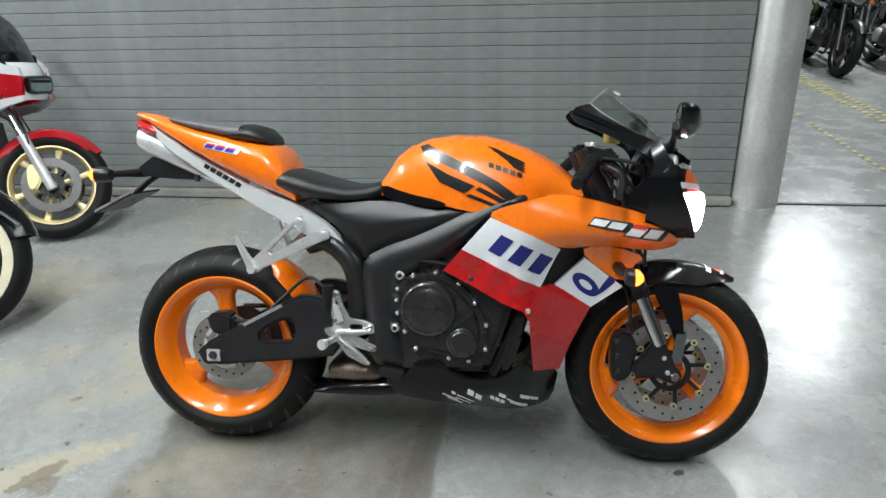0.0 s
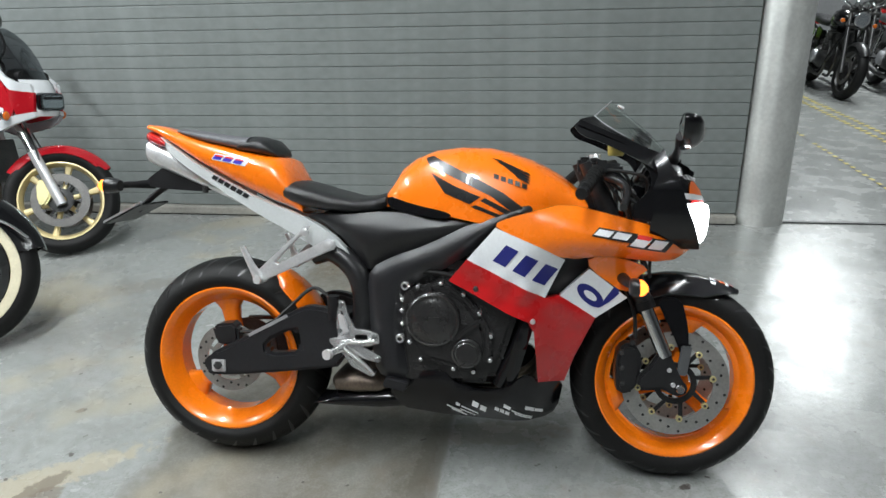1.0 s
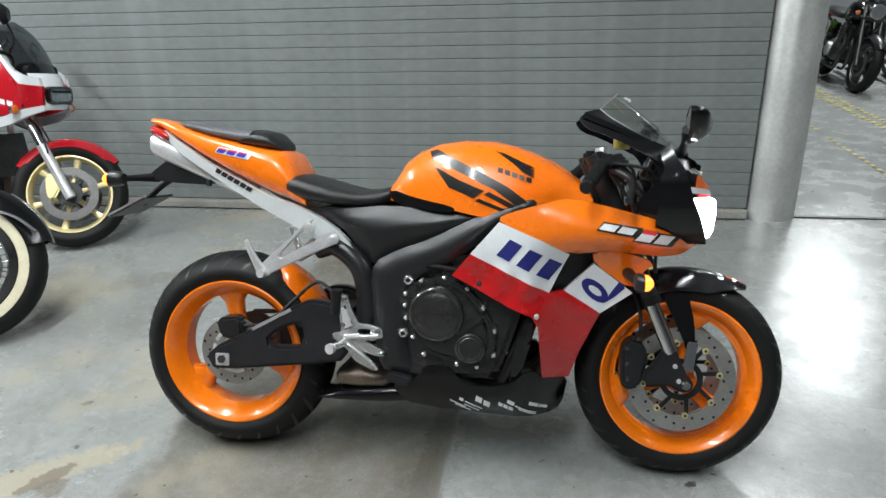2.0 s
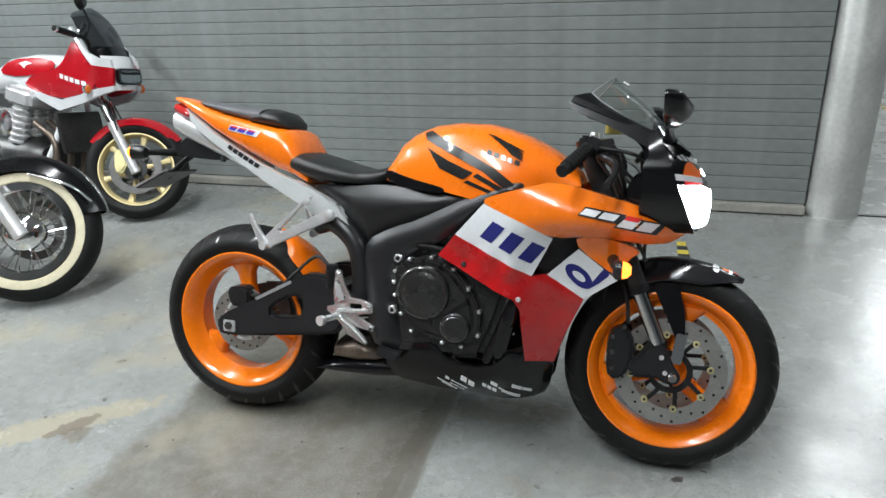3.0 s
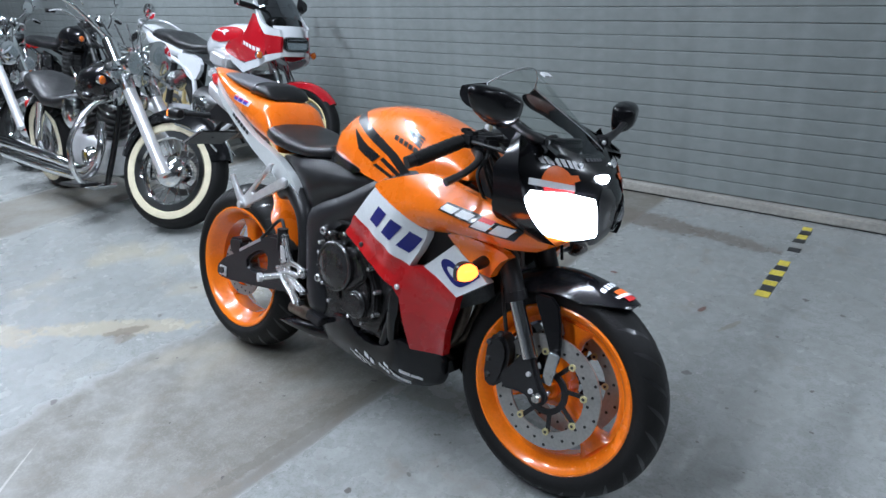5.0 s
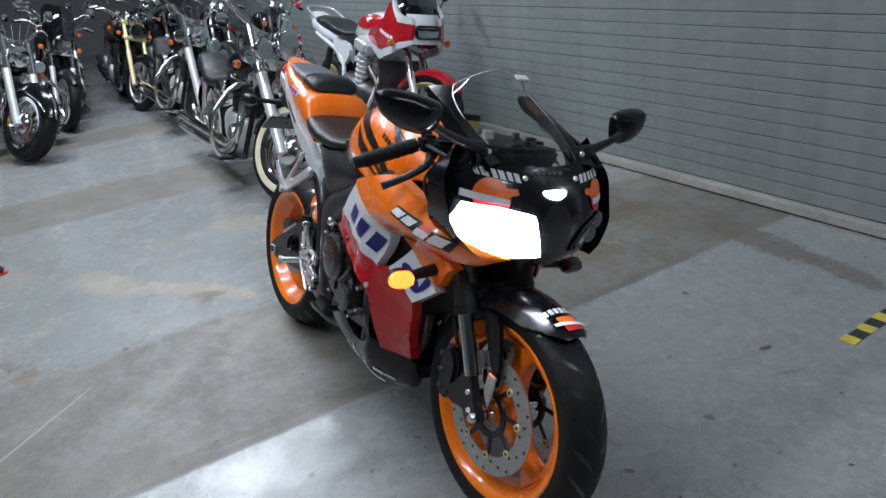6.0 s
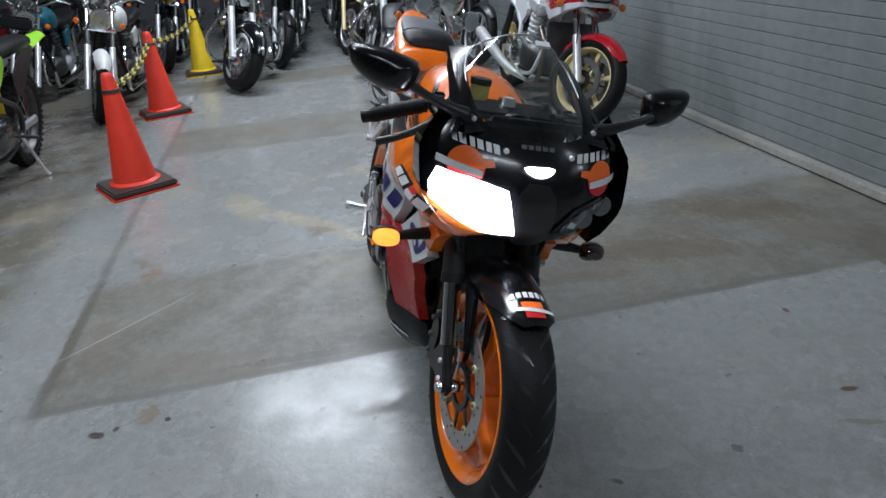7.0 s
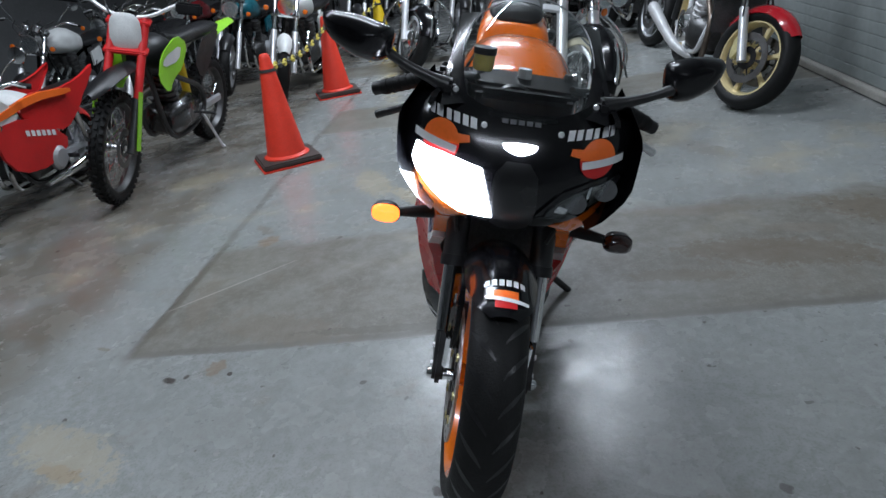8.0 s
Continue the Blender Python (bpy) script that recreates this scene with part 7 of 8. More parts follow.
# ---- off-road motorcycle ----
def build_dirt(place, main, second, fork_low, steer, label, group="", tank_big=False, guard="plastic"):
    c = thing("off_road_motorcycle", place, label, "motorcycle", group)
    F, R = Vector((1.46, 0, 0.345)), Vector((0, 0, 0.325))
    S = steer_matrix(F, 27, steer)
    wheel(c, "front_wheel", F, 0.335, 0.085, 0.268, S, "wire", "dark_steel", 28, 0.12, (0.05,), label="spoked front wheel with knobby tyre", segs=36, knobby=True)
    wheel(c, "rear_wheel", R, 0.315, 0.105, 0.235, Matrix(), "wire", "dark_steel", 28, 0.11, (-0.05,), label="spoked rear wheel with knobby tyre", segs=36, knobby=True)
    top = fork_legs(c, F, 27, 0.80, 0.095, "dark_steel", fork_low, S, 0.025, 0.38)
    for s in (-1, 1):
        prism("fork_guard", [(F.x - 0.03, F.z - 0.02), (F.x + 0.03, F.z), (F.x - 0.07, F.z + 0.34), (F.x - 0.13, F.z + 0.32)], s * 0.128, s * 0.134, main, c, "plastic fork guard", bevel=0.002, m=S)
    rings = []
    for t in np.linspace(0, 1, 9):
        x = 1.02 + 0.78 * t
        z = 0.80 + 0.05 * math.sin(t * math.pi * 0.8) - 0.08 * t
        hw = spl(t, (0, 0.3, 0.8, 1.0), (0.05, 0.075, 0.065, 0.03))
        rings.append([(x, hw * q, z - 0.03 * q * q) for q in np.linspace(-1, 1, 7)] + [(x, hw * q, z - 0.03 * q * q - 0.005) for q in np.linspace(1, -1, 7)])
    loft("front_mudguard", rings, guard, c, "high plastic front mudguard", m=S)
    body_loft("number_plate", [(top.x + 0.075, top.z - 0.19, top.z + 0.03, 0.085, 3), (top.x + 0.085, top.z - 0.20, top.z + 0.04, 0.095, 3), (top.x + 0.10, top.z - 0.17, top.z + 0.02, 0.07, 3)], second, c, "front number plate", m=S)
    wide_bars(c, tuple(top), S, rise=0.10, half=0.40, back=0.10, mat="alu")
    body_loft("fuel_tank", [(0.55, 0.72, 0.76, 0.05, 2.4), (0.65, 0.68, 0.86, 0.10, 2.5), (0.85, 0.66, 0.94 + 0.03 * tank_big, 0.13 + 0.03 * tank_big, 2.5), (1.02, 0.70, 0.92, 0.12, 2.5), (1.10, 0.76, 0.86, 0.05, 2.3)], guard if not tank_big else main, c, "plastic fuel tank")
    for s in (-1, 1):
        panel("radiator_shroud", [(0.62, 0.84), (0.80, 0.93), (1.08, 0.84), (1.15, 0.70), (1.00, 0.58), (0.92, 0.66), (0.75, 0.70)], lambda x, z: 0.145 + 0.05 * (x - 0.62), main, c, "plastic radiator shroud", side=s, thick=0.006)
        panel("side_plate", [(-0.05, 0.86), (0.34, 0.83), (0.50, 0.70), (0.40, 0.56), (0.22, 0.62), (0.05, 0.76)], lambda x, z: 0.115 + 0.04 * x, guard, c, "plastic side number plate", side=s, thick=0.006)
        panel("shroud_flash", [(0.74, 0.86), (1.05, 0.82), (1.08, 0.76), (0.80, 0.76)], lambda x, z: 0.147 + 0.05 * (x - 0.62), second, c, "", side=s, lift=0.002, thick=0.0)
        tube("frame_spar", [(1.10, s * 0.04, 0.86), (0.80, s * 0.11, 0.66), (0.42, s * 0.12, 0.50), (0.40, s * 0.11, 0.30), (0.85, s * 0.08, 0.26), (1.06, s * 0.05, 0.76)], 0.018, "satin_black", c, "frame tube", segs=8)
        box("swing_arm", (0.50, 0.028, 0.055), (0.22, s * 0.085, 0.335), "alu_paint", c, "swing arm", bevel=0.008)
        box("hand_guard", (0.03, 0.16, 0.07), (top.x + 0.01, s * 0.36, top.z + 0.09), guard, c, "plastic hand guard", bevel=0.012, m=S)
        tube("foot_peg", [(0.46, s * 0.10, 0.33), (0.46, s * 0.24, 0.33)], 0.012, "dark_steel", c, "", segs=8)
    body_loft("seat", [(-0.18, 0.84, 0.88, 0.06, 2.5), (-0.10, 0.82, 0.90, 0.085, 2.8), (0.30, 0.80, 0.90, 0.09, 2.8), (0.55, 0.80, 0.89, 0.08, 2.6), (0.72, 0.86, 0.92, 0.05, 2.4)], "vinyl", c, "long black seat")
    rings = []
    for t in np.linspace(0, 1, 7):
        x, z = 0.05 - 0.62 * t, 0.82 + 0.09 * t - 0.04 * t * t
        hw = spl(t, (0, 0.5, 1.0), (0.09, 0.08, 0.05))
        rings.append([(x, hw * q, z - 0.03 * q * q) for q in np.linspace(-1, 1, 7)] + [(x, hw * q, z - 0.03 * q * q - 0.005) for q in np.linspace(1, -1, 7)])
    loft("rear_mudguard", rings, main, c, "plastic rear mudguard")
    body_loft("engine", [(0.42, 0.26, 0.42, 0.09, 3), (0.48, 0.23, 0.48, 0.13, 3), (0.80, 0.24, 0.46, 0.13, 3), (0.86, 0.28, 0.40, 0.09, 3)], "engine", c, "engine crankcase")
    fin_cylinder(c, (0.68, 0, 0.44), (0.74, 0, 0.68), 0.075, "dark_steel", 6)
    tube("exhaust_pipe", [(0.82, -0.04, 0.60), (0.95, -0.10, 0.52), (0.80, -0.14, 0.48), (0.45, -0.14, 0.60), (0.10, -0.14, 0.72), (-0.15, -0.15, 0.78)], (0.02, 0.02, 0.02, 0.024, 0.042, 0.042), "steel", c, "exhaust pipe", segs=12)
    tube("rear_shock", [(0.36, 0, 0.40), (0.46, 0, 0.72)], 0.03, "cone_yellow", c, "", segs=10)
    tube("side_stand", [(0.42, 0.12, 0.32), (0.40, 0.23, 0.10), (0.395, 0.26, 0.055)], (0.012, 0.011, 0.014), "alu", c, "aluminium side stand", segs=8)
    for j in range(3):
        a = -0.08 + 0.08 * j
        tube("cable", [(top.x - 0.04, a * 2, top.z + 0.09), (top.x + 0.07, a, top.z + 0.03), (1.0, a * 0.5, 0.74)], 0.005, "cable", c, "", segs=6)
    return c


# ---- red and white half-faired motorcycle ----
def build_half_faired(place, steer):
    c = thing("half_faired_motorcycle", place, "red and white half-faired motorcycle with gold wheels", "motorcycle")
    F, R = Vector((1.50, 0, 0.30)), Vector((0, 0, 0.31))
    S = steer_matrix(F, 26, steer)
    fw = wheel(c, "front_wheel", F, 0.30, 0.122, 0.2159, S, "cast", "gold", 6, 0.15, (-0.062, 0.062), label="gold cast front wheel", segs=64)
    for k in range(10):
        a = 2 * math.pi * k / 10
        for y in (-0.066, 0.066):
            lathe("rivet", [(0.0, -0.004), (0.009, -0.004), (0.009, 0.004), (0.0, 0.004)], "dark_steel", fw, segs=10, m=S @ Matrix.Translation(F + Vector((0.10 * math.cos(a), y, 0.10 * math.sin(a)))))
    wheel(c, "rear_wheel", R, 0.31, 0.17, 0.2159, Matrix(), "cast", "gold", 6, 0.12, (-0.075,), label="gold cast rear wheel", segs=48)
    arc_guard("front_mudguard", F, 0.322, 38, 150, 0.072, "candy", c, "red front mudguard", drop=0.055, m=S)
    top = fork_legs(c, F, 26, 0.70, 0.105, "alu", "chrome", S, 0.022, 0.42)
    for s in (-1, 1):
        prism("brake_caliper", [(1.385, 0.40), (1.39, 0.28), (1.43, 0.26), (1.465, 0.33), (1.44, 0.42)], s * 0.045, s * 0.105, "brass", c, "gold brake caliper", bevel=0.010, m=S, round_corners=1)
        tube("brake_hose", [(1.41, s * 0.10, 0.42), (1.40, s * 0.13, 0.55), (1.33, s * 0.10, 0.70)], 0.005, "cable", c, "", segs=6, m=S)

    def side(x, z):
        return spl(x, (0.5, 0.8, 1.1, 1.36, 1.55, 1.70), (0.13, 0.165, 0.20, 0.215, 0.19, 0.115)) * spl(z, (0.65, 0.80, 0.95, 1.15), (0.93, 1.0, 0.95, 0.72))
    Q = Matrix.Translation((0.480, 0, 0)) @ Matrix.Diagonal((0.60, 1, 1, 1))
    for s in (-1, 1):
        panel("side_fairing", [(1.349, 1.07), (1.521, 0.925), (1.579, 0.785), (1.407, 0.750), (1.170, 0.722), (0.620, 0.792), (0.800, 0.868), (1.150, 0.890), (1.280, 0.958)], side, "candy", c, "glossy red side fairing", side=s, thick=0.02, m=Q)
        panel("fairing_band", [(0.600, 0.800), (0.610, 0.772), (1.120, 0.655), (1.430, 0.700), (1.685, 0.775), (1.677, 0.80), (1.579, 0.785), (1.407, 0.747), (1.170, 0.719)], side, "white", c, "white lower fairing band", side=s, thick=0.03, smooth_rounds=0, m=Q)
        panel("fairing_band", [(1.275, 1.115), (1.300, 1.13), (1.505, 0.985), (1.595, 0.955), (1.665, 0.945), (1.679, 0.90), (1.546, 0.915), (1.349, 1.075)], side, "white", c, "white upper fairing band", side=s, thick=0.02, smooth_rounds=0, m=Q)
        panel("fairing_corner", [(1.521, 0.925), (1.579, 0.785), (1.677, 0.80), (1.687, 0.90), (1.595, 0.912)], side, "candy", c, "", side=s, thick=0.02, smooth_rounds=0, m=Q)
        for k in range(5):
            x0 = 1.20 + 0.062 * k
            z0 = 0.868 - 0.010 * k
            panel("white_mark", [(x0, z0), (x0 + 0.045, z0 - 0.007), (x0 + 0.045, z0 - 0.033), (x0, z0 - 0.026)], side, "decal_white", c, "", side=s, lift=0.002, thick=0.0, smooth_rounds=0, m=Q)
        panel("side_cover", [(0.18, 0.76), (0.48, 0.74), (0.55, 0.66), (0.42, 0.54), (0.30, 0.60)], lambda x, z: 0.14, "white", c, "white side cover", side=s, thick=0.03)
        tube("frame_tube", [(1.12, s * 0.05, 0.80), (1.04, s * 0.16, 0.42), (0.86, s * 0.17, 0.24), (0.45, s * 0.15, 0.26), (0.38, s * 0.13, 0.60), (-0.20, s * 0.11, 0.78)], 0.018, "white", c, "pale frame tube", segs=10)
        tube("rear_shock", [(0.02, s * 0.14, 0.36), (0.14, s * 0.13, 0.68)], 0.027, "satin_black", c, "rear shock", segs=10)
        box("swing_arm", (0.50, 0.03, 0.06), (0.24, s * 0.11, 0.33), "alu_paint", c, "swing arm", bevel=0.008)
        tube("handlebar", [(1.22, s * 0.04, 0.99), (1.24, s * 0.18, 1.03), (1.16, s * 0.37, 1.02)], 0.011, "satin_black", c, "handlebar", segs=10, m=S)
        tube("grip", [(1.205, s * 0.27, 1.027), (1.155, s * 0.39, 1.018)], 0.018, "rubber", c, "black grip", segs=10, m=S)
        tube("bar_end", [(1.156, s * 0.385, 1.018), (1.148, s * 0.41, 1.016)], 0.015, "chrome", c, "", segs=10, m=S)
        tube("mirror_stalk", [(1.24, s * 0.20, 1.03), (1.28, s * 0.26, 1.10), (1.25, s * 0.31, 1.19)], 0.006, "satin_black", c, "", segs=8, m=S)
        body_loft("mirror", [(1.235, 1.165, 1.245, 0.055, 2.6), (1.245, 1.155, 1.255, 0.065, 2.6), (1.275, 1.175, 1.235, 0.04, 2.4)], "plastic", c, "black mirror", m=S @ Matrix.Translation((0, s * 0.33, 0)))
        signal(c, Vector((1.40, s * 0.225, 0.78)), Matrix())
    # nose with rectangular lamp
    loft("nose", [[(spl(abs(q), (0, 0.5, 1.0), (x, x - 0.02, x - 0.085)), hw * q, z) for q in np.linspace(-1, 1, 15)] for z, x, hw in ((0.775, 1.715, 0.115), (0.80, 1.722, 0.125), (0.90, 1.70, 0.13), (0.945, 1.675, 0.13), (0.97, 1.65, 0.125))], "white", c, "white nose round the headlamp", closed=False, caps=False, m=Q)
    lampb = body_loft("headlamp", [(1.665, 0.80, 0.905, 0.085, 5), (1.722, 0.805, 0.90, 0.098, 5), (1.728, 0.812, 0.893, 0.090, 5)], "gloss_black", c, "rectangular headlamp", m=Q)
    body_loft("lamp_reflector", [(1.7280, 0.820, 0.884, 0.080, 5), (1.7288, 0.824, 0.880, 0.074, 5)], "reflector", lampb, "bright lamp reflector", m=Q)
    box("lamp_shield", (0.004, 0.15, 0.016), (1.5190, 0, 0.872), "gloss_black", lampb, "")
    body_loft("lens", [(1.729, 0.808, 0.897, 0.094, 5), (1.734, 0.815, 0.89, 0.084, 5)], "glass", lampb, "clear lens", m=Q)
    rings = []
    for t in np.linspace(0, 1, 9):
        x = spl(t, (0, 0.4, 0.8, 1.0), (1.66, 1.57, 1.43, 1.33))
        z = spl(t, (0, 0.4, 0.8, 1.0), (0.955, 1.07, 1.20, 1.245))
        hw = spl(t, (0, 0.5, 0.85, 1.0), (0.13, 0.16, 0.13, 0.07))
        rings.append([(x - 0.12 * q * q, hw * q, z - 0.03 * q * q) for q in np.linspace(-1, 1, 15)])
    loft("windscreen", rings, "screen_dark", c, "smoked curved windscreen", closed=False, caps=False, m=Q)
    body_loft("instrument_panel", [(1.30, 0.93, 1.0, 0.10, 3), (1.36, 0.93, 1.03, 0.13, 3), (1.42, 0.95, 1.02, 0.12, 3)], "plastic", c, "black instrument panel")
    # tank: red top on white
    body_loft("fuel_tank", [(0.54, 0.74, 0.82, 0.08, 2.5), (0.60, 0.74, 0.90, 0.115, 2.6), (0.74, 0.75, 0.965, 0.145, 2.6), (0.92, 0.77, 0.985, 0.155, 2.6), (1.08, 0.79, 0.975, 0.15, 2.6), (1.18, 0.82, 0.94, 0.12, 2.5), (1.22, 0.85, 0.90, 0.06, 2.3)], "white", c, "white fuel tank with red flashes")
    for s in (-1, 1):
        panel("tank_flash", [(0.68, 0.87), (0.78, 0.950), (0.98, 0.960), (1.12, 0.935), (1.10, 0.885), (0.85, 0.845)], lambda x, z: spl(x, (0.6, 0.74, 0.92, 1.1), (0.12, 0.146, 0.157, 0.150)) * max(0.05, 1 - (max(0, (z - 0.87) / 0.115)) ** 2.6) ** (1 / 2.6), "candy", c, "red tank flash", side=s, lift=0.003, thick=0.0)
        panel("tank_mark", [(0.85, 0.925), (0.90, 0.94), (0.955, 0.925), (0.91, 0.915), (0.90, 0.895), (0.88, 0.912)], lambda x, z: spl(x, (0.6, 0.74, 0.92, 1.1), (0.12, 0.146, 0.157, 0.150)) * max(0.05, 1 - (max(0, (z - 0.87) / 0.115)) ** 2.6) ** (1 / 2.6), "decal_white", c, "", side=s, lift=0.0045, thick=0.0, smooth_rounds=0)
    body_loft("seat", [(-0.28, 0.86, 0.90, 0.08, 2.5), (-0.20, 0.82, 0.93, 0.12, 2.8), (0.05, 0.80, 0.91, 0.14, 2.8), (0.20, 0.77, 0.86, 0.14, 2.8), (0.42, 0.75, 0.83, 0.13, 2.8), (0.56, 0.76, 0.84, 0.09, 2.5)], "vinyl", c, "black stepped seat")
    body_loft("tail_cowl", [(-0.46, 0.88, 0.93, 0.06, 2.6), (-0.42, 0.85, 0.96, 0.09, 2.8), (-0.25, 0.77, 0.92, 0.13, 2.8), (0.0, 0.72, 0.85, 0.135, 2.8), (0.25, 0.70, 0.79, 0.13, 2.8)], "white", c, "white tail cowl")
    tube("grab_rail", [(-0.15, -0.13, 0.90), (-0.40, -0.12, 0.98), (-0.47, 0, 1.0), (-0.40, 0.12, 0.98), (-0.15, 0.13, 0.90)], 0.011, "alu_paint", c, "pale grab rail", segs=10)
    body_loft("crankcase", [(0.42, 0.25, 0.46, 0.14, 3), (0.48, 0.22, 0.52, 0.20, 3), (0.88, 0.22, 0.48, 0.22, 3), (0.95, 0.26, 0.44, 0.16, 3)], "dark_steel", c, "engine crankcase")
    for k in range(4):
        y = -0.15 + 0.10 * k
        fin_cylinder(c, (0.78, y, 0.46), (0.86, y, 0.72), 0.058, "alu", 7)
        tube("header_pipe", [(0.92, y, 0.58), (1.06, y * 1.05, 0.46), (1.02, y * 1.1, 0.22), (0.80, y, 0.17)], 0.019, "bronze", c, "header pipe", segs=10)
    box("cylinder_head", (0.20, 0.44, 0.11), (0.87, 0, 0.73), "alu", c, "polished cylinder head", bevel=0.025, turn=(0, 15, 0))
    for s in (-1, 1):
        lathe("engine_cover", [(0.0, 0.255), (0.07, 0.25), (0.095, 0.23), (0.10, 0.17), (0.0, 0.17)], "chrome", c, "polished engine cover", segs=26, m=Matrix.Translation((0.62, 0, 0.36)) @ (Matrix() if s > 0 else pose(0, 0, 0, 0, 0, 180)))
        tube("silencer", [(0.75, s * 0.14, 0.17), (0.35, s * 0.20, 0.22), (-0.40, s * 0.23, 0.40)], (0.02, 0.036, 0.05), "alu", c, "silencer", segs=12)
        box("carburettor", (0.10, 0.08, 0.08), (0.66, s * 0.10, 0.62), "alu", c, "", bevel=0.02)
    tube("side_stand", [(0.50, 0.13, 0.24), (0.45, 0.26, 0.055)], 0.012, "dark_steel", c, "", segs=8)
    box("radiator", (0.03, 0.34, 0.24), (1.12, 0, 0.52), "dark_steel", c, "oil cooler", bevel=0.004, turn=(0, -10, 0))
    return c


LEAN = -10.0
build_half_faired(pose(-3.22, 1.57, 0, LEAN), 30)
touring = build_cruiser(pose(-3.09, 0.50, 0, -8), "gloss_black", 30, "black and chrome cruiser with white-wall spoked wheels")
touring_steer = steer_matrix(Vector((1.62, 0, 0.325)), 35, 30)
round_lamp(touring, Vector((1.40, 0, 0.95)), 0.095, touring_steer)
for side_y in (-0.20, 0.20):
    round_lamp(touring, Vector((1.40, side_y, 0.87)), 0.062, touring_steer)
    tube("lamp_bar", [(1.32, side_y * 0.3, 0.86), (1.36, side_y * 0.6, 0.84), (1.36, side_y, 0.82)], 0.012, "chrome", touring, "chrome lamp bracket", segs=10, m=touring_steer)
build_cruiser(pose(-6.04, -0.81, 0, -7), "gloss_black", 34, "black cruiser with long chrome fork and spoked wheel", wall=False)
build_cruiser(pose(-5.37, 0.59, 0, -8), "gloss_black", 26, "black cruiser with chrome engine behind the white-wall one", wall=False)
build_naked(pose(-7.43, 0.39, 0, -9), "gloss_black", 20, "black naked motorcycle with gold fork tubes", "gold", "brass", guard="gloss_black", lamp="chrome")
build_naked(pose(-8.9, -0.2, 0, -9), "gloss_black", -12, "black naked motorcycle standing in the dark row", "alu", "dark_steel")
build_naked(pose(-5.23, -1.99, 0, -8), "dirt_white", 18, "small white and black motorcycle behind the cones", "alu", "chrome", small=False, guard="dirt_white", wire=24, rim="chrome")
build_dirt(pose(-2.67, -2.29, 0, -11), "green", "dirt_white", "dirt_red", 8, "lime green and white off-road motorcycle on its stand")
small = build_naked(pose(-1.96, -3.04, 0, -9), "dirt_white", 6, "small red and white faired motorcycle with orange stripes", small=True, guard="dirt_red")
for s in (-1, 1):
    panel("side_fairing", [(0.30, 0.36), (0.55, 0.26), (0.86, 0.30), (1.00, 0.46), (0.98, 0.62), (0.74, 0.62), (0.50, 0.52)], lambda x, z: 0.20, "dirt_red", small, "red plastic side fairing", side=s, thick=0.02)
    panel("fairing_band", [(0.74, 0.62), (0.98, 0.62), (1.10, 0.70), (1.02, 0.82), (0.86, 0.74)], lambda x, z: 0.195, "dirt_white", small, "white upper fairing", side=s, thick=0.02)
    panel("stripe", [(0.20, 0.66), (0.60, 0.69), (0.98, 0.64), (0.98, 0.68), (0.62, 0.74), (0.22, 0.70)], lambda x, z: 0.203, "decal_orange", small, "orange stripe", side=s, thick=0.02)
    panel("side_cover", [(-0.20, 0.80), (0.05, 0.72), (0.30, 0.70), (0.62, 0.74), (0.74, 0.62), (0.50, 0.50), (0.28, 0.42), (0.08, 0.54)], lambda x, z: 0.17, "dirt_red", small, "red side cover", side=s, thick=0.02)
    block_marks_at = [(0.46 + 0.05 * k, 0.44 + 0.012 * k) for k in range(6)]
    for x0, z0 in block_marks_at:
        panel("white_mark", [(x0, z0), (x0 + 0.035, z0 + 0.008), (x0 + 0.040, z0 + 0.045), (x0 + 0.005, z0 + 0.037)], lambda x, z: 0.203, "decal_white", small, "", side=s, thick=0.0, smooth_rounds=0)
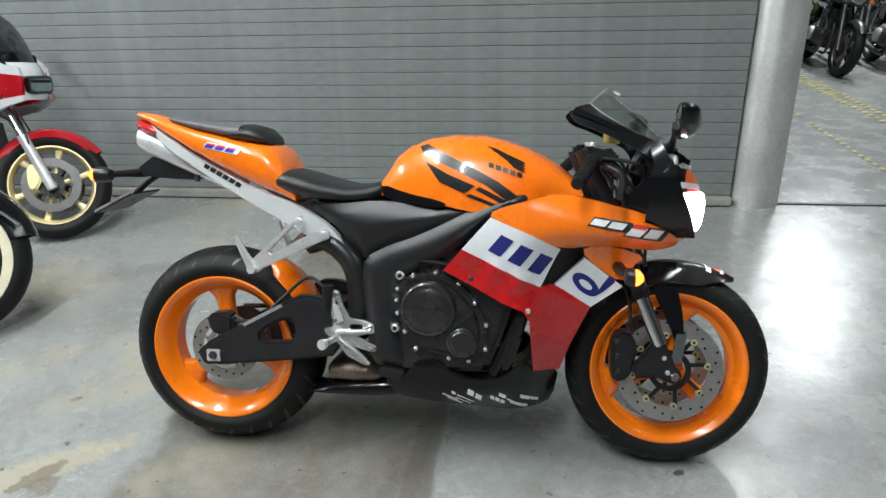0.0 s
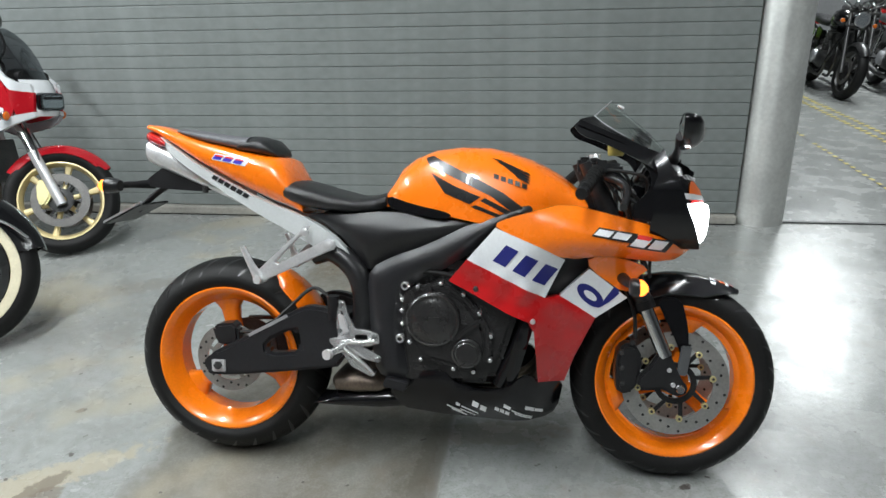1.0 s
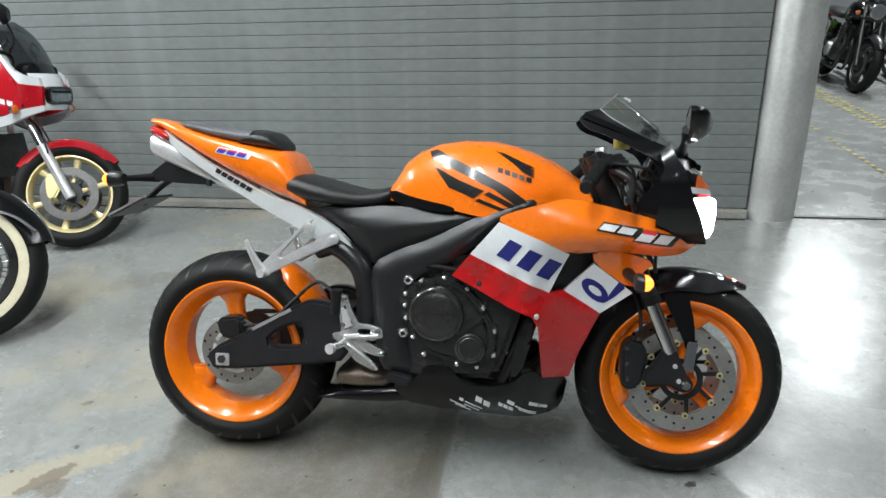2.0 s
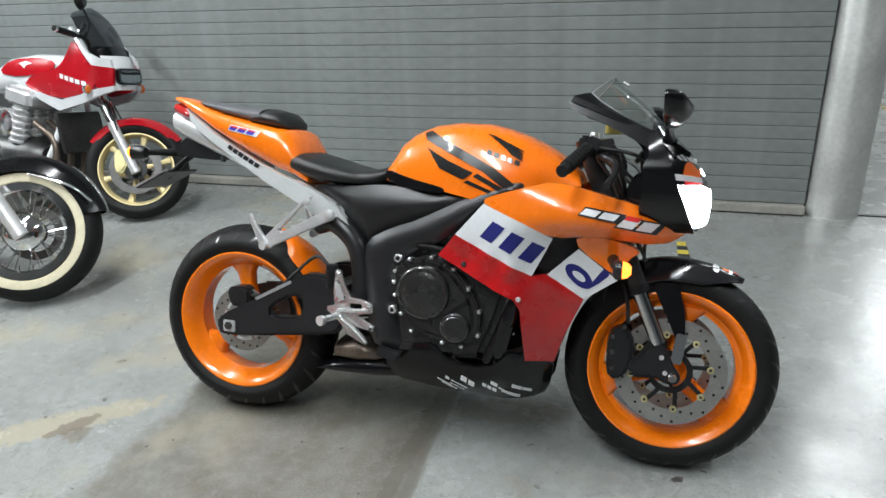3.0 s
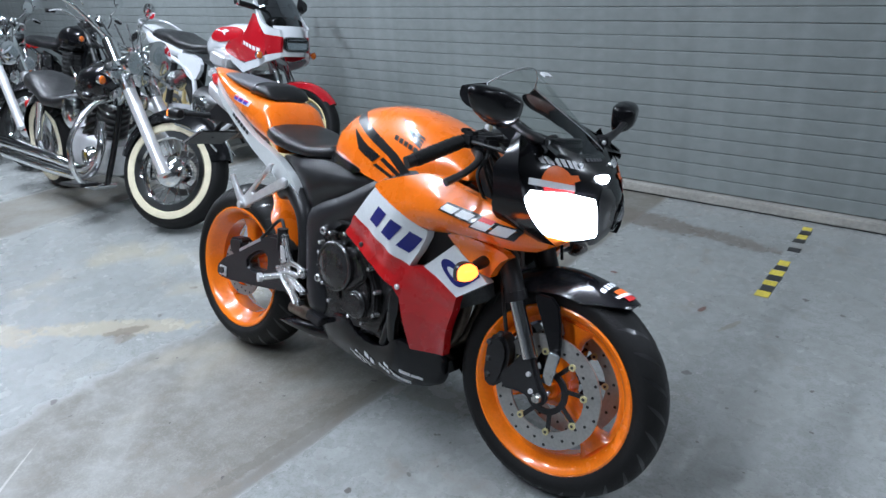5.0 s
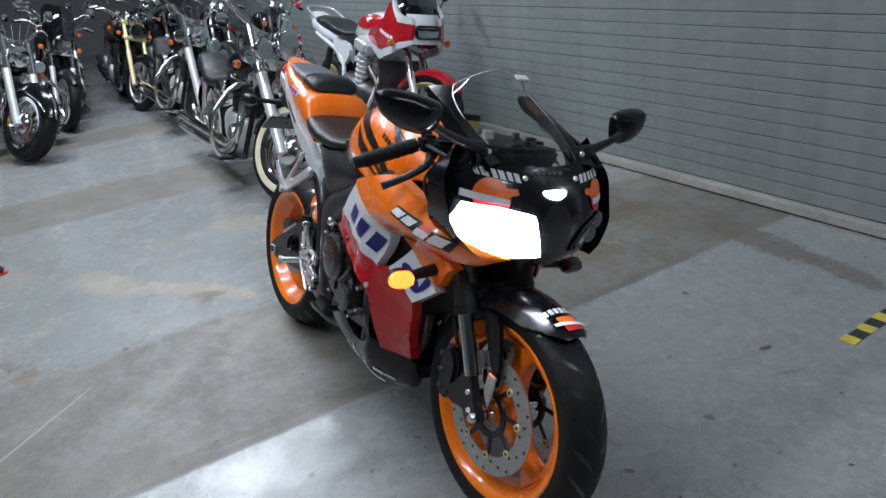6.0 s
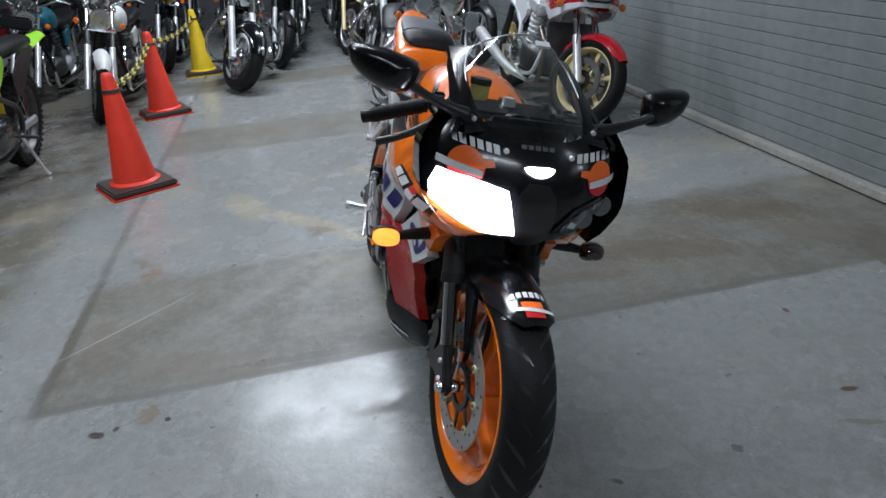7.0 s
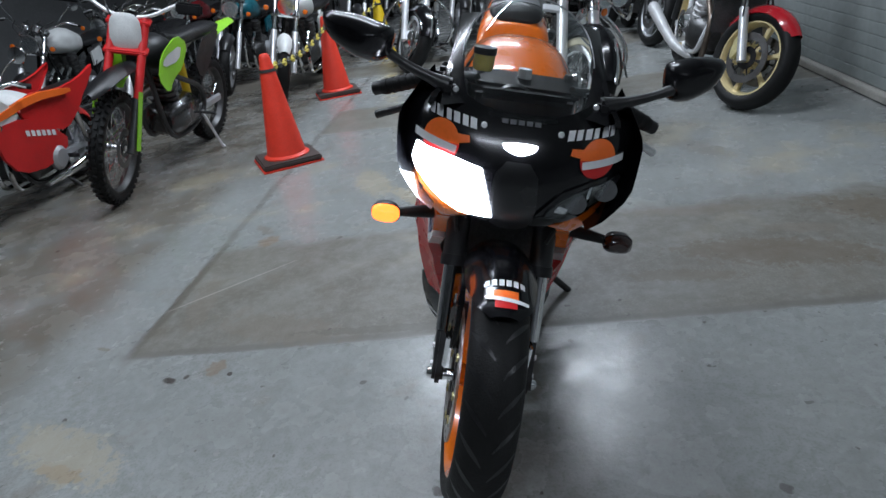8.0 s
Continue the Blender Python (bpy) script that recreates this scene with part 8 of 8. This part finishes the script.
ROW = [(-6.01, -2.83, "teal", 12, "teal naked motorcycle in the dark row", {}), (-4.52, -3.4, "gloss_black", -6, "black naked motorcycle with chrome parts", {"wire": 24, "rim": "chrome"}),
       (-6.98, -3.75, "maroon", 20, "dark red naked motorcycle in the row", {}), (-4.92, -4.4, "dirt_white", 8, "white naked motorcycle in the row", {}),
       (-7.68, -1.83, "blue", 16, "dark blue naked motorcycle in the row", {"screen": True}), (-9.43, -2.78, "gloss_black", 10, "black naked motorcycle in the row", {}),
       (-9.47, -1.2, "maroon", 22, "dark red naked motorcycle in the row", {"wire": 24, "rim": "chrome"}), (-9.01, 1.13, "gloss_black", 15, "black naked motorcycle near the shutter", {}),
       (-7.37, -5.05, "gloss_black", 12, "black naked motorcycle in the row", {}), (-3.44, -5.17, "alu_paint", 5, "silver naked motorcycle in the row", {}),
       (-11.04, -0.27, "gloss_black", 18, "black naked motorcycle at the end of the row", {}), (-11.62, -3.94, "dirt_white", 5, "white naked motorcycle at the end of the row", {}),
       (-8.05, -2.48, "gloss_black", 14, "black naked motorcycle in the dark row", {}), (-8.43, -3.5, "gloss_black", 8, "black naked motorcycle in the dark row", {"wire": 24, "rim": "chrome"}),
       (-6.23, -4.46, "gloss_black", 12, "black naked motorcycle in the dark row", {}), (-8.7, 0.52, "maroon", 16, "dark red naked motorcycle in the dark row", {}),
       (-7.34, 1.42, "gloss_black", 12, "black naked motorcycle near the shutter", {}), (-7.02, -0.33, "gloss_black", 18, "black naked motorcycle in the dark row", {"screen": True}),
       (-10.66, -1.96, "gloss_black", 10, "black naked motorcycle at the end of the row", {}), (-10.27, 0.98, "gloss_black", 14, "black naked motorcycle at the end of the row", {}),
       (-5.72, 1.52, "gloss_black", 15, "black naked motorcycle beside the shutter", {"fork_mat": "satin_black", "upper": "dark_steel"})]
for x, y, colour, turn, label, extra in ROW:
    build_naked(pose(x, y, 0, -9, 0, random.uniform(-6, 6)), colour, turn, label, group="row of parked bikes", **extra)
# ---- cones with a chain, floor tape, small things ----
def build_cone(x, y, mat, label, turn=0.0, tall=0.708):
    c = thing("traffic_cone", pose(x, y, 0, 0, 0, turn), label, "traffic cone", "cones along the row")
    box("base", (0.385, 0.385, 0.035), (0, 0, 0.0275), "cone_base", c, "dark rubber base", bevel=0.010)
    box("base_skirt", (0.40, 0.40, 0.010), (0, 0, 0.005), mat, c, "", bevel=0.003)
    lathe("cone_body", [(0.150, 0.040), (0.150, 0.052), (0.138, 0.060), (0.128, 0.066), (0.036, tall - 0.03), (0.030, tall - 0.008), (0.022, tall), (0.0, tall)], mat, c, "tapered plastic body", segs=40, m=pose(0, 0, 0, 90))
    lathe("collar", [(0.044, tall - 0.115), (0.053, tall - 0.112), (0.050, tall - 0.095), (0.041, tall - 0.092)], "tape_black", c, "black ring for the chain", segs=28, m=pose(0, 0, 0, 90), closed=True)
    return c


CONES = [(-1.70, -1.355, "cone_red", "red plastic traffic cone on a dark base", 28.0), (-3.84, -1.475, "cone_red", "red plastic traffic cone on a dark base", 20.0), (-5.81, -1.315, "cone_yellow", "yellow plastic traffic cone on a dark base", 10.0)]
for x, y, mat, label, turn in CONES:
    build_cone(x, y, mat, label, turn)
for (xa, ya, *_), (xb, yb, *_) in zip(CONES, CONES[1:]):
    chain = thing("plastic_chain", pose(xa, ya, 0), "yellow and black plastic chain between the cones", "chain", "chains between the cones")
    n = 34
    for k in range(n):
        t = (k + 0.5) / n
        p = Vector(((xb - xa) * t, (yb - ya) * t, 0.625 - 0.07 * (1 - (2 * t - 1) ** 2)))
        q = Vector(((xb - xa) * (t + 0.02), (yb - ya) * (t + 0.02), 0.625 - 0.07 * (1 - (2 * (t + 0.02) - 1) ** 2)))
        ring = [(0.040 * math.cos(a), 0.020 * math.sin(a), 0) for a in np.linspace(0, 2 * math.pi, 14)]
        m = Matrix.Translation(p) @ (q - p).to_track_quat("X", "Z").to_matrix().to_4x4() @ pose(0, 0, 0, 90 * (k % 2))
        tube("link", ring, 0.0075, "tape_yellow" if (k // 2) % 2 else "tape_black", chain, "", segs=6, n=1, m=m)


def tape(points, width, label, gaps=0.12):
    """Striped floor tape: worn yellow and black pieces in a row."""
    (xa, ya), (xb, yb) = points
    a = math.atan2(yb - ya, xb - xa)
    t = thing("floor_tape", pose(xa, ya, 0, 0, 0, math.degrees(a)), label, "floor tape")
    length, step = math.hypot(xb - xa, yb - ya), 0.055
    for k in range(int(length / step)):
        if random.random() < gaps:
            continue
        box("stripe", (step * random.uniform(0.7, 0.98), width * random.uniform(0.75, 1.0), 0.002), (k * step, random.uniform(-0.003, 0.003), 0.0016), "tape_yellow" if k % 2 else "tape_black", t, "", bevel=0.0)


tape(((1.49, 1.36), (1.44, 2.24)), 0.055, "worn yellow and black hazard tape on the floor", 0.32)
tape(((3.31, 3.04), (3.28, 5.6)), 0.035, "yellow and black hazard tape on the hall floor", 0.15)
tape(((3.90, 4.45), (3.83, 7.2)), 0.055, "yellow and black hazard tape on the hall floor", 0.02)
tape(((4.02, 4.45), (3.95, 7.2)), 0.055, "yellow and black hazard tape on the hall floor", 0.02)

# ---- motorcycles of the further hall ----
build_dirt(pose(4.15, 9.3, 0, -8, 0, 262), "green", "plastic", "alu", 10, "green and black off-road motorcycle in the further hall")
for x, y, turn in ((4.43, 8.05, 265), (5.10, 7.75, 262), (5.75, 7.60, 266), (6.35, 7.75, 264), (5.5, 10.0, 265)):
    build_naked(pose(x, y, 0, -8, 0, turn), "gloss_black", 8, "black naked motorcycle in the further hall", "dark_steel", "dark_steel", group="hall bikes", rim="dark_steel", pipes="dark_steel")
